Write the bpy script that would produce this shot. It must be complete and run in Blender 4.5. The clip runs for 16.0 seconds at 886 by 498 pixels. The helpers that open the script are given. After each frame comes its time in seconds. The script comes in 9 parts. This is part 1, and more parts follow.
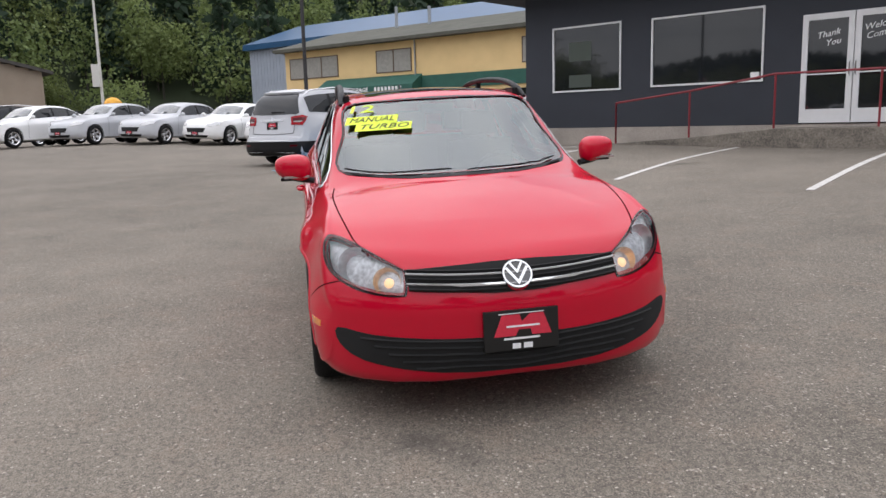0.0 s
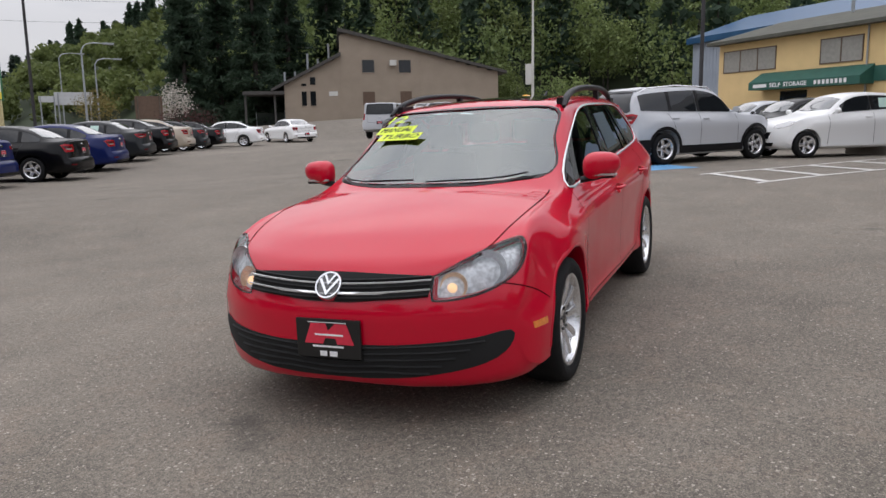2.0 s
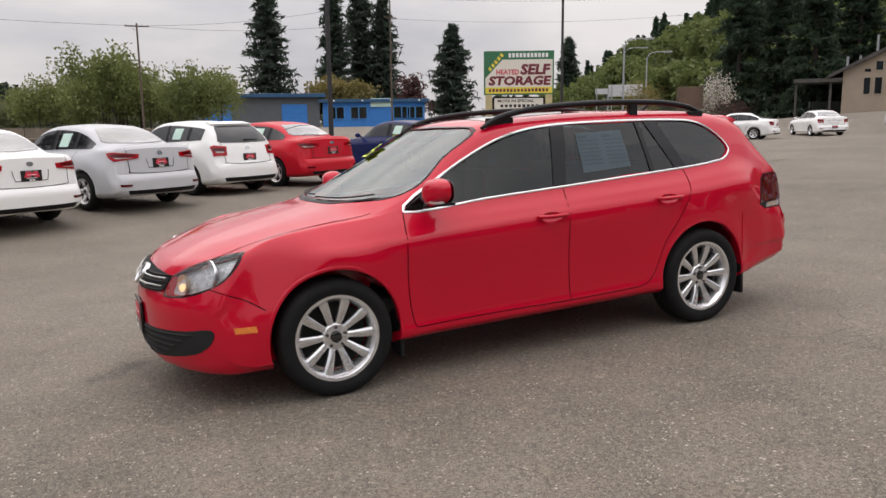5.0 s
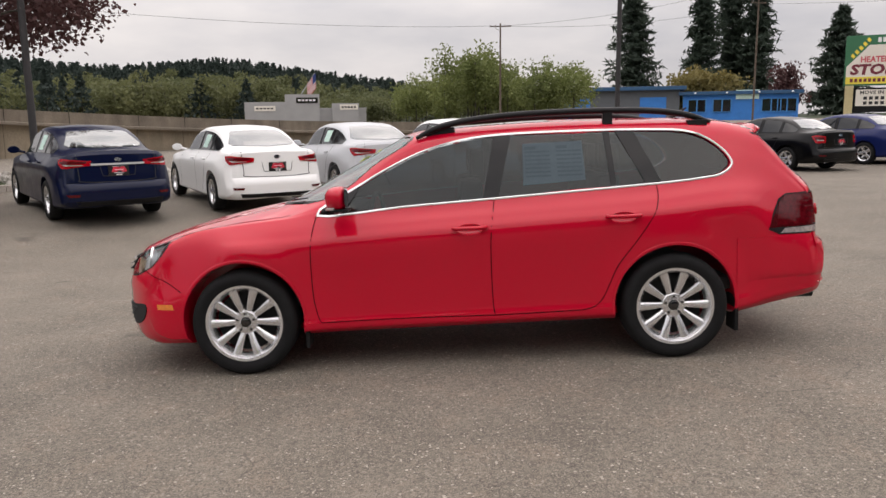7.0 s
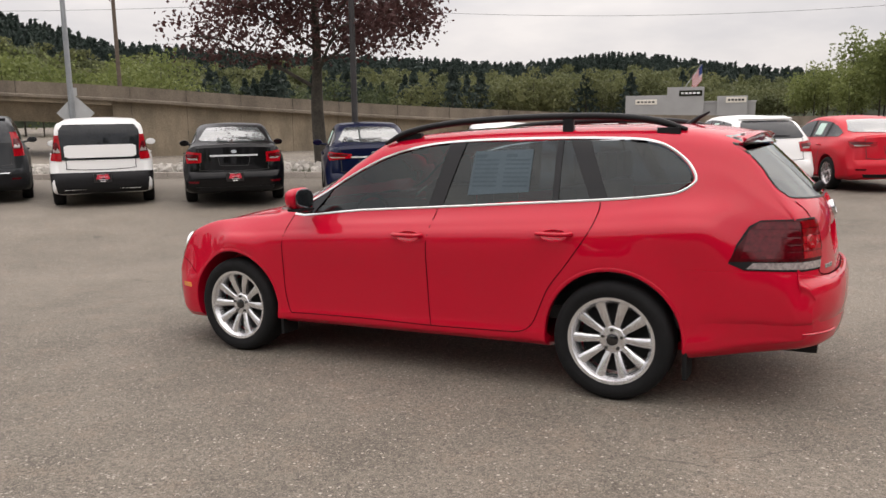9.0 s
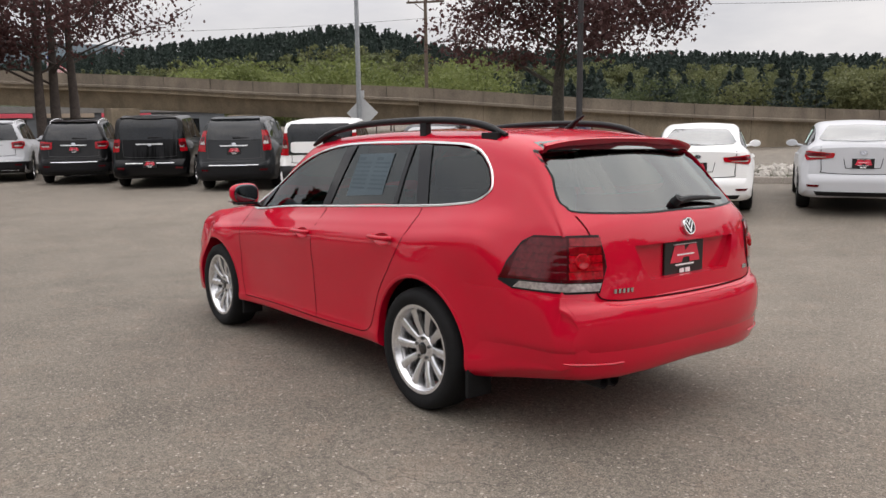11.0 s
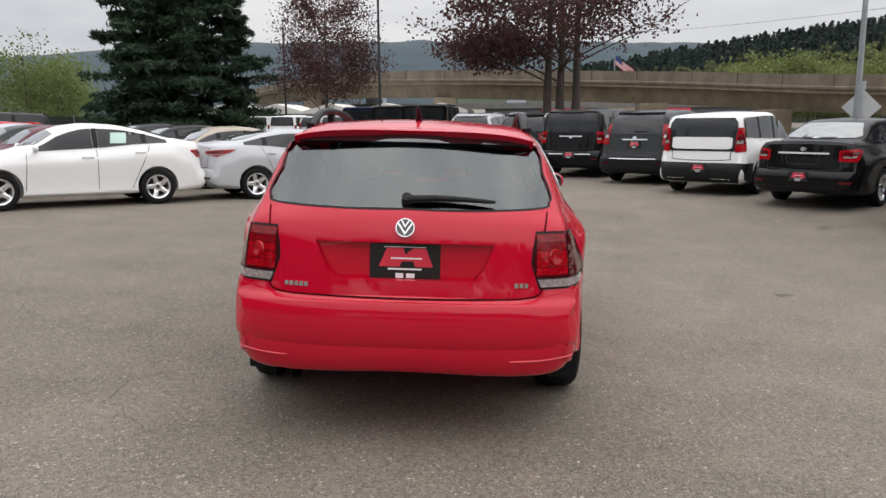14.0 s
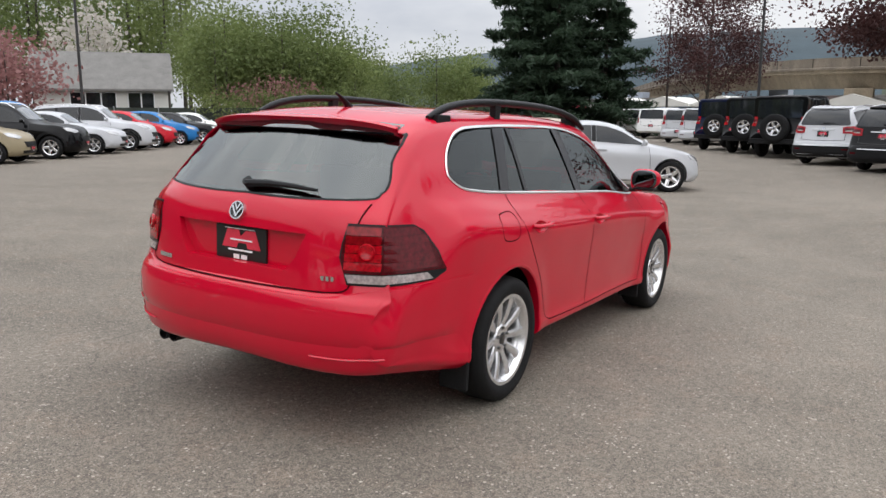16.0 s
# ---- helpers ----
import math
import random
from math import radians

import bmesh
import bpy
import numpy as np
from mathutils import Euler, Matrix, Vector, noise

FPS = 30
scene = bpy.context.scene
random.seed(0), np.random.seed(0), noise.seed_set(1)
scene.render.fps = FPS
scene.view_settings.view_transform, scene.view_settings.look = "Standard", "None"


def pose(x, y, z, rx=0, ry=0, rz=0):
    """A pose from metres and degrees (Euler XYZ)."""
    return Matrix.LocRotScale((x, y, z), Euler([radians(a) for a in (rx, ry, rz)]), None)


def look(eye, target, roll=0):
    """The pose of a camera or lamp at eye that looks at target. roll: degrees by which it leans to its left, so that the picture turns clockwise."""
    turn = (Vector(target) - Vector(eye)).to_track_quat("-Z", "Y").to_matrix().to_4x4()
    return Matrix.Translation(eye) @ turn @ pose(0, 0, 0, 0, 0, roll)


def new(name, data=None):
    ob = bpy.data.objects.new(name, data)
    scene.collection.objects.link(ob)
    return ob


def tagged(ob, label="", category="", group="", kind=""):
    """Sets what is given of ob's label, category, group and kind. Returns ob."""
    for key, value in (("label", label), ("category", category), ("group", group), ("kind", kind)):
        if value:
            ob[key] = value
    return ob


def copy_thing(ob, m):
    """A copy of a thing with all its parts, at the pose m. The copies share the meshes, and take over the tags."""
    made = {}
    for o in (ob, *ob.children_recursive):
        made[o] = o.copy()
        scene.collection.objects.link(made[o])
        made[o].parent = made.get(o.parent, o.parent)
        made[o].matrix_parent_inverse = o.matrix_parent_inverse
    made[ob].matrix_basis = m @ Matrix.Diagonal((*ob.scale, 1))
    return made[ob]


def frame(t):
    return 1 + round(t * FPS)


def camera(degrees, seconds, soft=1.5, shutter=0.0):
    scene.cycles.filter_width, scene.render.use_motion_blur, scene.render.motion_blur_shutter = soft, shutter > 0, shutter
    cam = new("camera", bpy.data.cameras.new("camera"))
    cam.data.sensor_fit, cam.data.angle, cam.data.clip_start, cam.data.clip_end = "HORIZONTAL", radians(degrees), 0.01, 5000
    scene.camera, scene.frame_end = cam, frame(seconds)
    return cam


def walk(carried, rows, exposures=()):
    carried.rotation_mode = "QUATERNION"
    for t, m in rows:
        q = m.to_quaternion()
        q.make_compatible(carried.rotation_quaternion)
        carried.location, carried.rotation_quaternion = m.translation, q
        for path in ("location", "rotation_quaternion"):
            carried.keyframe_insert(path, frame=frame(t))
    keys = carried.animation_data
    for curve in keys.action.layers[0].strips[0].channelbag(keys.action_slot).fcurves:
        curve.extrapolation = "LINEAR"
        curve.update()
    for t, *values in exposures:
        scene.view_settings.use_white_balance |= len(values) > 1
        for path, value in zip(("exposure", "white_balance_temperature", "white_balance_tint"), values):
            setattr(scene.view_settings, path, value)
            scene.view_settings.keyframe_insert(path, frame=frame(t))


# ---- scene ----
cam = camera(59.7, 16.0)
PATH = [
    (0.0, pose(5.251, -0.854, 1.239, 80.52, 1.53, 80.12)),
    (0.5, pose(5.343, -0.205, 1.249, 80.58, 1.32, 88.67)),
    (1.0, pose(5.396, 0.471, 1.273, 80.67, 1.26, 96.72)),
    (1.5, pose(5.269, 1.111, 1.283, 80.75, 1.11, 104.39)),
    (2.0, pose(5.045, 1.742, 1.287, 80.81, 0.98, 112.69)),
    (2.5, pose(4.759, 2.351, 1.315, 80.82, 0.92, 120.05)),
    (3.0, pose(4.407, 2.903, 1.334, 80.82, 0.80, 127.54)),
    (3.5, pose(3.991, 3.416, 1.357, 80.79, 0.76, 135.05)),
    (4.0, pose(3.542, 3.877, 1.374, 80.75, 0.72, 141.94)),
    (4.5, pose(3.063, 4.286, 1.401, 80.66, 0.69, 147.93)),
    (5.0, pose(2.547, 4.640, 1.430, 80.56, 0.67, 153.57)),
    (5.5, pose(1.987, 4.931, 1.455, 80.46, 0.66, 159.38)),
    (6.0, pose(1.382, 5.146, 1.471, 80.42, 0.66, 165.89)),
    (6.5, pose(0.758, 5.290, 1.494, 80.40, 0.63, 173.05)),
    (7.0, pose(0.098, 5.338, 1.503, 80.37, 0.67, 179.96)),
    (7.5, pose(-0.563, 5.305, 1.519, 80.32, 0.70, 186.69)),
    (8.0, pose(-1.187, 5.170, 1.537, 80.30, 0.71, 193.64)),
    (8.5, pose(-1.781, 4.964, 1.550, 80.27, 0.69, 200.30)),
    (9.0, pose(-2.366, 4.677, 1.547, 80.24, 0.75, 208.32)),
    (9.5, pose(-2.919, 4.356, 1.548, 80.25, 0.75, 215.07)),
    (10.0, pose(-3.449, 3.988, 1.547, 80.31, 0.76, 220.92)),
    (10.5, pose(-3.939, 3.569, 1.545, 80.38, 0.75, 226.36)),
    (11.0, pose(-4.372, 3.101, 1.543, 80.45, 0.72, 231.85)),
    (11.5, pose(-4.729, 2.595, 1.543, 80.48, 0.68, 237.87)),
    (12.0, pose(-5.012, 2.040, 1.531, 80.54, 0.54, 243.80)),
    (12.5, pose(-5.284, 1.500, 1.548, 80.53, 0.44, 250.73)),
    (13.0, pose(-5.414, 0.904, 1.511, 80.49, 0.42, 257.86)),
    (13.5, pose(-5.526, 0.300, 1.512, 80.49, 0.43, 264.76)),
    (14.0, pose(-5.505, -0.307, 1.488, 80.46, 0.32, 271.99)),
    (14.5, pose(-5.423, -0.901, 1.483, 80.40, 0.30, 280.12)),
    (15.0, pose(-5.237, -1.477, 1.469, 80.30, 0.21, 287.29)),
    (15.5, pose(-4.985, -2.026, 1.467, 80.14, -0.03, 294.36)),
    (16.0, pose(-4.648, -2.549, 1.448, 80.05, 0.01, 301.40)),
]
walk(cam, PATH, ((0.0, 0.06, 6300, 13), (0.5, 0.05, 6300, 13), (1.0, -0.05, 6300, 13), (1.5, -0.24, 6280, 13), (2.0, -0.18, 6280, 13), (2.5, -0.1, 6350, 13), (3.5, 0.0, 6450, 12), (6.0, 0.02, 6850, 15),
                 (7.5, 0.16, 6850, 15), (9.0, 0.22, 6900, 14), (11.5, 0.13, 6600, 12), (14.0, 0.08, 6500, 10), (15.0, 0.04, 6400, 10), (15.5, 0.18, 6350, 10), (16.0, 0.24, 6350, 10)))

# ---- light: an overcast sky, brighter overhead, and a wide, weak sun behind the cloud ----
world = bpy.data.worlds.new("overcast_sky")
scene.world = world
world.use_nodes = True
wn, wl = world.node_tree.nodes, world.node_tree.links
wn.clear()
w_out = wn.new("ShaderNodeOutputWorld")
w_bg = wn.new("ShaderNodeBackground")
w_sky = wn.new("ShaderNodeTexSky")
w_sky.sky_type = "NISHITA"
w_sky.sun_disc = False
w_sky.sun_elevation = radians(48)
w_sky.sun_rotation = radians(200)
w_sky.air_density, w_sky.dust_density, w_sky.ozone_density = 1.0, 2.0, 1.0
w_tc = wn.new("ShaderNodeTexCoord")
w_map = wn.new("ShaderNodeMapping")
w_map.inputs["Scale"].default_value = (1.0, 1.0, 3.2)
w_noise = wn.new("ShaderNodeTexNoise")
w_noise.inputs["Scale"].default_value = 2.2
w_noise.inputs["Detail"].default_value = 6
w_noise.inputs["Roughness"].default_value = 0.55
w_ramp = wn.new("ShaderNodeValToRGB")
w_ramp.color_ramp.elements[0].position, w_ramp.color_ramp.elements[0].color = 0.33, (0.470, 0.490, 0.540, 1)
w_ramp.color_ramp.elements[1].position, w_ramp.color_ramp.elements[1].color = 0.66, (0.785, 0.78, 0.785, 1)
w_sep = wn.new("ShaderNodeSeparateXYZ")
w_grad = wn.new("ShaderNodeMapRange")
w_grad.inputs["From Min"].default_value, w_grad.inputs["From Max"].default_value = 0.12, 0.95
w_grad.inputs["To Min"].default_value, w_grad.inputs["To Max"].default_value = 1.0, 3.1
w_mul = wn.new("ShaderNodeMix")
w_mul.data_type, w_mul.blend_type = "RGBA", "MULTIPLY"
w_mul.inputs["Factor"].default_value = 1.0
w_sc = wn.new("ShaderNodeMix")
w_sc.data_type, w_sc.blend_type = "RGBA", "MULTIPLY"
w_sc.inputs["Factor"].default_value = 1.0
w_sc.inputs["B"].default_value = (0.1, 0.1, 0.1, 1)
w_mix = wn.new("ShaderNodeMix")
w_mix.data_type = "RGBA"
w_mix.inputs["Factor"].default_value = 0.93
wl.new(w_tc.outputs["Generated"], w_map.inputs["Vector"])
wl.new(w_map.outputs["Vector"], w_noise.inputs["Vector"])
wl.new(w_noise.outputs["Fac"], w_ramp.inputs["Fac"])
wl.new(w_tc.outputs["Generated"], w_sep.inputs["Vector"])
wl.new(w_sep.outputs["Z"], w_grad.inputs["Value"])
wl.new(w_ramp.outputs["Color"], w_mul.inputs["A"])
wl.new(w_grad.outputs["Result"], w_mul.inputs["B"])
wl.new(w_sky.outputs["Color"], w_sc.inputs["A"])
wl.new(w_sc.outputs["Result"], w_mix.inputs["A"])
wl.new(w_mul.outputs["Result"], w_mix.inputs["B"])
wl.new(w_mix.outputs["Result"], w_bg.inputs["Color"])
wl.new(w_bg.outputs["Background"], w_out.inputs["Surface"])

sun = bpy.data.lights.new("sun", "SUN")
sun.energy, sun.angle, sun.color = 0.8, radians(120), (1.0, 0.92, 0.82)
sun_ob = new("sun", sun)
sun_ob.matrix_world = look((0, 0, 30), (6, 10, 0))
scene.view_settings.exposure = 0.0

# ---- materials ----
def material(name):
    m = bpy.data.materials.new(name)
    m.use_nodes = True
    return m, m.node_tree.nodes, m.node_tree.links, m.node_tree.nodes["Principled BSDF"]


def plain(name, color, rough=0.5, metal=0.0, var=0.12, scale=6.0, bump=0.0, bscale=60.0, coat=0.0, spec=0.5):
    """A surface with stains at a large scale, grain at a small one, and fine relief."""
    m, n, l, b = material(name)
    tc = n.new("ShaderNodeTexCoord")
    big = n.new("ShaderNodeTexNoise")
    big.inputs["Scale"].default_value, big.inputs["Detail"].default_value = scale, 5
    fine = n.new("ShaderNodeTexNoise")
    fine.inputs["Scale"].default_value, fine.inputs["Detail"].default_value = bscale, 3
    l.new(tc.outputs["Object"], big.inputs["Vector"])
    l.new(tc.outputs["Object"], fine.inputs["Vector"])
    mixn = n.new("ShaderNodeMath")
    mixn.operation = "ADD"
    l.new(big.outputs["Fac"], mixn.inputs[0])
    l.new(fine.outputs["Fac"], mixn.inputs[1])
    r = n.new("ShaderNodeValToRGB")
    lo = [max(0, c * (1 - var)) for c in color]
    hi = [min(1, c * (1 + var)) for c in color]
    r.color_ramp.elements[0].position, r.color_ramp.elements[0].color = 0.32, (*lo, 1)
    r.color_ramp.elements[1].position, r.color_ramp.elements[1].color = 0.68, (*hi, 1)
    half = n.new("ShaderNodeMath")
    half.operation = "MULTIPLY"
    half.inputs[1].default_value = 0.5
    l.new(mixn.outputs[0], half.inputs[0])
    l.new(half.outputs[0], r.inputs["Fac"])
    l.new(r.outputs["Color"], b.inputs["Base Color"])
    b.inputs["Roughness"].default_value, b.inputs["Metallic"].default_value = rough, metal
    b.inputs["Coat Weight"].default_value = coat
    b.inputs["Specular IOR Level"].default_value = spec
    if bump:
        bp = n.new("ShaderNodeBump")
        bp.inputs["Strength"].default_value, bp.inputs["Distance"].default_value = bump, 0.01
        l.new(fine.outputs["Fac"], bp.inputs["Height"])
        l.new(bp.outputs["Normal"], b.inputs["Normal"])
    return m


def car_paint(name, color=None, rough=0.28, metal=0.0, spec=0.25, coat=1.0):
    """Clear-coated paint; with no colour it takes the object's own."""
    m, n, l, b = material(name)
    if color is None:
        info = n.new("ShaderNodeObjectInfo")
        source = info.outputs["Color"]
    else:
        rgb = n.new("ShaderNodeRGB")
        rgb.outputs[0].default_value = (*color, 1)
        source = rgb.outputs[0]
    tc = n.new("ShaderNodeTexCoord")
    dust = n.new("ShaderNodeTexNoise")
    dust.inputs["Scale"].default_value, dust.inputs["Detail"].default_value = 3.0, 6
    l.new(tc.outputs["Object"], dust.inputs["Vector"])
    mr = n.new("ShaderNodeMapRange")
    mr.inputs["From Min"].default_value, mr.inputs["From Max"].default_value = 0.35, 0.75
    mr.inputs["To Min"].default_value, mr.inputs["To Max"].default_value = rough, rough + 0.1
    l.new(dust.outputs["Fac"], mr.inputs["Value"])
    l.new(mr.outputs["Result"], b.inputs["Roughness"])
    flake = n.new("ShaderNodeTexNoise")
    flake.inputs["Scale"].default_value = 900
    l.new(tc.outputs["Object"], flake.inputs["Vector"])
    hsv = n.new("ShaderNodeHueSaturation")
    fl = n.new("ShaderNodeMapRange")
    fl.inputs["To Min"].default_value, fl.inputs["To Max"].default_value = 0.94, 1.06
    l.new(flake.outputs["Fac"], fl.inputs["Value"])
    l.new(fl.outputs["Result"], hsv.inputs["Value"])
    l.new(source, hsv.inputs["Color"])
    l.new(hsv.outputs["Color"], b.inputs["Base Color"])
    b.inputs["Metallic"].default_value = metal
    b.inputs["Specular IOR Level"].default_value = spec
    b.inputs["Coat Weight"].default_value, b.inputs["Coat Roughness"].default_value = coat, 0.02
    return m


def glass(name, tint, rough=0.0, ior=1.8):
    """Thin tinted glazing: a clear coat of reflection over a tinted, see-through sheet."""
    m, n, l, b = material(name)
    n.remove(b)
    out = n["Material Output"]
    tr = n.new("ShaderNodeBsdfTransparent")
    tr.inputs["Color"].default_value = (*tint, 1)
    gl = n.new("ShaderNodeBsdfGlossy")
    gl.inputs["Color"].default_value = (0.95, 1.0, 0.99, 1)
    gl.inputs["Roughness"].default_value = rough + 0.01
    fr = n.new("ShaderNodeFresnel")
    fr.inputs["IOR"].default_value = ior
    mx = n.new("ShaderNodeMixShader")
    l.new(fr.outputs["Fac"], mx.inputs["Fac"])
    l.new(tr.outputs["BSDF"], mx.inputs[1])
    l.new(gl.outputs["BSDF"], mx.inputs[2])
    l.new(mx.outputs["Shader"], out.inputs["Surface"])
    return m


def emitter(name, color, power):
    m, n, l, b = material(name)
    b.inputs["Base Color"].default_value = (*color, 1)
    b.inputs["Emission Color"].default_value, b.inputs["Emission Strength"].default_value = (*color, 1), power
    return m


def asphalt_material():
    """Worn brown-grey asphalt: patches, grain, pale stones of two sizes, oil stains and hair cracks."""
    m, n, l, b = material("asphalt")
    tc = n.new("ShaderNodeTexCoord")

    def noise_at(scale, detail=4, rough=0.5):
        t = n.new("ShaderNodeTexNoise")
        t.inputs["Scale"].default_value, t.inputs["Detail"].default_value, t.inputs["Roughness"].default_value = scale, detail, rough
        l.new(tc.outputs["Object"], t.inputs["Vector"])
        return t.outputs["Fac"]

    def ramp(source, lo, c0, hi, c1):
        r = n.new("ShaderNodeValToRGB")
        e = r.color_ramp.elements
        e[0].position, e[0].color, e[1].position, e[1].color = lo, (*c0, 1), hi, (*c1, 1)
        l.new(source, r.inputs["Fac"])
        return r.outputs["Color"]

    def mix(a, b, fac, how="MIX"):
        x = n.new("ShaderNodeMix")
        x.data_type, x.blend_type = "RGBA", how
        for key, v in (("A", a), ("B", b), ("Factor", fac)):
            if isinstance(v, (tuple, float, int)):
                x.inputs[key].default_value = (*v, 1) if isinstance(v, tuple) else v
            else:
                l.new(v, x.inputs[key])
        return x.outputs["Result"]

    def calc(op, a, b):
        x = n.new("ShaderNodeMath")
        x.operation = op
        for k, v in enumerate((a, b)):
            if isinstance(v, (float, int)):
                x.inputs[k].default_value = v
            else:
                l.new(v, x.inputs[k])
        return x.outputs[0]

    def stones(scale, share, size):
        v = n.new("ShaderNodeTexVoronoi")
        v.inputs["Scale"].default_value = scale
        l.new(tc.outputs["Object"], v.inputs["Vector"])
        sep = n.new("ShaderNodeSeparateColor")
        l.new(v.outputs["Color"], sep.inputs["Color"])
        spot = calc("LESS_THAN", v.outputs["Distance"], calc("MULTIPLY", sep.outputs["Green"], size))
        return calc("MULTIPLY", spot, calc("GREATER_THAN", sep.outputs["Red"], 1 - share)), sep.outputs["Blue"]
    wide, mid, fine = noise_at(0.14, 5), noise_at(1.1, 8, 0.62), noise_at(150, 5, 0.6)
    blend = n.new("ShaderNodeMix")
    blend.data_type = "FLOAT"
    blend.inputs["Factor"].default_value = 0.5
    l.new(wide, blend.inputs["A"])
    l.new(mid, blend.inputs["B"])
    col = ramp(blend.outputs["Result"], 0.34, (0.112, 0.099, 0.082), 0.66, (0.196, 0.173, 0.144))
    col = mix(col, (0.185, 0.146, 0.114), calc("MULTIPLY", ramp(noise_at(4.5, 6), 0.52, (0, 0, 0), 0.66, (1, 1, 1)), 0.35))
    col = mix(col, ramp(fine, 0.34, (0.46, 0.46, 0.46), 0.66, (1.50, 1.49, 1.47)), 1.0, "MULTIPLY")
    col = mix(col, ramp(noise_at(42, 4, 0.6), 0.34, (0.72, 0.72, 0.72), 0.66, (1.28, 1.27, 1.25)), 1.0, "MULTIPLY")
    small, _ = stones(125, 0.45, 0.62)
    large, tone = stones(64, 0.25, 0.50)
    col = mix(col, (0.235, 0.208, 0.172), small)
    col = mix(col, ramp(tone, 0.0, (0.17, 0.152, 0.128), 1.0, (0.42, 0.38, 0.32)), large)
    oil = calc("MULTIPLY", ramp(noise_at(0.62, 4), 0.69, (0, 0, 0), 0.75, (1, 1, 1)), 0.62)
    spots = calc("MULTIPLY", ramp(noise_at(2.6, 3), 0.73, (0, 0, 0), 0.77, (1, 1, 1)), 0.6)
    col = mix(col, (0.045, 0.040, 0.035), calc("MAXIMUM", oil, spots))
    # hair cracks
    warp = n.new("ShaderNodeTexNoise")
    warp.inputs["Scale"].default_value, warp.inputs["Detail"].default_value = 1.4, 4
    l.new(tc.outputs["Object"], warp.inputs["Vector"])
    shift = n.new("ShaderNodeMix")
    shift.data_type, shift.blend_type = "RGBA", "LINEAR_LIGHT"
    shift.inputs["Factor"].default_value = 0.35
    l.new(tc.outputs["Object"], shift.inputs["A"])
    l.new(warp.outputs["Color"], shift.inputs["B"])
    cell = n.new("ShaderNodeTexVoronoi")
    cell.feature = "DISTANCE_TO_EDGE"
    cell.inputs["Scale"].default_value = 0.22
    l.new(shift.outputs["Result"], cell.inputs["Vector"])
    crack = calc("MULTIPLY", calc("LESS_THAN", cell.outputs["Distance"], 0.0011), ramp(noise_at(0.5, 2), 0.53, (0, 0, 0), 0.58, (1, 1, 1)))
    col = mix(col, (0.040, 0.036, 0.030), calc("MULTIPLY", crack, 0.38))
    l.new(col, b.inputs["Base Color"])
    b.inputs["Roughness"].default_value = 0.84
    b.inputs["Specular IOR Level"].default_value = 0.3
    bump = n.new("ShaderNodeBump")
    bump.inputs["Strength"].default_value, bump.inputs["Distance"].default_value = 0.6, 0.004
    l.new(calc("ADD", fine, calc("MULTIPLY", large, 0.5)), bump.inputs["Height"])
    l.new(bump.outputs["Normal"], b.inputs["Normal"])
    return m


def weathered(name, color, scale):
    """Old concrete: broad patches, and dark streaks where water has run down it."""
    m = plain(name, color, 0.93, 0, 0.34, scale, 0.3, 14)
    n, l = m.node_tree.nodes, m.node_tree.links
    b = n["Principled BSDF"]
    base = b.inputs["Base Color"].links[0].from_socket
    tc = n.new("ShaderNodeTexCoord")
    mp = n.new("ShaderNodeMapping")
    mp.inputs["Scale"].default_value = (1.0, 1.0, 0.30)
    run = n.new("ShaderNodeTexNoise")
    run.inputs["Scale"].default_value, run.inputs["Detail"].default_value, run.inputs["Roughness"].default_value = 1.1, 7, 0.6
    l.new(tc.outputs["Object"], mp.inputs["Vector"])
    l.new(mp.outputs["Vector"], run.inputs["Vector"])
    r = n.new("ShaderNodeValToRGB")
    r.color_ramp.elements[0].position, r.color_ramp.elements[0].color = 0.36, (0.45, 0.44, 0.42, 1)
    r.color_ramp.elements[1].position, r.color_ramp.elements[1].color = 0.62, (1.12, 1.10, 1.06, 1)
    l.new(run.outputs["Fac"], r.inputs["Fac"])
    x = n.new("ShaderNodeMix")
    x.data_type, x.blend_type = "RGBA", "MULTIPLY"
    x.inputs["Factor"].default_value = 0.45
    l.new(base, x.inputs["A"])
    l.new(r.outputs["Color"], x.inputs["B"])
    l.new(x.outputs["Result"], b.inputs["Base Color"])
    return m


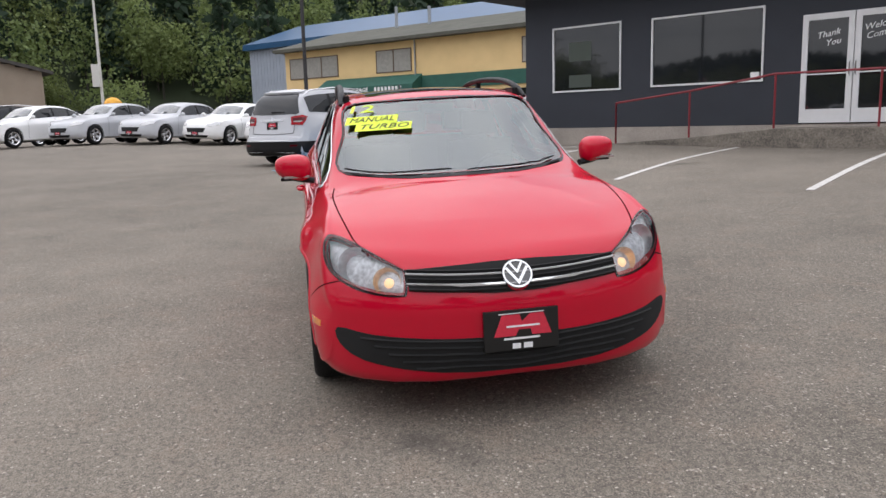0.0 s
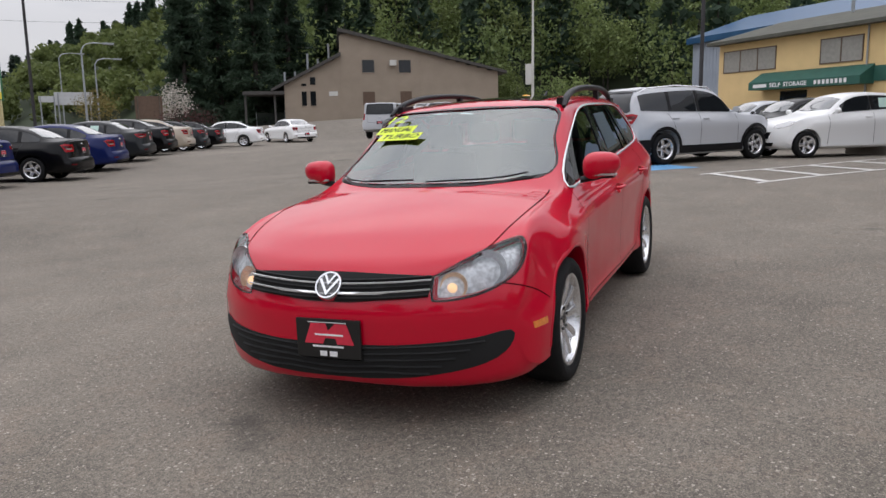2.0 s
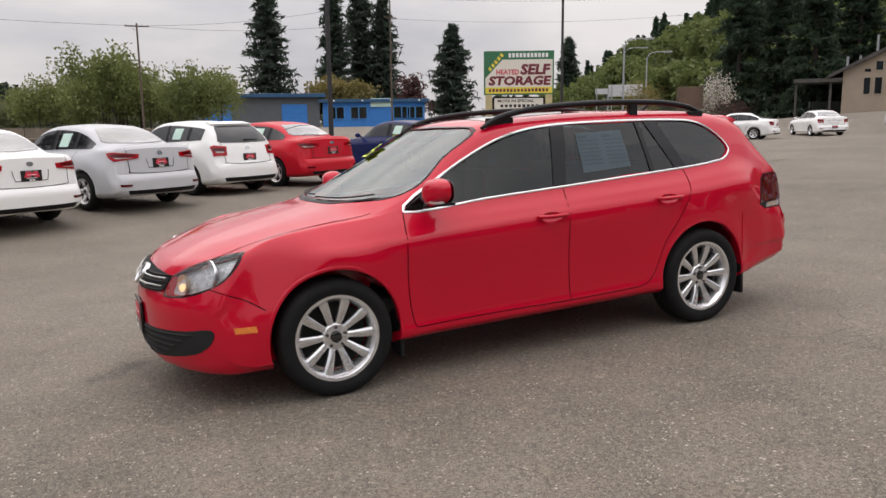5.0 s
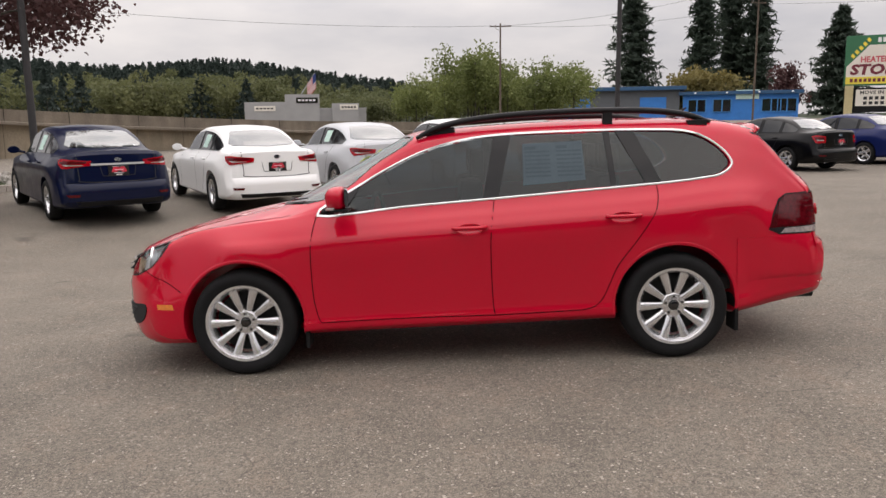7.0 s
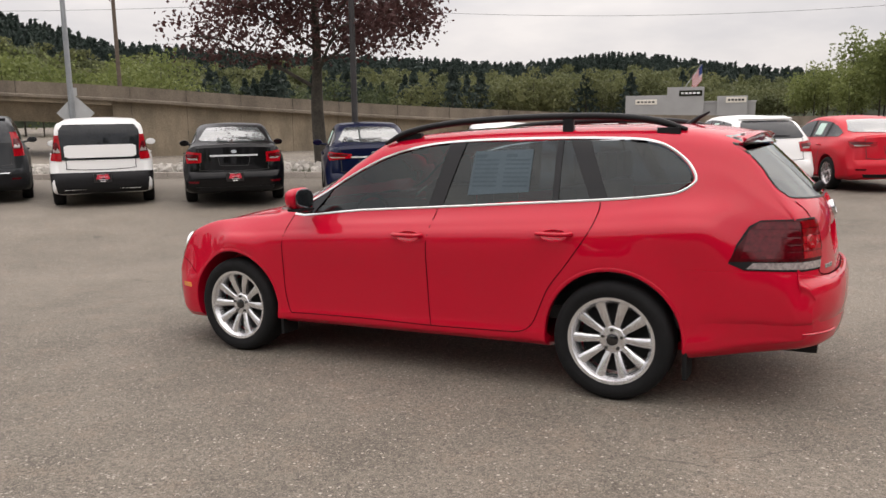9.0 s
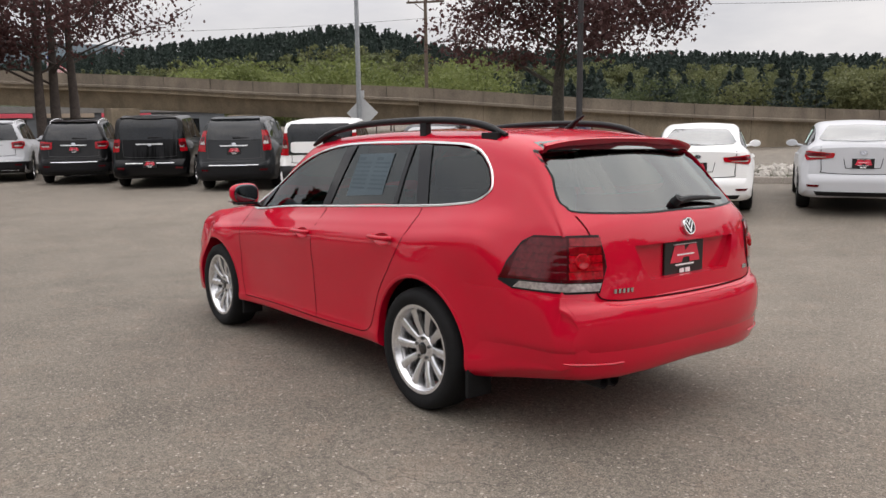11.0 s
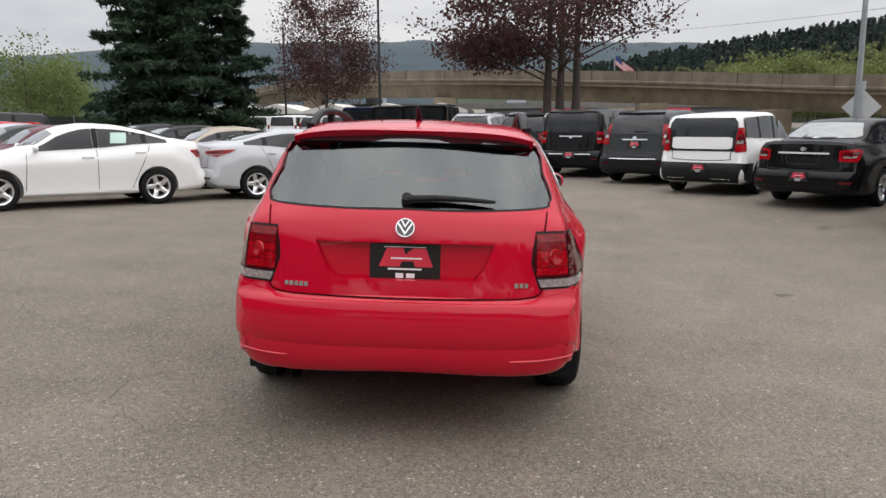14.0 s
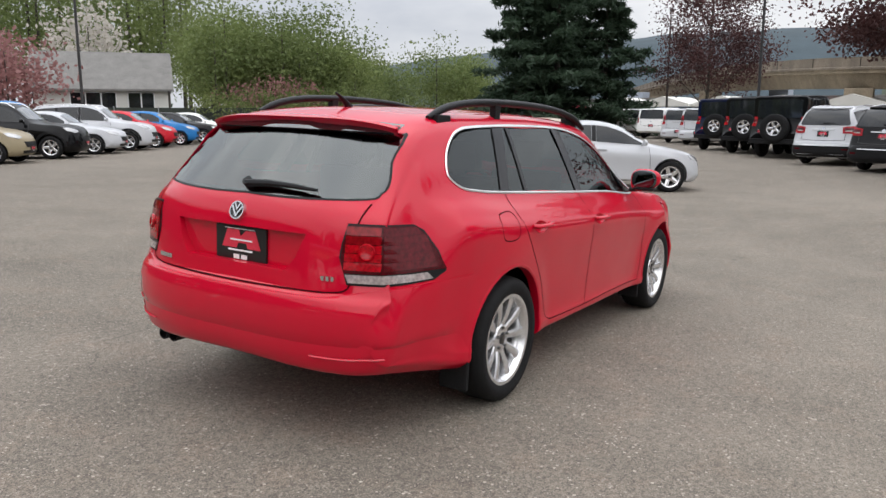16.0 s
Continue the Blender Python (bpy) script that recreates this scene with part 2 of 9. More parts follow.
def leaf_material(name, dark, light, rough=0.6, stands=0.62):
    """Leaves of many tones that let some light through."""
    m, n, l, b = material(name)
    out = n["Material Output"]
    dark = tuple(a * 0.7 + b * 0.3 for a, b in zip(dark, light))
    geo = n.new("ShaderNodeNewGeometry")
    r = n.new("ShaderNodeValToRGB")
    r.color_ramp.elements[0].color, r.color_ramp.elements[1].color = (*dark, 1), (*light, 1)
    tc = n.new("ShaderNodeTexCoord")
    stand = n.new("ShaderNodeTexNoise")
    stand.inputs["Scale"].default_value, stand.inputs["Detail"].default_value = 0.13, 2
    l.new(tc.outputs["Object"], stand.inputs["Vector"])
    wide = n.new("ShaderNodeMapRange")
    wide.inputs["From Min"].default_value, wide.inputs["From Max"].default_value = 0.32, 0.68
    l.new(stand.outputs["Fac"], wide.inputs["Value"])
    tone = n.new("ShaderNodeMix")
    tone.data_type = "FLOAT"
    tone.inputs["Factor"].default_value = stands
    l.new(geo.outputs["Random Per Island"], tone.inputs["A"])
    l.new(wide.outputs["Result"], tone.inputs["B"])
    l.new(tone.outputs["Result"], r.inputs["Fac"])
    l.new(r.outputs["Color"], b.inputs["Base Color"])
    b.inputs["Roughness"].default_value = rough
    b.inputs["Specular IOR Level"].default_value = 0.25
    tl = n.new("ShaderNodeBsdfTranslucent")
    l.new(r.outputs["Color"], tl.inputs["Color"])
    mx = n.new("ShaderNodeMixShader")
    mx.inputs["Fac"].default_value = 0.4
    l.new(b.outputs["BSDF"], mx.inputs[1])
    l.new(tl.outputs["BSDF"], mx.inputs[2])
    l.new(mx.outputs["Shader"], out.inputs["Surface"])
    return m


M = {
    "asphalt": asphalt_material(),
    "red": car_paint("red_paint", (0.50, 0.0012, 0.021), 0.40, 0.0, 0.05, 0.85),
    "paint": car_paint("parked_car_paint", None, 0.35, 0.0, 0.05, 0.42),
    "glass_dark": glass("tinted_glass", (0.13, 0.16, 0.18), 0.0, 1.50),
    "glass_clear": glass("windscreen_glass", (0.72, 0.88, 0.87), 0.0, 2.3),
    "lamp_housing": plain("lamp_housing", (0.62, 0.63, 0.64), 0.28, 0.2, 0.35, 30),
    "pillar": plain("gloss_black_pillar", (0.004, 0.004, 0.005), 0.12, spec=0.30),
    "mirror": plain("mirror_glass", (0.13, 0.14, 0.15), 0.02, 1.0, 0.02),
    # paper and print: the glass tint's dimming is put into both colours
    "paper_dim": plain("sheet_dimmed_like_tint", (0.062, 0.088, 0.104), 0.5, 0, 0.1, 8, coat=0.1, spec=0.2),
    "print_dim": plain("print_dimmed_like_tint", (0.048, 0.070, 0.084), 0.5, spec=0.2),
    "glass_rear": glass("rear_window_glass", (0.17, 0.19, 0.19), 0.0, 1.92),
    "headlamp_plastic": plain("headlamp_plastic", (0.42, 0.42, 0.42), 0.12, 0.4, 0.4, 40, coat=1.0),
    "stained_concrete": plain("stained_ramp_concrete", (0.17, 0.15, 0.125), 0.92, 0, 0.6, 2.2, 0.5, 30),
    "glass_lens": glass("lamp_lens", (0.93, 0.94, 0.95), 0.0, 1.45),
    "glass_block": plain("parked_car_glass", (0.012, 0.014, 0.016), 0.03, 0, 0.3, 2, spec=0.5),
    # opaque rear glass; part of the sky's reflection is in its pale base
    "glass_sky": plain("sky_paled_rear_screen", (0.075, 0.088, 0.088), 0.04, 0, 0.5, 1.5, coat=1.0, spec=0.9),
    "glass_pale": plain("windscreen_seen_from_outside", (0.05, 0.06, 0.062), 0.06, 0, 0.5, 1.2, coat=1.0),
    "black": plain("black_plastic", (0.010, 0.010, 0.011), 0.45, 0, 0.3, 20, 0.15, 300, spec=0.2),
    "gloss_black": plain("gloss_black", (0.008, 0.008, 0.009), 0.08, coat=1.0),
    "rubber": plain("rubber", (0.008, 0.008, 0.0085), 0.8, 0, 0.35, 14, 0.3, 160, spec=0.25),
    "well": plain("wheel_well", (0.008, 0.008, 0.008), 0.9),
    "chrome": plain("chrome", (0.62, 0.63, 0.65), 0.10, 1.0, 0.04),
    "satin": plain("satin_trim", (0.78, 0.79, 0.80), 0.22, 0.55, 0.05),
    "alloy": plain("alloy", (0.74, 0.74, 0.75), 0.26, 0.82, 0.08, 30, coat=0.4),
    # alloy copy with shade put into its colour, for plain hub caps
    "alloy_dark": plain("alloy_shadow", (0.07, 0.07, 0.075), 0.5, 0.6, 0.3, 30),
    "tail_red": plain("red_lamp_plastic", (0.34, 0.002, 0.008), 0.06, 0, 0.5, 40, 0.0, 90, coat=0.5, spec=0.15),
    "tail_half": plain("red_upper_lamp_plastic", (0.20, 0.002, 0.006), 0.08, 0, 0.4, 40, coat=0.4, spec=0.2),
    "tail_mid": plain("dim_red_lamp_plastic", (0.085, 0.002, 0.005), 0.08, 0, 0.4, 40, coat=0.4, spec=0.2),
    "tail_dark": plain("smoked_red_lamp_plastic", (0.060, 0.003, 0.005), 0.12, 0, 0.3, 30, coat=0.1, spec=0.2),
    "tail_clear": plain("clear_lamp_plastic", (0.40, 0.34, 0.33), 0.10, 0.3, 0.3, 60, coat=1.0),
    "amber": plain("amber_lamp_plastic", (0.75, 0.22, 0.03), 0.15, 0, 0.2, 40, coat=1.0),
    "reflector": plain("lamp_reflector", (0.85, 0.86, 0.88), 0.30, 0.75, 0.15, 40),
    # the bulb's warm glow is painted into this reflector's colour
    "warm_reflector": plain("glow_tinted_reflector", (0.86, 0.66, 0.44), 0.30, 0.45, 0.2, 40),
    "bulb": emitter("running_lamp", (1.0, 0.66, 0.34), 0.9),
    "plate": plain("black_dealer_plate", (0.010, 0.010, 0.010), 0.35),
    "plate_red": plain("plate_red_print", (0.62, 0.03, 0.06), 0.4),
    "white": plain("white_print", (0.80, 0.80, 0.80), 0.5),
    "yellow": plain("fluorescent_yellow", (0.70, 0.85, 0.05), 0.6),
    # panel gaps are not cut; their shade is this dark red
    "gap": plain("shaded_red_gap", (0.045, 0.003, 0.005), 0.9, spec=0.05),
    "ink": plain("black_ink", (0.015, 0.015, 0.015), 0.6),
    "paper_green": plain("pale_green_paper", (0.55, 0.74, 0.66), 0.7, 0, 0.06, 8),
    "seat": plain("cabin_fabric", (0.035, 0.033, 0.032), 0.9, 0, 0.3, 30, 0.2, 200),
    "dash": plain("dashboard_plastic", (0.028, 0.028, 0.028), 0.7, 0, 0.2, 20),
    "charcoal_wall": plain("charcoal_painted_wall", (0.030, 0.034, 0.044), 0.75, 0, 0.12, 1.2, 0.25, 90),
    "white_frame": plain("white_aluminium", (0.72, 0.72, 0.72), 0.35, 0, 0.05),
    "concrete": plain("concrete", (0.36, 0.32, 0.28), 0.9, 0, 0.3, 1.1, 0.4, 40),
    "bridge_concrete": weathered("weathered_bridge_concrete", (0.250, 0.205, 0.148), 0.35),
    "parapet": weathered("stained_parapet_concrete", (0.185, 0.155, 0.122), 0.5),
    "joint": plain("dirty_concrete_joint", (0.055, 0.046, 0.038), 0.95, 0, 0.3, 4),
    "dark_red": plain("dark_red_painted_steel", (0.20, 0.014, 0.022), 0.4, 0, 0.2, 9),
    "line": plain("worn_white_road_paint", (0.55, 0.53, 0.50), 0.8, 0, 0.3, 6, 0.4, 60),
    "blue_line": plain("worn_blue_road_paint", (0.10, 0.27, 0.47), 0.8, 0, 0.35, 5, 0.4, 60),
    "beige": plain("taupe_siding", (0.32, 0.26, 0.20), 0.8, 0, 0.14, 0.6, 0.2, 20),
    "roof_dark": plain("dark_shingle", (0.075, 0.07, 0.065), 0.95, 0, 0.3, 2.0, 0.5, 12),
    "grey_shingle": plain("weathered_grey_shingle", (0.17, 0.165, 0.155), 0.95, 0, 0.25, 1.5, 0.5, 14),
    "poster": plain("dull_green_poster", (0.055, 0.070, 0.055), 0.5, 0, 0.1, 4),
    "showroom_wall": plain("pale_grey_showroom_wall", (0.33, 0.33, 0.325), 0.8, 0, 0.1, 0.7),
    "blue_trim": plain("bright_blue_frame", (0.05, 0.24, 0.55), 0.6),
    "roof_green": plain("mossy_shingle_roof", (0.088, 0.088, 0.070), 0.95, 0, 0.3, 0.8, 0.5, 10),
    "yellow_wall": plain("pale_yellow_siding", (0.74, 0.54, 0.26), 0.8, 0, 0.10, 0.7),
    "green_band": plain("dark_green_canvas", (0.022, 0.10, 0.075), 0.7, 0, 0.2, 1.5),
    "blue_roof": plain("blue_metal_roof", (0.020, 0.080, 0.175), 0.4, 0, 0.15, 0.7),
    "grey_metal": plain("pale_blue_grey_cladding", (0.34, 0.38, 0.44), 0.6, 0, 0.12, 0.8),
    "blue_wall": plain("bright_blue_painted_wall", (0.03, 0.19, 0.55), 0.7, 0, 0.15, 0.7),
    "grey_wall": plain("grey_block_wall", (0.11, 0.12, 0.13), 0.8, 0, 0.12, 0.7),
    "pale_wall": plain("off_white_siding", (0.60, 0.59, 0.55), 0.8, 0, 0.12, 0.8),
    "sign_white": plain("sign_white_face", (0.72, 0.68, 0.60), 0.5, 0, 0.06, 1),
    "sign_green": plain("sign_green_face", (0.03, 0.15, 0.07), 0.5, 0, 0.1, 1),
    "sign_yellow": plain("sign_yellow_face", (0.75, 0.62, 0.07), 0.5, 0, 0.1, 1),
    "sign_pillar": plain("pale_yellow_block", (0.52, 0.44, 0.24), 0.8, 0, 0.15, 2),
    "sign_maroon": plain("sign_maroon_letters", (0.16, 0.02, 0.035), 0.5),
    "sign_red": plain("sign_red_letters", (0.55, 0.07, 0.10), 0.5),
    "galv": plain("galvanised_steel", (0.36, 0.38, 0.40), 0.45, 0.6, 0.15, 5),
    "dark_pole": plain("dark_steel_pole", (0.028, 0.026, 0.027), 0.6, 0, 0.3, 4),
    "wood_pole": plain("weathered_wood_pole", (0.11, 0.085, 0.065), 0.9, 0, 0.3, 3, 0.4, 25),
    "bark": plain("grey_brown_bark", (0.060, 0.048, 0.042), 0.95, 0, 0.4, 6, 0.8, 28),
    "lichen": plain("mossy_bark", (0.058, 0.050, 0.041), 0.95, 0, 0.5, 3, 0.8, 20),
    "leaf_purple": leaf_material("purple_maple_leaves", (0.036, 0.017, 0.018), (0.125, 0.060, 0.056)),
    "leaf_poplar": leaf_material("young_poplar_leaves", (0.072, 0.098, 0.030), (0.205, 0.235, 0.080)),
    "leaf_green": leaf_material("fresh_green_leaves", (0.050, 0.078, 0.024), (0.190, 0.225, 0.075)),
    "leaf_dull": leaf_material("mixed_green_leaves", (0.072, 0.116, 0.042), (0.27, 0.33, 0.118)),
    "leaf_hedge": leaf_material("hedge_leaves", (0.066, 0.100, 0.036), (0.205, 0.250, 0.085)),
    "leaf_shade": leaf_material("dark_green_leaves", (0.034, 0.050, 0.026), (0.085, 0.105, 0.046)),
    # hazy_* leaves: distance haze is mixed into their muted, paler colours
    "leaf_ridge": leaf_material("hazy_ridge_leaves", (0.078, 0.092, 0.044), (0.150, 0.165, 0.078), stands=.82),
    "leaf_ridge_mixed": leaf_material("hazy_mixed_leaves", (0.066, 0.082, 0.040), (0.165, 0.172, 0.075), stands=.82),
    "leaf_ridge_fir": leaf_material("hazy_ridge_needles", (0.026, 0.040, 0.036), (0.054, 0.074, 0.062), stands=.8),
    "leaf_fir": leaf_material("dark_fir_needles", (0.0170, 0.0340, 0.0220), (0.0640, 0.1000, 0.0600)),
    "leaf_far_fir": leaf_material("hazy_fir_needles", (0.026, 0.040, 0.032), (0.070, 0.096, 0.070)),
    "leaf_ochre": leaf_material("budding_ochre_leaves", (0.102, 0.084, 0.026), (0.240, 0.198, 0.072)),
    "leaf_pink": leaf_material("pink_blossom", (0.16, 0.065, 0.065), (0.36, 0.19, 0.18)),
    "leaf_white": leaf_material("white_blossom", (0.30, 0.28, 0.24), (0.62, 0.58, 0.52)),
    "grass": plain("rough_grass", (0.055, 0.075, 0.025), 0.95, 0, 0.4, 0.4, 0.6, 8),
    "hill": plain("wooded_hillside_floor", (0.030, 0.042, 0.018), 0.95, 0, 0.4, 0.05),
    # the blue-grey base stands in for mist before the hill
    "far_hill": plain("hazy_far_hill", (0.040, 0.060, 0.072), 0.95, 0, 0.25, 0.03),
    "rock": plain("pale_river_rock", (0.42, 0.39, 0.35), 0.85, 0, 0.35, 3, 0.5, 20),
    "flag_red": plain("flag_red_cloth", (0.42, 0.03, 0.05), 0.8),
    "flag_white": plain("flag_white_cloth", (0.62, 0.60, 0.58), 0.8),
    "flag_blue": plain("flag_blue_cloth", (0.03, 0.05, 0.18), 0.8),
    "sign_back": plain("bare_aluminium_sign_back", (0.52, 0.53, 0.54), 0.5, 0.2, 0.1, 3),
    "orange": plain("yellow_orange_plastic", (0.75, 0.36, 0.02), 0.5),
    "fence": plain("dark_green_screen_fence", (0.030, 0.038, 0.030), 0.85, 0, 0.3, 1),
    "window_dark": plain("dark_window_glass", (0.012, 0.014, 0.016), 0.05, 0, 0.4, 0.7, coat=0.3),
    "shopglass": plain("shop_window_glass", (0.014, 0.016, 0.018), 0.03, 0, 0.5, 0.8, coat=1.0),
    "blind": plain("pale_window_blind", (0.30, 0.29, 0.26), 0.7, 0, 0.2, 4),
    "brown_door": plain("brown_boarded_window", (0.12, 0.075, 0.05), 0.7, 0, 0.2, 4),
}

# ---- building helpers ----
from mathutils.bvhtree import BVHTree
from mathutils.geometry import delaunay_2d_cdt


def mesh_of(name, bm, mat, smooth=False, angle=None):
    me = bpy.data.meshes.new(name)
    bm.to_mesh(me)
    bm.free()
    for m in (mat if isinstance(mat, (list, tuple)) else [mat]):
        me.materials.append(m)
    if smooth:
        me.shade_smooth()
        if angle:
            me.set_sharp_from_angle(angle=radians(angle))
    return me


def part(name, bm, mat, parent, label="", smooth=False, angle=40):
    """One mesh under a thing or a part; its coordinates are those of the thing."""
    ob = new(name, mesh_of(name, bm, mat, smooth, angle))
    ob.parent = parent
    if parent.parent is not None:
        ob.matrix_parent_inverse = Matrix.Identity(4)
    return tagged(ob, label)


def thing(name, label, category, m=Matrix.Identity(4), group="", kind=""):
    ob = new(name)
    ob.matrix_basis = m
    ob.empty_display_size = 0.1
    return tagged(ob, label, category, group, kind)


def solid(name, bm, mat, label, category, m=Matrix.Identity(4), group="", kind="", smooth=False):
    ob = new(name, mesh_of(name, bm, mat, smooth, 40))
    ob.matrix_basis = m
    return tagged(ob, label, category, group, kind)


def box(bm, lo, hi, bevel=0.0, m=None, mat=0):
    lo, hi = Vector(lo), Vector(hi)
    r = bmesh.ops.create_cube(bm, size=1.0, matrix=Matrix.Translation((lo + hi) / 2) @ Matrix.Diagonal((*(hi - lo), 1)))
    verts = r["verts"]
    if bevel:
        edges = list({e for v in verts for e in v.link_edges})
        rb = bmesh.ops.bevel(bm, geom=edges, offset=bevel, segments=2, profile=0.7, affect="EDGES")
        verts = list({v for f in rb["faces"] for v in f.verts} | {v for v in verts if v.is_valid})
    if m is not None:
        bmesh.ops.transform(bm, matrix=m, verts=verts)
    if mat:
        for f in {f for v in verts for f in v.link_faces}:
            f.material_index = mat
    return verts


def tube(bm, a, b, r0, r1=None, n=8, cap=True):
    a, b = Vector(a), Vector(b)
    d = b - a
    m = Matrix.Translation((a + b) / 2) @ d.to_track_quat("Z", "Y").to_matrix().to_4x4()
    bmesh.ops.create_cone(bm, cap_ends=cap, segments=n, radius1=r0, radius2=r0 if r1 is None else r1, depth=d.length, matrix=m)


def sweep(bm, pts, r, n=8, flat=1.0):
    """A round (or flattened) bar along a line of points."""
    pts = [Vector(p) for p in pts]
    rings = []
    s = None
    for i, p in enumerate(pts):
        d = (pts[min(i + 1, len(pts) - 1)] - pts[max(i - 1, 0)]).normalized()
        if s is None:
            s = d.cross(Vector((0, 0, 1)))
            s = s if s.length > 0.2 else d.cross(Vector((0, 1, 0)))
        s = (s - d * s.dot(d)).normalized()
        u = s.cross(d).normalized()
        rr = r[i] if isinstance(r, (list, tuple)) else r
        rings.append([bm.verts.new(p + s * rr * math.cos(k * 2 * math.pi / n) + u * rr * flat * math.sin(k * 2 * math.pi / n)) for k in range(n)])
    for a, b in zip(rings, rings[1:]):
        for k in range(n):
            bm.faces.new((a[k], a[(k + 1) % n], b[(k + 1) % n], b[k]))
    bm.faces.new(rings[0][::-1])
    bm.faces.new(rings[-1])


def lathe(bm, profile, n=48, close=False):
    """Turns (radius, y) points round the y axis."""
    rings = []
    for r, y in profile:
        rings.append([bm.verts.new((r * math.cos(k * 2 * math.pi / n), y, r * math.sin(k * 2 * math.pi / n))) for k in range(n)])
    pairs = list(zip(rings, rings[1:])) + ([(rings[-1], rings[0])] if close else [])
    for a, b in pairs:
        for k in range(n):
            bm.faces.new((a[k], b[k], b[(k + 1) % n], a[(k + 1) % n]))
    return rings


def spline(points, closed=False, step=6):
    """A smooth line through points (Catmull-Rom)."""
    p = [Vector(q) for q in points]
    n = len(p)
    out = []
    for i in range(n if closed else n - 1):
        g = (lambda k: p[k % n]) if closed else (lambda k: p[min(max(k, 0), n - 1)])
        a, b, c, d = g(i - 1), g(i), g(i + 1), g(i + 2)
        for s in range(step):
            t = s / step
            out.append(0.5 * ((2 * b) + (c - a) * t + (2 * a - 5 * b + 4 * c - d) * t * t + (3 * b - a - 3 * c + d) * t ** 3))
    if not closed:
        out.append(p[-1])
    return out


def curve_of(pairs):
    """A smooth, never overshooting function through (x, value) pairs."""
    pairs = sorted(pairs)
    xs, ys = np.array([p[0] for p in pairs], float), np.array([p[1] for p in pairs], float)
    h, dy = np.diff(xs), np.diff(ys)
    s = dy / h
    g = np.zeros(len(xs))
    g[0], g[-1] = s[0], s[-1]
    for i in range(1, len(xs) - 1):
        if s[i - 1] * s[i] > 0:
            w1, w2 = 2 * h[i] + h[i - 1], h[i] + 2 * h[i - 1]
            g[i] = (w1 + w2) / (w1 / s[i - 1] + w2 / s[i])

    def f(x):
        x = min(max(x, xs[0]), xs[-1])
        i = min(int(np.searchsorted(xs, x, side="right")) - 1, len(xs) - 2)
        i = max(i, 0)
        t = (x - xs[i]) / h[i]
        return float((1 + 2 * t) * (1 - t) ** 2 * ys[i] + t * (1 - t) ** 2 * h[i] * g[i] + t * t * (3 - 2 * t) * ys[i + 1] + t * t * (t - 1) * h[i] * g[i + 1])
    return f


def inside(poly, x, y):
    c = False
    for (ax, ay), (bx, by) in zip(poly, poly[1:] + poly[:1]):
        if (ay > y) != (by > y) and x < (bx - ax) * (y - ay) / (by - ay) + ax:
            c = not c
    return c


def text_mesh(bm, words, size, m, depth=0.002, mat=0, width=None, shear=0.0, bold=0.0):
    """Letters of the built-in font, thickened, laid at m (x along the line, y up)."""
    cu = bpy.data.curves.new("lettering", "FONT")
    cu.body, cu.size, cu.extrude, cu.align_x, cu.align_y, cu.resolution_u, cu.shear = words, size, depth, "CENTER", "CENTER", 2, shear
    cu.offset = bold * size
    ob = bpy.data.objects.new("lettering", cu)
    me = ob.to_mesh()
    co = [v.co.copy() for v in me.vertices]
    if width:
        w = max(c.x for c in co) - min(c.x for c in co)
        m = m @ Matrix.Diagonal((width / w, 1, 1, 1))
    vs = [bm.verts.new(m @ c) for c in co]
    for p in me.polygons:
        try:
            bm.faces.new([vs[i] for i in p.vertices]).material_index = mat
        except ValueError:
            pass
    ob.to_mesh_clear()
    bpy.data.objects.remove(ob)
    bpy.data.curves.remove(cu)


def smoothstep(a, b, x):
    t = min(max((x - a) / (b - a), 0), 1)
    return t * t * (3 - 2 * t)


# the lot is nearly level, falls a little under the red car and climbs towards the office
LEVELS = [(4.2, -8, 0), (-6, -14.7, .03), (-9, -15.5, -.02), (7.5, -6, 0), (12, -4, 0), (19, -.5, 0), (25, 2.5, 0),
          (12, 1.8, -.2), (10.2, 4.1, -.12), (7, 7.4, .04), (8.6, 5.5, 0), (-12.5, -.7, .32), (-15, 1.4, .38), (-15.6, 3.2, .38),
          (-13.3, 6.8, .55), (-27, -25, .2), (-31, -26, .22), (-9, 9, .45), (0, 12, .3), (12, 20, .1), (-20, -8, .6),
          (-24.3, -8, .76), (-30, -17, .62), (-63, -30, 2.0), (-70, -4, 2.2), (60, 0, 0), (13, -10.5, .05), (20, -7.5, 0), (3, -15, 0), (20, -20, -.6), (30, -24, -.8), (38, -31, -.95), (10, -25, -.5), (24, -40, -.95), (12, -60, -.8), (40, 40, .1), (-6, -60, 0)]


def height(x, y):
    num = den = 0.0
    for a, b, z in LEVELS:
        w = 1 / ((x - a) ** 2 + (y - b) ** 2 + 4) ** 1.5
        num += w * z
        den += w
    s = smoothstep(5.5, 10.5, math.hypot(x, y))
    return (1 - s) * (-0.0298 * x + 0.03 * y) + s * num / den

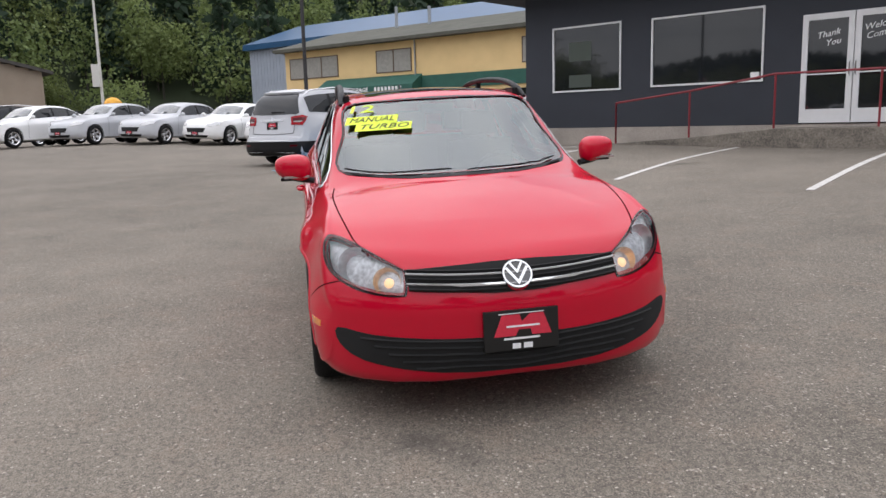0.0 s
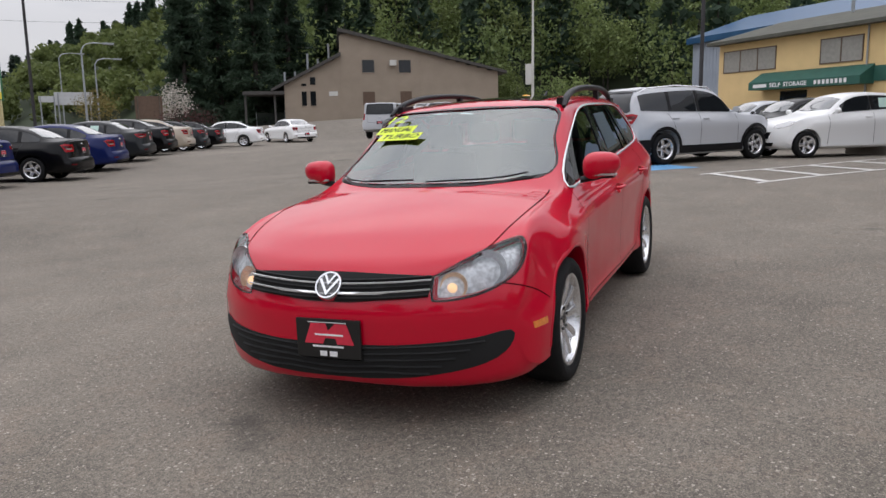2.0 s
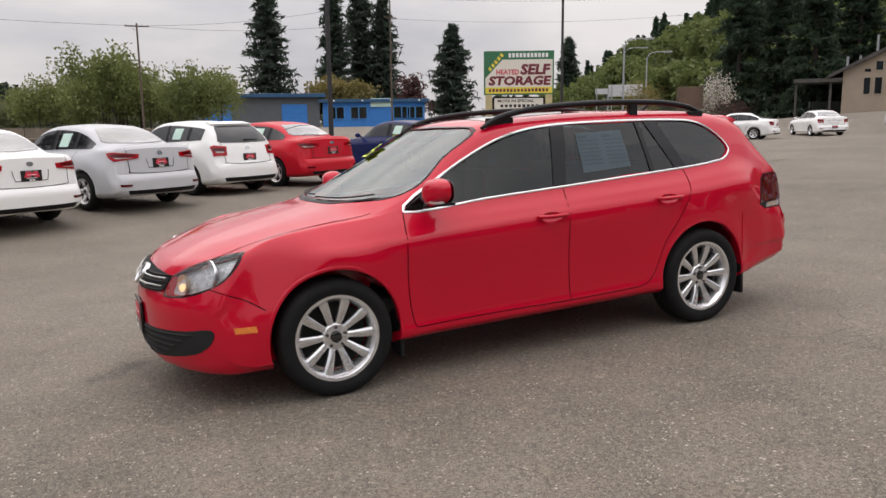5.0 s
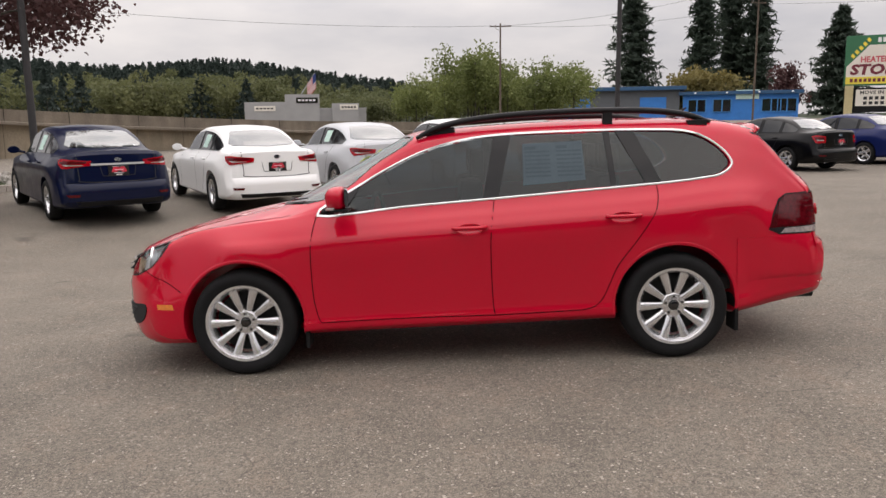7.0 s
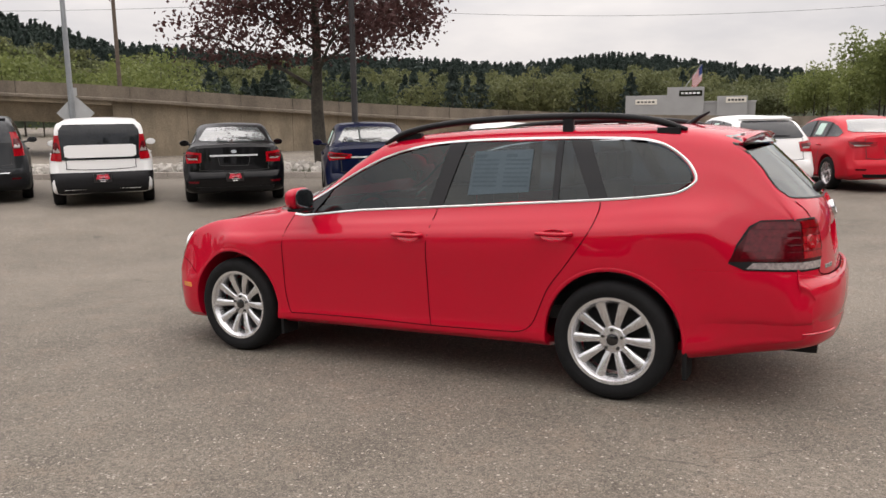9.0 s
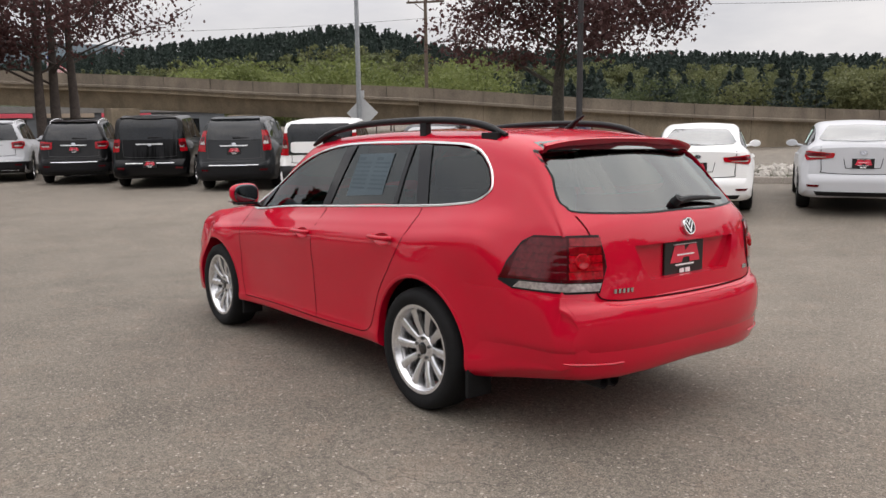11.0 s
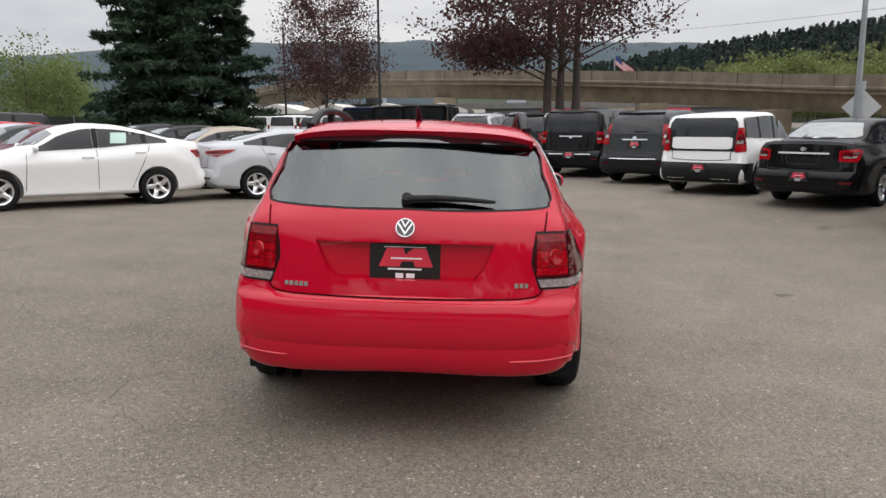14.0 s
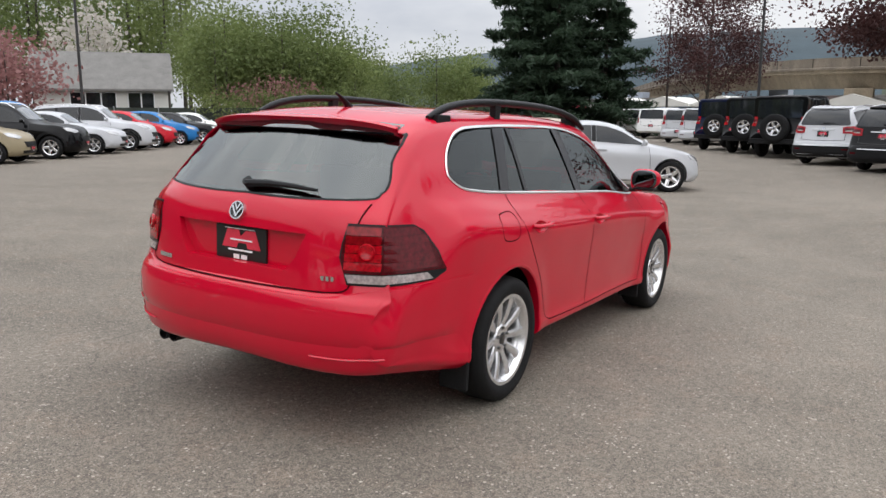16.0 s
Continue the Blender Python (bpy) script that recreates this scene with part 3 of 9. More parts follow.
# ---- the setting: ground, office, storage buildings, viaduct ----
def ground_sheet():
    bm = bmesh.new()
    rs = [0.0] + [0.6 * k for k in range(1, 25)] + [14.4 * 1.09 ** k for k in range(1, 52)]
    n = 120
    rings = []
    for r in rs[1:]:
        rings.append([bm.verts.new((r * math.cos(k * 2 * math.pi / n), r * math.sin(k * 2 * math.pi / n), height(r * math.cos(k * 2 * math.pi / n), r * math.sin(k * 2 * math.pi / n)))) for k in range(n)])
    c = bm.verts.new((0, 0, height(0, 0)))
    for k in range(n):
        bm.faces.new((c, rings[0][k], rings[0][(k + 1) % n]))
    for a, b in zip(rings, rings[1:]):
        for k in range(n):
            bm.faces.new((a[k], b[k], b[(k + 1) % n], a[(k + 1) % n]))
    return solid("ground", bm, M["asphalt"], "worn grey asphalt car park with pale chippings and oil stains", "ground", kind="structure", smooth=True)


ground_sheet()


def ground_strip(name, outline, mat, label, category, lift=0.006, step=0.35, kind="structure", group=""):
    """A thin painted or laid shape that follows the ground."""
    bm = bmesh.new()
    poly = [tuple(q) for q in outline]
    pts, dense = [], []
    for (ax, ay), (bx, by) in zip(poly, poly[1:] + poly[:1]):
        k = max(1, int(math.hypot(bx - ax, by - ay) / step))
        dense += [(ax + (bx - ax) * i / k, ay + (by - ay) * i / k) for i in range(k)]
    pts = list(dense)
    edges = [(i, (i + 1) % len(dense)) for i in range(len(dense))]
    xs, ys = [q[0] for q in poly], [q[1] for q in poly]
    if (max(xs) - min(xs)) * (max(ys) - min(ys)) < 900 * step * step * 4:
        x = min(xs) + step / 2
        while x < max(xs):
            y = min(ys) + step / 2
            while y < max(ys):
                if inside(poly, x, y):
                    pts.append((x, y))
                y += step
            x += step
    r = delaunay_2d_cdt([Vector(q) for q in pts], edges, [], 0, 1e-6)
    vs = [bm.verts.new((v.x, v.y, height(v.x, v.y) + lift)) for v in r[0]]
    for f in r[2]:
        cx, cy = sum(r[0][i].x for i in f) / len(f), sum(r[0][i].y for i in f) / len(f)
        if inside(poly, cx, cy):
            fc = bm.faces.new([vs[i] for i in f])
            fc.normal_update()
            if fc.normal.z < 0:
                fc.normal_flip()
    return solid(name, bm, M[mat], label, category, kind=kind, group=group)


def bar(a, b, w):
    a, b = Vector(a), Vector(b)
    s = (b - a).normalized()
    s = Vector((-s.y, s.x)) * w / 2
    return [a - s, b - s, b + s, a + s]


# painted bays in front of the office and the hatched walkway
for a, b in (((-11.25, 9.1), (-5.7, 3.65)), ((-7.6, 9.9), (-3.4, 5.25))):
    ground_strip("bay_line", bar(a, b, 0.10), "line", "worn white parking bay line", "road marking", group="bay lines")
hatch_a, hatch_b = [(-8.0, 0.95), (-10.1, 3.35), (-12.0, 5.6)], [(-9.2, 0.75), (-12.6, 4.1), (-15.3, 5.9)]
ground_strip("bay_line", bar((-7.75, 1.6), (-13.2, 6.55), 0.10), "line", "worn white parking bay line", "road marking", group="bay lines")
ground_strip("bay_line", bar((-9.2, 0.65), (-15.4, 5.6), 0.10), "line", "worn white parking bay line", "road marking", group="bay lines")
for k in range(6):
    t = 0.03 + k * 0.165
    p, q = Vector((-7.75, 1.6)).lerp(Vector((-13.2, 6.55)), t), Vector((-9.2, 0.65)).lerp(Vector((-15.4, 5.6)), t)
    ground_strip("hatch_line", bar(p, q, 0.16), "line", "worn white walkway hatching bar", "road marking", 0.010, group="walkway hatching")
ground_strip("disabled_bay_mark", [(-10.6, -1.6), (-9.5, -0.9), (-11.2, 0.5), (-12.5, -0.4)], "blue_line", "worn blue painted disabled bay panel", "road marking")

# the office: charcoal walls turned 38 degrees
OFFICE = Matrix.Translation((-16.65, 5.41, 0)) @ Matrix.Rotation(radians(38), 4, "Z")  # x along the front, -y towards the lot


def office():
    m = OFFICE
    o = thing("dealership_office", "single-storey office with charcoal walls, white window frames and a pale base", "building", m)
    holes = [(0.95, 3.03, 1.92, 3.62), (3.92, 6.68, 1.94, 3.59), (7.52, 9.66, 0.96, 3.30), (11.2, 13.6, 1.94, 3.59)]
    def wall(lo, hi):
        bm = bmesh.new()
        box(bm, lo, hi)
        part("wall", bm, M["charcoal_wall"], o, "charcoal painted wall")
    # front wall in pieces round its openings
    x = 0.0
    for a, b, lo, hi in holes:
        wall((x, 0, 0.93), (a, 0.25, 4.55))
        wall((a, 0, hi), (b, 0.25, 4.55))
        if lo > 1.0:
            wall((a, 0, 0.93), (b, 0.25, lo))
        x = b
    wall((x, 0, 0.93), (20, 0.25, 4.55))
    wall((0, 0.25, 0.93), (0.25, 11, 4.55))
    wall((19.75, 0.25, 0.93), (20, 11, 4.55))
    wall((0.25, 10.75, 0.93), (19.75, 11, 4.55))
    bm = bmesh.new()
    box(bm, (-0.03, -0.03, -0.2), (20.03, 11.03, 0.926))
    part("base", bm, M["concrete"], o, "pale concrete base")
    bm = bmesh.new()
    box(bm, (-1.15, -1.0, 4.56), (21, 12, 4.60))
    part("soffit", bm, M["charcoal_wall"], o)
    bm = bmesh.new()
    box(bm, (-1.2, -1.05, 4.604), (21.05, 12.05, 5.1), 0.02)
    part("fascia", bm, M["white_frame"], o, "white roof fascia")
    bm = bmesh.new()
    box(bm, (0.4, 0.8, 0.93), (19.6, 10.5, 0.97))
    part("indoor_floor", bm, M["seat"], o)
    for a, b, lo, hi in (holes[0], holes[1], holes[3]):
        w = new("window")
        w.parent = o
        bm = bmesh.new()
        for q in (((a - .02, -.03, lo - .02), (b + .02, .05, lo + .025)), ((a - .02, -.03, hi - .025), (b + .02, .05, hi + .02)), ((a - .02, -.03, lo + .025), (a + .025, .05, hi - .025)), ((b - .025, -.03, lo + .025), (b + .02, .05, hi - .025))):
            box(bm, *q)
        part("window_frame", bm, M["white_frame"], w, "white aluminium frame")
        bm = bmesh.new()
        box(bm, (a + .02, .01, lo + .02), (b - .02, .02, hi - .02))
        part("pane", bm, M["shopglass"], w, "dark reflecting pane")
    # papers behind the first pane, a sticker on the second
    for z0, z1 in ((2.72, 3.22), (2.02, 2.35)):
        bm = bmesh.new()
        box(bm, (1.45, .003, z0), (2.15, .006, z1))
        part("window_poster", bm, M["poster"], o, "dull poster behind the pane")
    bm = bmesh.new()
    box(bm, (6.42, -.036, 2.02), (6.62, -.032, 2.14))
    part("sticker", bm, M["white"], o)
    # double glass doors
    a, b, lo, hi = holes[2]
    mid = (a + b) / 2
    for s0, s1 in ((a, mid), (mid, b)):
        d = new("glass_door")
        d.parent = o
        bm = bmesh.new()
        for q in (((s0 + .01, -.02, lo), (s0 + .13, .05, hi)), ((s1 - .13, -.02, lo), (s1 - .01, .05, hi)), ((s0 + .13, -.02, lo), (s1 - .13, .05, lo + .30)), ((s0 + .13, -.02, hi - .13), (s1 - .13, .05, hi))):
            box(bm, *q)
        box(bm, (s0 + .13, -.015, lo + 1.04), (s1 - .13, .04, lo + 1.07))
        part("door_frame", bm, M["white_frame"], d, "white aluminium door frame")
        bm = bmesh.new()
        box(bm, (s0 + .12, .012, lo + .28), (s1 - .12, .022, hi - .12))
        part("pane", bm, M["shopglass"], d)
        bm = bmesh.new()
        hx = s1 - .06 if s0 == a else s0 + .06
        sweep(bm, [(hx, -.02, lo + 1.0), (hx, -.08, lo + 1.02), (hx, -.08, lo + 1.28), (hx, -.02, lo + 1.30)], .014, 8)
        part("door_handle", bm, M["chrome"], d, "chrome pull handle", True)
    for words, px, pz in (("Thank", 8.05, 2.86), ("You", 8.15, 2.68), ("Welcome", 9.12, 2.98), ("Come In", 9.12, 2.80)):
        bm = bmesh.new()
        text_mesh(bm, words, 0.19, Matrix.Translation((px, .004, pz)) @ pose(0, 0, 0, 90) @ Matrix.Rotation(radians(10), 4, "Z"), .001, 0, None, .35)
        part("door_lettering", bm, M["white"], o, "white slanted lettering on the glass doors")
    return o


office()


def walk_ramp():
    bm = bmesh.new()
    prof = [(3.3, .53), (5.4, .68), (7.35, .87), (20, .93)]
    rows = []
    for x, z in prof:
        rows.append([bm.verts.new(q) for q in ((x, -1.15, .2), (x, -1.15, z - .015), (x, -1.13, z), (x, -.04, z), (x, -.04, .2))])
    for a, b in zip(rows, rows[1:]):
        for k in range(4):
            bm.faces.new((a[k], b[k], b[k + 1], a[k + 1]))
    bm.faces.new(rows[0])
    bm.faces.new(rows[-1][::-1])
    bmesh.ops.recalc_face_normals(bm, faces=bm.faces)
    solid("office_ramp", bm, M["stained_concrete"], "stained concrete ramp along the office front", "ramp", OFFICE, kind="structure")
    rail = thing("handrail", "dark red tubular steel handrail along the ramp", "handrail", OFFICE)
    posts = [(3.48, .55, 1.54), (5.40, .69, 1.75), (7.33, .88, 2.03), (9.38, .90, 2.02), (11.4, .90, 2.02)]
    bm = bmesh.new()
    sweep(bm, [(3.48, -1.0, .62), (3.48, -1.0, 1.50)] + [(x, -1.0, z) for x, _, z in posts[0:1]] + [(x, -1.0, z) for x, _, z in posts[1:]] + [(14, -1.0, 2.02)], .024, 8)
    part("top_rail", bm, M["dark_red"], rail, "", True)
    for x, lo, hi in posts:
        bm = bmesh.new()
        tube(bm, (x, -1.0, lo - .02), (x, -1.0, hi), .024)
        part("post", bm, M["dark_red"], rail, "", True)
    bm = bmesh.new()
    box(bm, (-1.2, -1.5, .30), (1.2, -1.25, .58), .04)
    solid("kerb_stop", bm, M["concrete"], "concrete kerb beside the walkway", "kerb", OFFICE)


walk_ramp()


def house_box(bm, w, d, h, z0=0.0):
    box(bm, (0, 0, z0), (w, d, z0 + h))


def window_unit(parent, x0, x1, z0, z1, y=0.0, panes=1, glass_mat="window_dark", frame_mat="white_frame"):
    w = new("window")
    w.parent = parent
    f = .07
    bm = bmesh.new()
    for q in (((x0, y - .05, z0), (x1, y + .02, z0 + f)), ((x0, y - .05, z1 - f), (x1, y + .02, z1)), ((x0, y - .05, z0 + f), (x0 + f, y + .02, z1 - f)), ((x1 - f, y - .05, z0 + f), (x1, y + .02, z1 - f))):
        box(bm, *q)
    for k in range(1, panes):
        xm = x0 + (x1 - x0) * k / panes
        box(bm, (xm - f * .6, y - .05, z0 + f), (xm + f * .6, y + .02, z1 - f))
    part("window_frame", bm, M[frame_mat], w)
    for k in range(panes):
        a, b = x0 + (x1 - x0) * k / panes, x0 + (x1 - x0) * (k + 1) / panes
        bm = bmesh.new()
        box(bm, (a + f * .7, y - .022, z0 + f * .7), (b - f * .7, y - .012, z1 - f * .7))
        part("pane", bm, M[glass_mat], w)
    return w


def siding(bm, x0, x1, z0, z1, y, step, top=None):
    """Lapped boards, each with its own lower edge; top(x) trims them under a sloping roof."""
    z = z0
    while z < z1:
        zt = min(z + step, z1)
        a, b = x0, x1
        if top:
            xs = [x0 + (x1 - x0) * k / 60 for k in range(61)]
            ok = [x for x in xs if top(x) >= z]
            if not ok:
                break
            a, b = ok[0], ok[-1]
        v = [bm.verts.new(p) for p in ((a, y - .028, z), (b, y - .028, z), (b, y - .006, zt), (a, y - .006, zt), (a, y, z), (b, y, z))]
        bm.faces.new((v[0], v[1], v[2], v[3]))
        bm.faces.new((v[4], v[5], v[1], v[0]))
        z = zt


def beige_building():
    # x runs along the gable wall from its low end to its high end
    m = Matrix.Translation((-75.4, -25.75, 0)) @ Matrix.Rotation(math.atan2(-14.45, 8.6), 4, "Z")
    o = thing("taupe_building", "two-storey taupe boarded building with a broken mono-pitch roof", "building", m)
    roof = lambda x: 6.55 + (x + .9) * (10.85 - 6.55) / 17.2 if x <= 16.3 else 8.55 - (x - 16.3) * (8.55 - 5.5) / 6.2
    bm = bmesh.new()
    pts = [(-.3, 1.2), (22.3, 1.2), (22.3, 5.5), (16.35, 8.45), (16.35, 10.7), (-.3, 6.6)]
    f, k = [bm.verts.new((x, 0, z)) for x, z in pts], [bm.verts.new((x, -18, z)) for x, z in pts]
    n = len(pts)
    for i in range(n):
        bm.faces.new((f[i], f[(i + 1) % n], k[(i + 1) % n], k[i]))
    bm.faces.new(f)
    bm.faces.new(k[::-1])
    bmesh.ops.recalc_face_normals(bm, faces=bm.faces)
    part("wall", bm, M["beige"], o)
    m2 = bmesh.new()
    siding(m2, -.3, 22.3, 1.3, 10.7, 0, .28, roof)
    for v in m2.verts:
        v.co.y = -v.co.y
    bmesh.ops.reverse_faces(m2, faces=m2.faces)
    part("siding", m2, M["beige"], o, "taupe lapped boards")
    for q, nm in (([(-1.2, 6.55, 6.85), (16.6, 10.95, 11.3)], "roof"), ([(23.6, 4.9, 5.2), (16.36, 8.5, 8.85)], "lower_roof")):
        (xa, za, zb), (xc, zc, zd) = q
        bm = bmesh.new()
        vs = [bm.verts.new(p) for p in ((xa, .5, za), (xc, .5, zc), (xc, .5, zd), (xa, .5, zb), (xa, -18.5, za), (xc, -18.5, zc), (xc, -18.5, zd), (xa, -18.5, zb))]
        for fidx in ((0, 1, 2, 3), (7, 6, 5, 4), (0, 4, 5, 1), (1, 5, 6, 2), (2, 6, 7, 3), (3, 7, 4, 0)):
            bm.faces.new([vs[i] for i in fidx])
        bmesh.ops.recalc_face_normals(bm, faces=bm.faces)
        part(nm, bm, M["roof_dark"], o, "dark sloping roof")
    m3 = Matrix.Rotation(math.pi, 4, "Z")
    for x0, x1, z0, z1, g in ((12.85, 14.25, 6.7, 8.12, "window_dark"), (9.0, 10.4, 6.65, 8.08, "window_dark"), (12.85, 14.25, 3.3, 4.85, "brown_door"), (8.95, 10.3, 3.35, 4.85, "brown_door"), (19.95, 20.6, 3.35, 4.95, "window_dark"), (19.0, 19.7, 3.35, 4.95, "window_dark"), (19.0, 19.7, 5.5, 6.4, "window_dark"), (19.95, 20.6, 5.35, 5.75, "window_dark")):
        w = window_unit(o, x0, x1, z0, z1, 0, 1, g, "beige")
        for c in w.children:
            for v in c.data.vertices:
                v.co.y = -v.co.y + .02
            c.data.flip_normals()
    bm = bmesh.new()
    box(bm, (10.6, .02, 7.45), (11.3, .5, 8.0), .03)
    part("air_conditioner", bm, M["pale_wall"], o, "white window air conditioner")
    bm = bmesh.new()
    box(bm, (16.8, .03, 4.4), (17.7, .06, 4.85))
    part("wall_notice", bm, M["pale_wall"], o)
    for x in (8.0, 16.35, -.2):
        bm = bmesh.new()
        box(bm, (x - .12, .0, 1.3), (x + .12, .06, roof(min(x, 16.2)) - .3))
        part("corner_board", bm, M["beige"], o)
    # pipes on the roof
    for x, h in ((17.6, 2.2), (18.8, 1.2), (19.9, 2.3), (21.3, 1.1), (22.4, 1.6)):
        bm = bmesh.new()
        tube(bm, (x, -4, roof(x) - .2), (x, -4, roof(x) + h), .12)
        part("roof_pipe", bm, M["galv"], o)
    # entrance porch at the low end
    bm = bmesh.new()
    box(bm, (22.3, -12, 4.6), (26.5, .4, 4.95))
    for x in (23.2, 26.2):
        box(bm, (x, -.2, 1.2), (x + .2, 0, 4.6))
    part("porch", bm, M["roof_dark"], o, "dark entrance porch")


beige_building()


def storage_building():
    m = Matrix.Translation((-65.0, -2.4, 0)) @ Matrix.Rotation(radians(43), 4, "Z")
    o = thing("storage_building", "long pale yellow two-storey storage building with a dark green band", "building", m)
    bm = bmesh.new()
    box(bm, (0, 0, 1.0), (60, 14, 7.4))
    part("wall", bm, M["yellow_wall"], o)
    bm = bmesh.new()
    siding(bm, 0, 60, 1.2, 7.4, 0, .24)
    part("siding", bm, M["yellow_wall"], o, "pale yellow lapped boards")
    bm = bmesh.new()
    vs = [bm.verts.new(p) for p in ((-.7, -.8, 7.30), (61, -.8, 7.30), (61, -.8, 7.55), (-.7, -.8, 7.55), (-.7, 7, 9.5), (61, 7, 9.5), (61, 14.8, 7.3), (-.7, 14.8, 7.3))]
    for fidx in ((0, 1, 2, 3), (3, 2, 5, 4), (4, 5, 6, 7), (7, 6, 1, 0), (0, 3, 4, 7), (1, 6, 5, 2)):
        bm.faces.new([vs[i] for i in fidx])
    bmesh.ops.recalc_face_normals(bm, faces=bm.faces)
    part("roof", bm, M["roof_green"], o, "mossy shingle roof")
    for a, b, n in ((.6, 6.4, 3), (10.6, 14.2, 2), (24, 27.5, 2), (34, 37.5, 2)):
        window_unit(o, a, b, 5.0, 6.75, -.03, n, "blind", "brown_door")
    bm = bmesh.new()
    box(bm, (14.5, -.12, 3.6), (60, -.04, 4.6))
    part("green_band", bm, M["green_band"], o, "dark green fascia band")
    aw = new("awning")
    aw.parent = o
    bm = bmesh.new()
    vs = [bm.verts.new(p) for p in ((5.0, -.05, 4.75), (15.2, -.05, 4.75), (15.2, -1.3, 4.0), (5.0, -1.3, 4.0), (5.0, -1.3, 3.45), (15.2, -1.3, 3.45), (5.0, -.05, 3.45), (15.2, -.05, 3.45))]
    for fidx in ((0, 1, 2, 3), (3, 2, 5, 4), (0, 3, 4, 6), (1, 7, 5, 2), (4, 5, 7, 6)):
        bm.faces.new([vs[i] for i in fidx])
    bmesh.ops.recalc_face_normals(bm, faces=bm.faces)
    part("canvas", bm, M["green_band"], aw, "dark green canvas")
    bm = bmesh.new()
    text_mesh(bm, "SELF", .42, Matrix.Translation((7.75, -1.31, 3.72)) @ pose(0, 0, 0, 90), .004, 0, 1.1, 0, .022)
    part("awning_lettering", bm, M["white"], aw, "white awning lettering")
    bm = bmesh.new()
    text_mesh(bm, "STORAGE", .42, Matrix.Translation((9.65, -1.31, 3.72)) @ pose(0, 0, 0, 90), .004, 0, 2.2, 0, .022)
    part("awning_lettering", bm, M["white"], aw, "white awning lettering")
    bm = bmesh.new()
    box(bm, (5.5, -1.315, 3.60), (6.9, -1.305, 3.85))
    part("print_bar", bm, M["white"], aw)
    for k in range(8):
        bm = bmesh.new()
        box(bm, (11.4 + .36 * k, -1.315, 3.58), (11.62 + .36 * k, -1.305, 3.88))
        part("print_bar", bm, M["white"], aw)
    for a in (7.0, 17.5, 22.0, 28.0, 33.0):
        bm = bmesh.new()
        box(bm, (a, -.06, 1.2), (a + 2.6, -.035, 3.3))
        part("roller_door", bm, M["window_dark"], o)
    for x in (14.6, 31):
        bm = bmesh.new()
        tube(bm, (x, -.12, 1.2), (x, -.12, 7.3), .06)
        part("downpipe", bm, M["galv"], o)
    for x, h in ((9, 1.1), (12.5, .8)):
        bm = bmesh.new()
        tube(bm, (x, 4.5, 9.0), (x, 4.5, 9.6 + h), .13)
        part("roof_vent", bm, M["galv"], o)


storage_building()


def blue_roof_shed():
    m = Matrix.Translation((-98, -7.5, 0)) @ Matrix.Rotation(radians(43), 4, "Z") @ Matrix.Diagonal((1, 1, 1.13, 1))
    o = thing("metal_shed", "large pale blue-grey metal shed with a blue roof", "building", m)
    bm = bmesh.new()
    box(bm, (0, 0, 1), (70, 18, 9.4))
    part("wall", bm, M["grey_metal"], o)
    bm = bmesh.new()
    for k in range(120):
        box(bm, (.2 + k * .58, -.05, 1), (.32 + k * .58, 0, 9.4))
    part("cladding_ribs", bm, M["grey_metal"], o)
    bm = bmesh.new()
    vs = [bm.verts.new(p) for p in ((-.6, -.6, 9.3), (71, -.6, 9.3), (71, -.6, 9.9), (-.6, -.6, 9.9), (-.6, 9, 12.6), (71, 9, 12.6), (71, 18.6, 9.3), (-.6, 18.6, 9.3))]
    for fidx in ((0, 1, 2, 3), (3, 2, 5, 4), (4, 5, 6, 7), (7, 6, 1, 0), (0, 3, 4, 7), (1, 6, 5, 2)):
        bm.faces.new([vs[i] for i in fidx])
    bmesh.ops.recalc_face_normals(bm, faces=bm.faces)
    part("roof", bm, M["blue_roof"], o, "blue metal roof")


blue_roof_shed()


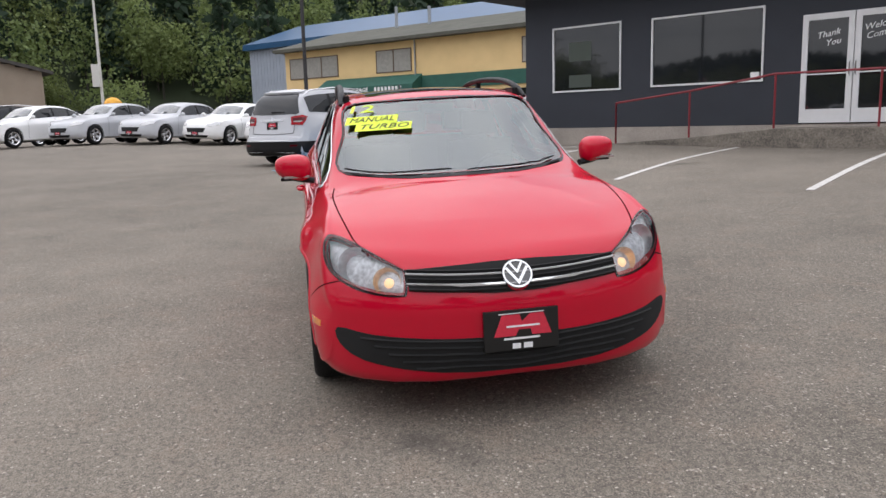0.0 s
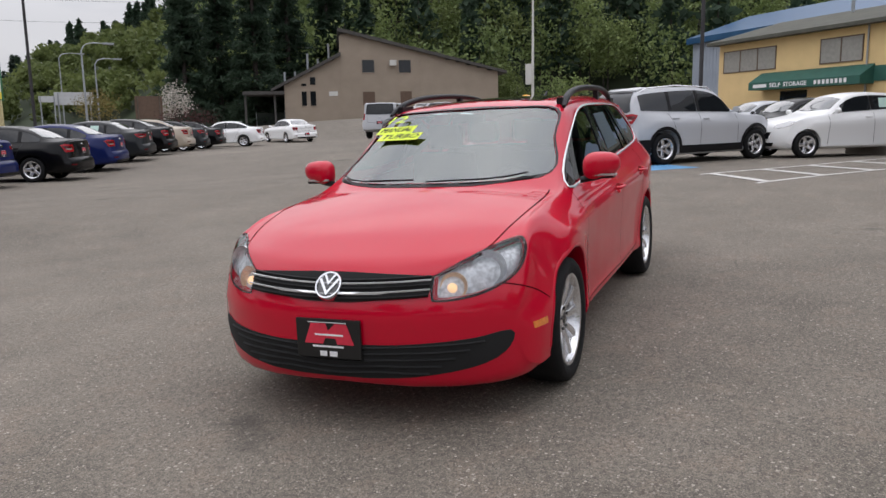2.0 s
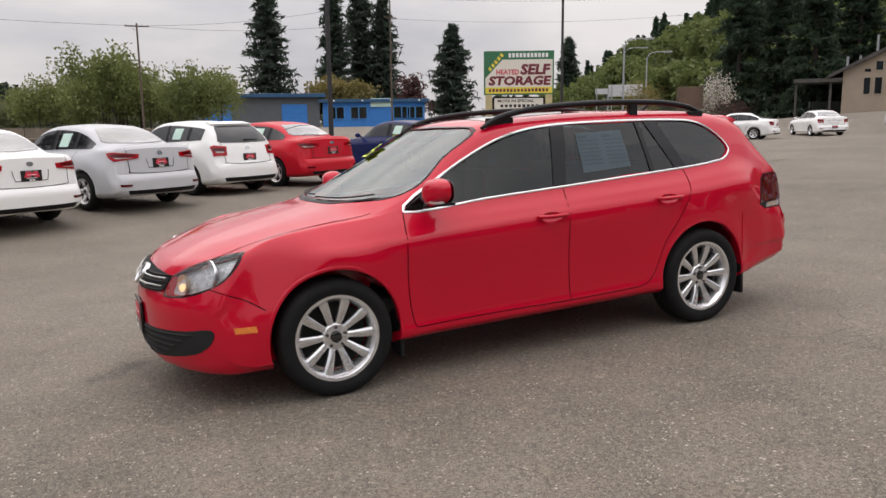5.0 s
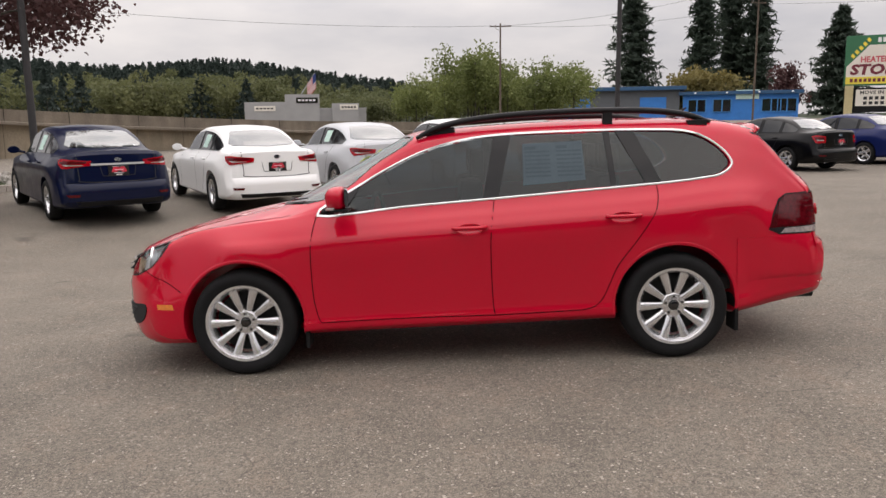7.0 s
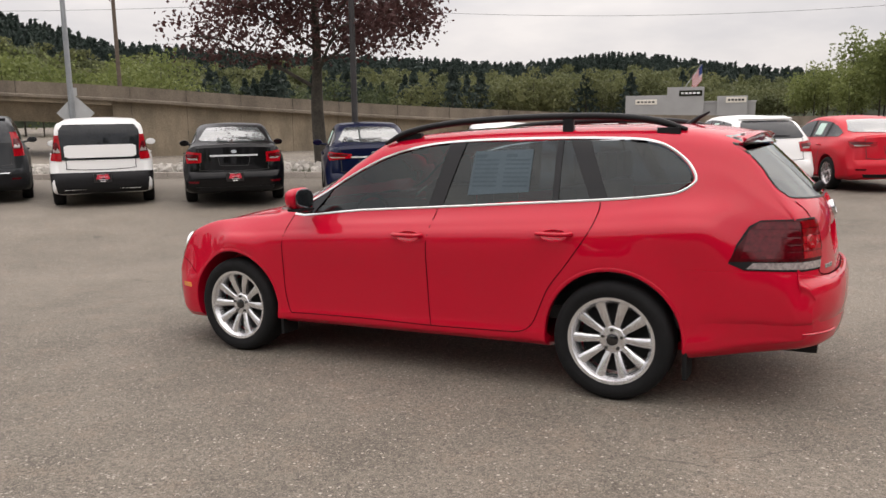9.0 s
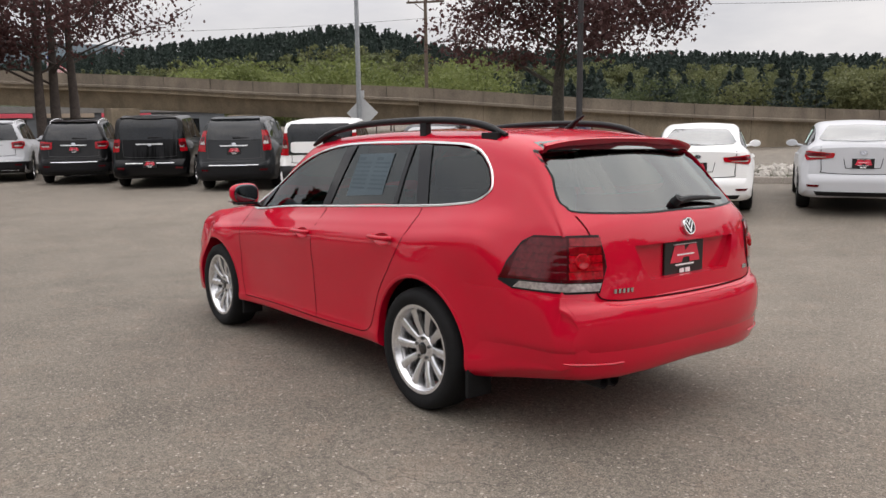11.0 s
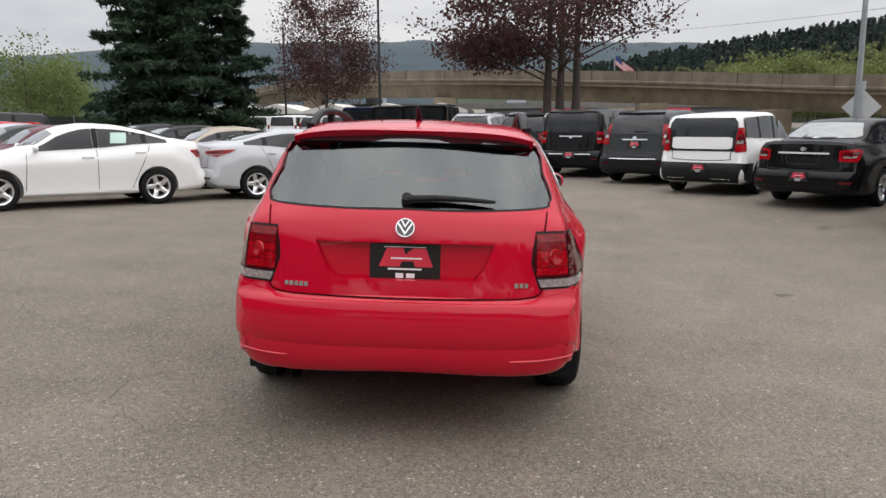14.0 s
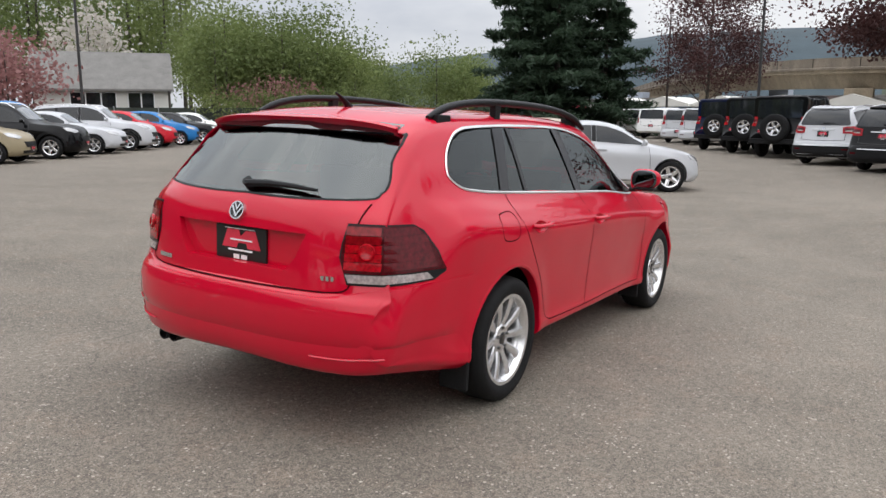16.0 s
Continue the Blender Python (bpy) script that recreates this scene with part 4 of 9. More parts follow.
def viaduct():
    o = thing("viaduct", "weathered concrete road viaduct that comes down to a retaining wall", "bridge")
    line = [(190, 62, 7.2), (131, 38, 6.8), (95, 22, 6.6), (72, 6, 6.2), (60, -14, 5.3), (51, -23.5, 4.5), (42, -31, 3.85), (34, -40, 2.95), (26, -49, 2.2), (12, -62, 1.4), (-12, -78, .9)]
    pts = spline(line, False, 10)
    def strip(name, mat, prof, a, b, label=""):
        bm = bmesh.new()
        rows = []
        for i in range(a, b + 1):
            p = pts[i]
            d = (pts[min(i + 1, len(pts) - 1)] - pts[max(i - 1, 0)])
            s = Vector((d.y, -d.x, 0)).normalized()
            if s.dot(Vector((-1, .2, 0))) < 0:
                s = -s
            rows.append([bm.verts.new(Vector((p.x, p.y, 0)) + s * o_ + Vector((0, 0, (p.z + h) if h > -50 else -2.0))) for o_, h in prof])
        n = len(prof)
        for r, t in zip(rows, rows[1:]):
            for k in range(n):
                bm.faces.new((r[k], t[k], t[(k + 1) % n], r[(k + 1) % n]))
        bm.faces.new(rows[0])
        bm.faces.new(rows[-1][::-1])
        bmesh.ops.recalc_face_normals(bm, faces=bm.faces)
        return part(name, bm, M[mat], o, label)
    last = len(pts) - 1
    strip("parapet", "parapet", [(0, 0), (-.3, 0), (-.3, -1.0), (.13, -1.0), (.13, -.84), (0, -.78)], 0, last, "stained concrete parapet")
    cutp = 60
    strip("deck", "bridge_concrete", [(-.05, -1.0), (-9, -1.0), (-9, -1.35), (-2.2, -2.6), (-1.2, -2.6), (-.5, -1.35), (-.05, -1.3)], 0, cutp, "concrete box girder")
    strip("retaining_wall", "bridge_concrete", [(-.40, -1.0), (-9, -1.0), (-9, -99), (-.40, -99)], cutp, last, "panelled concrete retaining wall")
    strip("far_parapet", "parapet", [(-9, .0), (-9.3, .0), (-9.3, -1.0), (-9, -1.0)], 0, last)
    for i in (12, 22, 32, 41, 49):
        p = pts[i]
        bm = bmesh.new()
        box(bm, (p.x + .5, p.y - 1.1, -.3), (p.x + 2.7, p.y + 1.1, p.z - 2.5), .15)
        part("pier", bm, M["bridge_concrete"], o, "square concrete pier")
    # joints of the parapet and of the wall panels
    k = 0.0
    acc = 0.0
    for i in range(1, len(pts)):
        acc += (pts[i] - pts[i - 1]).length
        if acc - k > 3.4:
            k = acc
            p = pts[i]
            d = (pts[i] - pts[i - 1])
            a = math.atan2(d.y, d.x)
            bm = bmesh.new()
            box(bm, (-.010, -.05, -.98), (.010, .05, .006), 0, Matrix.Translation(p) @ Matrix.Rotation(a, 4, "Z"))
            if i > cutp:
                box(bm, (-.012, .392, -p.z - 1.6), (.012, .43, -1.02), 0, Matrix.Translation(p) @ Matrix.Rotation(a, 4, "Z"))
            part("joint", bm, M["joint"], o)


viaduct()

# ---- cars: a lofted body, cut for wheels and windows, and parts laid on its skin ----
def loft(spec, inset=0.0, nx=90, keys=(5, 4, 6, 5, 5, 7, 7, 8, 8), x0=None, x1=None):
    """A closed car body. spec holds smooth functions of x: low, belt, top (heights), wide, wbelt, wtop (half widths) and drop."""
    bm = bmesh.new()
    xa, xb = (spec["x"][0] if x0 is None else x0), (spec["x"][1] if x1 is None else x1)
    rings = []
    for i in range(nx + 1):
        u = i / nx
        s = 0.5 - 0.5 * math.cos(math.pi * u)
        x = xa + (xb - xa) * (0.45 * u + 0.55 * s)
        zl, zb, zt = spec["low"](x) + inset, spec["belt"](x) - inset, spec["top"](x) - inset
        w, wb, wt, dr = spec["wide"](x) - inset, spec["wbelt"](x) - inset, spec["wtop"](x) - inset, spec["drop"](x)
        ze = max(zt - dr, zb + 0.012)
        pts = [(0, zl + 0.015), (w * 0.78, zl), (w * 0.955, zl + 0.045), (w * 0.995, zl + (zb - zl) * 0.34), (w, zl + (zb - zl) * 0.60),
               (w * 0.965 * 0.6 + wb * 0.4, zl + (zb - zl) * 0.86), (wb, zb), ((wb + wt) / 2 + 0.012, zb + (ze - zb) * 0.52), (wt, ze), (wt * 0.62, zt - dr * 0.28), (0, zt)]
        flank = spec.get("flank")
        if flank:
            # a sill that stands out, a door skin that leans in downwards, and a crease below the handles
            f, h = flank(x), zb - zl
            mix = lambda p, q: (p[0] + (q[0] - p[0]) * f, p[1] + (q[1] - p[1]) * f)
            pts[2:6] = [mix(pts[2], (w * .950, zl + .030)), mix((w * .978, zl + h * .14), (w * .976, zl + h * .105)), mix((w * .990, zl + h * .25), (w * .970, zl + h * .185)),
                        mix(pts[3], (w * .981, zl + h * .46)), mix(pts[4], (w, zl + h * .765)), mix(pts[5], (wb + (w - wb) * .62, zl + h * .885))]
        line = []
        for k in range(len(pts) - 1):
            g = lambda q: pts[q] if 0 <= q < len(pts) else ((-pts[1][0], pts[1][1]) if q < 0 else (-pts[-2][0], pts[-2][1]))
            a, b, c, d = (Vector(g(k + o)) for o in (-1, 0, 1, 2))
            m = (4, *keys)[k] if k < len(keys) + 1 else 6
            for q in range(m):
                t = q / m
                line.append(0.5 * ((2 * b) + (c - a) * t + (2 * a - 5 * b + 4 * c - d) * t * t + (3 * b - a - 3 * c + d) * t ** 3))
        line.append(Vector(pts[-1]))
        half = [(max(p.x, 0.0), p.y) for p in line]
        ring = [(y, z) for y, z in half] + [(-y, z) for y, z in half[-2:0:-1]]
        rings.append([bm.verts.new((x, y, z)) for y, z in ring])
    n = len(rings[0])
    for a, b in zip(rings, rings[1:]):
        for k in range(n):
            bm.faces.new((a[k], b[k], b[(k + 1) % n], a[(k + 1) % n]))
    for ring in (rings[0], rings[-1]):
        flat = [(v.co.y, v.co.z) for v in ring]
        x = ring[0].co.x
        y1 = max(q[0] for q in flat)
        z0, z1 = min(q[1] for q in flat), max(q[1] for q in flat)
        pts, more = list(flat), []
        for i in range(-9, 10):
            for j in range(1, 4):
                q = (y1 * i / 10, z0 + (z1 - z0) * j / 4)
                if inside(flat, *q) and min((q[0] - c[0]) ** 2 + (q[1] - c[1]) ** 2 for c in flat) > .0004:
                    more.append(q)
        r = delaunay_2d_cdt([Vector(q) for q in pts + more], [(k, (k + 1) % n) for k in range(n)], [], 1, 1e-7)
        vs = []
        for v, orig in zip(r[0], r[3]):
            old = [k for k in orig if k < n]
            vs.append(ring[old[0]] if old else bm.verts.new((x, v.x, v.y)))
        for f in r[2]:
            if len({vs[i] for i in f}) == 3:
                bm.faces.new([vs[i] for i in f])
    bow = spec.get("bow")
    if bow:
        for v in bm.verts:
            v.co = bow(*v.co)
    bmesh.ops.recalc_face_normals(bm, faces=bm.faces)
    return bm


def bow_of(x0, x1, half, front, rear, rise=0.0, z0=0.5, reach=1.15, pf=2.8, pr=3.5):
    """Rounds nose and tail in plan: the sides fall back by front and rear; rise lifts the shoulders that fall back."""
    def f(x, y, z):
        u = min(1.0, abs(y) / half)
        d = front * u ** pf * smoothstep(x1 - reach, x1, x) - rear * u ** pr * smoothstep(-(x0 + reach * .75), -x0, -x)
        w = smoothstep(z0, z0 + .22, z) if d > 0 else 0
        return Vector((x - d, y, z + max(d, 0) * rise * w))
    return f


def cut(bm, cutters):
    """bm minus the cutters (each a bmesh), as a new bmesh."""
    me = bpy.data.meshes.new("solid")
    bm.to_mesh(me)
    bm.free()
    ob = new("solid", me)
    tools = []
    for c in cutters:
        bmesh.ops.recalc_face_normals(c, faces=c.faces)
        cm = bpy.data.meshes.new("cutter")
        c.to_mesh(cm)
        c.free()
        co = new("cutter", cm)
        tools.append(co)
        mod = ob.modifiers.new("cut", "BOOLEAN")
        mod.operation, mod.object, mod.solver = "DIFFERENCE", co, "EXACT"
    bpy.context.view_layer.update()
    out = bpy.data.meshes.new_from_object(ob.evaluated_get(bpy.context.evaluated_depsgraph_get()))
    res = bmesh.new()
    res.from_mesh(out)
    for o in [ob, *tools]:
        data = o.data
        bpy.data.objects.remove(o)
        bpy.data.meshes.remove(data)
    bpy.data.meshes.remove(out)
    return res


def prism(poly, axis, a, b):
    """A solid with the outline poly, from a to b along axis: poly is (x, z) for 'y' and (y, z) for 'x'."""
    bm = bmesh.new()
    at = (lambda p, d: (p[0], d, p[1])) if axis == "y" else (lambda p, d: (d, p[0], p[1]))
    lo, hi = [bm.verts.new(at(p, a)) for p in poly], [bm.verts.new(at(p, b)) for p in poly]
    n = len(poly)
    for k in range(n):
        bm.faces.new((lo[k], lo[(k + 1) % n], hi[(k + 1) % n], hi[k]))
    bm.faces.new(lo[::-1])
    bm.faces.new(hi)
    return bm


class Skin:
    """The uncut body, on which flat outlines are laid: from the side, the front, the back or above."""

    def __init__(self, bm):
        self.tree = BVHTree.FromBMesh(bm)

    def hit(self, view, a, b):
        if view == "left":
            o, d = (a, 3, b), (0, -1, 0)
        elif view == "right":
            o, d = (a, -3, b), (0, 1, 0)
        elif view == "front":
            o, d = (6, a, b), (-1, 0, 0)
        elif view == "back":
            o, d = (-6, a, b), (1, 0, 0)
        elif view in ("left_corner", "right_corner"):
            g = 1 if view == "left_corner" else -1
            o, d = ((a - 5) * .7071, g * (a + 5) * .7071, b), (.7071, -.7071 * g, 0)
        else:
            o, d = (a, b, 4), (0, 0, -1)
        p, nrm, _, _ = self.tree.ray_cast(Vector(o), Vector(d))
        if p is None:
            p, nrm, _, _ = self.tree.find_nearest(Vector(o) + Vector(d) * (3 if view not in ("front", "back") else 4))
        return p, nrm

    def patch(self, bm, view, outline, off=0.002, thick=0.012, step=0.05, mat=0, hole=None, even=0):
        """A sheet with that outline lying on the skin, off above it, with edges that run thick deep."""
        def dense(line):
            out = []
            for a, b in zip(line, line[1:] + line[:1]):
                k = max(1, int(math.hypot(b[0] - a[0], b[1] - a[1]) / step))
                out += [(a[0] + (b[0] - a[0]) * i / k, a[1] + (b[1] - a[1]) * i / k) for i in range(k)]
            return out
        poly = dense([tuple(q) for q in outline])
        hol = dense([tuple(q) for q in hole]) if hole else None
        pts = list(poly)
        edges = [(k, (k + 1) % len(poly)) for k in range(len(poly))]
        if hol:
            e0 = len(pts)
            pts += hol
            edges += [(e0 + k, e0 + (k + 1) % len(hol)) for k in range(len(hol))]
        xs, ys = [q[0] for q in poly], [q[1] for q in poly]
        x = min(xs) + step / 2
        while x < max(xs):
            y = min(ys) + step / 2
            while y < max(ys):
                if inside(poly, x, y) and not (hol and inside(hol, x, y)):
                    near = min((x - q[0]) ** 2 + (y - q[1]) ** 2 for q in pts)
                    if near > (step * 0.45) ** 2:
                        pts.append((x, y))
                y += step
            x += step
        r = delaunay_2d_cdt([Vector(q) for q in pts], edges, [], 0, 1e-6)
        vs, low = [], {}
        for v in r[0]:
            p, nrm = self.hit(view, v.x, v.y)
            vs.append((p, nrm))
        # even out the facets of the body
        rim_n = len(poly) + (len(hol) if hol else 0)
        near = {}
        for f in r[2]:
            for a, b in zip(f, f[1:] + f[:1]):
                near.setdefault(a, set()).add(b)
                near.setdefault(b, set()).add(a)
        fixed = {i for i, orig in enumerate(r[3]) if any(k < rim_n for k in orig)}
        pos = [p + nrm * off for p, nrm in vs]
        for _ in range(even):
            pos = [q if i in fixed or not near.get(i) else q.lerp(sum((pos[j] for j in near[i]), Vector()) / len(near[i]), .5) for i, q in enumerate(pos)]
        bv = [bm.verts.new(q) for q in pos]
        count = {}
        for f in r[2]:
            cx, cy = sum(r[0][i].x for i in f) / len(f), sum(r[0][i].y for i in f) / len(f)
            if not inside(poly, cx, cy) or (hol and inside(hol, cx, cy)):
                continue
            order = list(f)
            try:
                fc = bm.faces.new([bv[i] for i in order])
            except ValueError:
                continue
            fc.material_index = mat
            fc.normal_update()
            if fc.normal.dot(vs[order[0]][1]) < 0:
                fc.normal_flip()
                order = order[::-1]
            for k in range(len(order)):
                count[(order[k], order[(k + 1) % len(order)])] = 1
        for (a, b) in count:
            if (b, a) not in count:
                for i in (a, b):
                    if i not in low:
                        p, nrm = vs[i]
                        low[i] = bm.verts.new(p + nrm * (off - thick))
                try:
                    bm.faces.new((bv[b], bv[a], low[a], low[b])).material_index = mat
                except ValueError:
                    pass

    def ribbon(self, bm, view, line, width, off=0.001, mat=0, high=None):
        """A strip of that width along a line on the skin; high: how far its middle stands up."""
        rows = []
        pts = [Vector(q) for q in line]
        for i, q in enumerate(pts):
            d = (pts[min(i + 1, len(pts) - 1)] - pts[max(i - 1, 0)])
            d = d.normalized() if d.length else Vector((1, 0))
            s = Vector((-d.y, d.x)) * width / 2
            row = []
            for k, h in ((1, 0), (0, high or 0), (-1, 0)) if high else ((1, 0), (-1, 0)):
                w = q + s * k
                p, nrm = self.hit(view, w.x, w.y)
                row.append(bm.verts.new(p + nrm * (off + h)))
            rows.append(row)
        for a, b in zip(rows, rows[1:]):
            for k in range(len(a) - 1):
                f = bm.faces.new((a[k], a[k + 1], b[k + 1], b[k]))
                f.material_index = mat
        bmesh.ops.recalc_face_normals(bm, faces=bm.faces)


def tidy(bm, view):
    """Turns every face of a thin open sheet outwards."""
    axis = {"left": (0, 1, 0), "right": (0, -1, 0), "front": (1, 0, 0), "back": (-1, 0, 0), "top": (0, 0, 1)}[view]
    for f in bm.faces:
        if f.normal.dot(Vector(axis)) < 0:
            f.normal_flip()


def mirror_y(line):
    return [(-a, b) for a, b in line][::-1]


def make_wheel(parent, centre, side, R=0.316, rim=0.222, width=0.205, spokes=10, style="spoke", name="wheel", seg=44, rich=False):
    """wheel > tyre, rim, spokes; side is +1 for the car's left."""
    w = new(name)
    w.parent = parent
    w.matrix_basis = Matrix.Translation(centre) @ (Matrix.Identity(4) if side > 0 else pose(0, 0, 0, 0, 0, 180))
    w.empty_display_size = 0.05
    h = width / 2
    key = (R, rim, width, spokes, style, seg, rich)
    if key not in WHEELS:
        bm = bmesh.new()
        lathe(bm, [(rim - 0.01, -h * 0.8), (rim + 0.012, -h * 0.92), (R - 0.03, -h), (R - 0.008, -h * 0.82), (R, -h * 0.45), (R, h * 0.45), (R - 0.008, h * 0.82), (R - 0.03, h), (rim + 0.03, h * 0.98), (rim + 0.006, h * 0.86), (rim - 0.008, h * 0.80)], seg, True)
        bmesh.ops.recalc_face_normals(bm, faces=bm.faces)
        tyre = mesh_of("tyre", bm, M["rubber"], True, 50)
        bm = bmesh.new()
        lathe(bm, [(rim - 0.004, -h * 0.8), (rim - 0.03, -h * 0.5), (rim - 0.032, h * 0.5), (rim - 0.012, h * 0.72), (rim + 0.004, h * 0.82), (rim + 0.006, h * 0.88), (rim - 0.010, h * 0.86), (rim - 0.026, h * 0.66), (rim - 0.030, h * 0.56), (rim - 0.034, -h * 0.5), (rim - 0.012, -h * 0.8)], seg, True)
        bmesh.ops.recalc_face_normals(bm, faces=bm.faces)
        ring = mesh_of("rim", bm, M["alloy"], True, 45)
        bm = bmesh.new()
        dish = h * (0.62 if rich else 0.55)
        for k in range(spokes):
            a = k * 2 * math.pi / spokes
            r0, r1 = 0.055, rim - 0.020
            w0, w1 = (0.0150, 0.0262) if rich else (0.026 * 10 / spokes * 0.9, 0.022 * 10 / spokes * 0.8)
            rot = Matrix.Rotation(a, 4, "Y")
            vs = []
            for r, ww, y in ((r0, w0, dish - 0.018), ((r0 + r1) / 2, (w0 + w1) / 2, dish + 0.002), (r1, w1, dish + 0.010)):
                vs.append([bm.verts.new(rot @ Vector(c)) for c in ((r, y - 0.03, -ww), (r, y - 0.006, -ww), (r, y, -ww * 0.6), (r, y, ww * 0.6), (r, y - 0.006, ww), (r, y - 0.03, ww))])
            for p, q in zip(vs, vs[1:]):
                for j in range(6):
                    bm.faces.new((p[j], p[(j + 1) % 6], q[(j + 1) % 6], q[j]))
            bm.faces.new(vs[-1])
        lathe(bm, [(0.0005, dish - 0.045), (0.074, dish - 0.045), (0.074, dish - 0.018), (0.066, dish - 0.010), (0.034, dish - 0.006), (0.034, dish - 0.014), (0.0005, dish - 0.014)], 28)
        bmesh.ops.recalc_face_normals(bm, faces=bm.faces)
        spoke = mesh_of("spokes", bm, M["alloy"], True, 35)
        # disc enlarged and blackened to stand for the shade behind the spokes
        bm = bmesh.new()
        lathe(bm, [(0.0005, -0.03), (rim - 0.043, -0.03), (rim - 0.043, -0.004), (rim - 0.10, 0.0), (0.0005, 0.0)], 24)
        bmesh.ops.recalc_face_normals(bm, faces=bm.faces)
        disc = mesh_of("brake_disc", bm, M["well"], True, 30)
        bm = bmesh.new()
        lathe(bm, [(0.0005, dish + 0.001), (0.022, dish + 0.001), (0.030, dish - 0.003), (0.032, dish - 0.012)], 24)
        if rich:
            for k in range(5):
                a = k * 2 * math.pi / 5 + math.pi / 2
                bmesh.ops.create_cone(bm, cap_ends=True, segments=6, radius1=0.009, radius2=0.009, depth=0.012, matrix=Matrix.Translation((0.053 * math.cos(a), dish - 0.006, 0.053 * math.sin(a))) @ pose(0, 0, 0, 90))
        bmesh.ops.recalc_face_normals(bm, faces=bm.faces)
        cap = mesh_of("hub_cap", bm, M["gloss_black" if rich else "alloy_dark"], True, 30)
        WHEELS[key] = (tyre, ring, spoke, disc, cap)
    for nm, me in zip(("tyre", "rim", "spokes", "brake_disc", "hub_cap"), WHEELS[key]):
        o = new(nm, me)
        o.parent = w
    return w


WHEELS = {}


def dealer_plate(parent, centre, facing, lean=0.0, w=0.305, h=0.155, name="dealer_plate"):
    """A black dealer plate in a frame, with its red mark and bars of print; facing: +1 forwards, -1 backwards."""
    m = Matrix.Translation(centre) @ pose(0, 0, 0, 90 - lean, 0, 90 if facing > 0 else -90)
    bm = bmesh.new()
    box(bm, (-w / 2, -h / 2, -0.012), (w / 2, h / 2, 0.0), 0.004)
    bmesh.ops.transform(bm, matrix=m, verts=bm.verts)
    ob = part(name, bm, M["plate"], parent, "black dealer plate with a red mark")
    bm = bmesh.new()
    a, b, g = w * 0.40, h * 0.30, 0.03
    # the mark: two slanted strokes and a wedge, cut by a bar
    outline = [(-.92, -.85), (-.20, -.85), (-.10, -.35), (.30, -.35), (.36, -.85), (1.0, -.85), (.74, .90), (.30, .90), (.02, .30), (-.06, .90), (-.64, .90)]
    for q in (outline,):
        vs = [bm.verts.new((x * a, y * b + h * 0.12, 0.0015)) for x, y in q]
        bm.faces.new(vs)
    r = bmesh.ops.extrude_face_region(bm, geom=bm.faces[:])
    bmesh.ops.translate(bm, verts=[v for v in r["geom"] if isinstance(v, bmesh.types.BMVert)], vec=(0, 0, 0.0015))
    bmesh.ops.transform(bm, matrix=m, verts=bm.verts)
    bmesh.ops.recalc_face_normals(bm, faces=bm.faces)
    part("red_mark", bm, M["plate_red"], ob)
    bm = bmesh.new()
    for x0, x1, y, t in ((-0.30, 0.30, 0.42, 0.018), (-0.20, 0.24, 0.10, 0.045), (-0.24, 0.24, -0.20, 0.05), (-0.13, -0.02, -0.385, 0.13), (0.02, 0.14, -0.385, 0.13)):
        box(bm, (x0 * w, (y - t / 2) * h, 0.0032), (x1 * w, (y + t / 2) * h, 0.0045))
    bmesh.ops.transform(bm, matrix=m, verts=bm.verts)
    part("print", bm, M["white"], ob)
    return ob

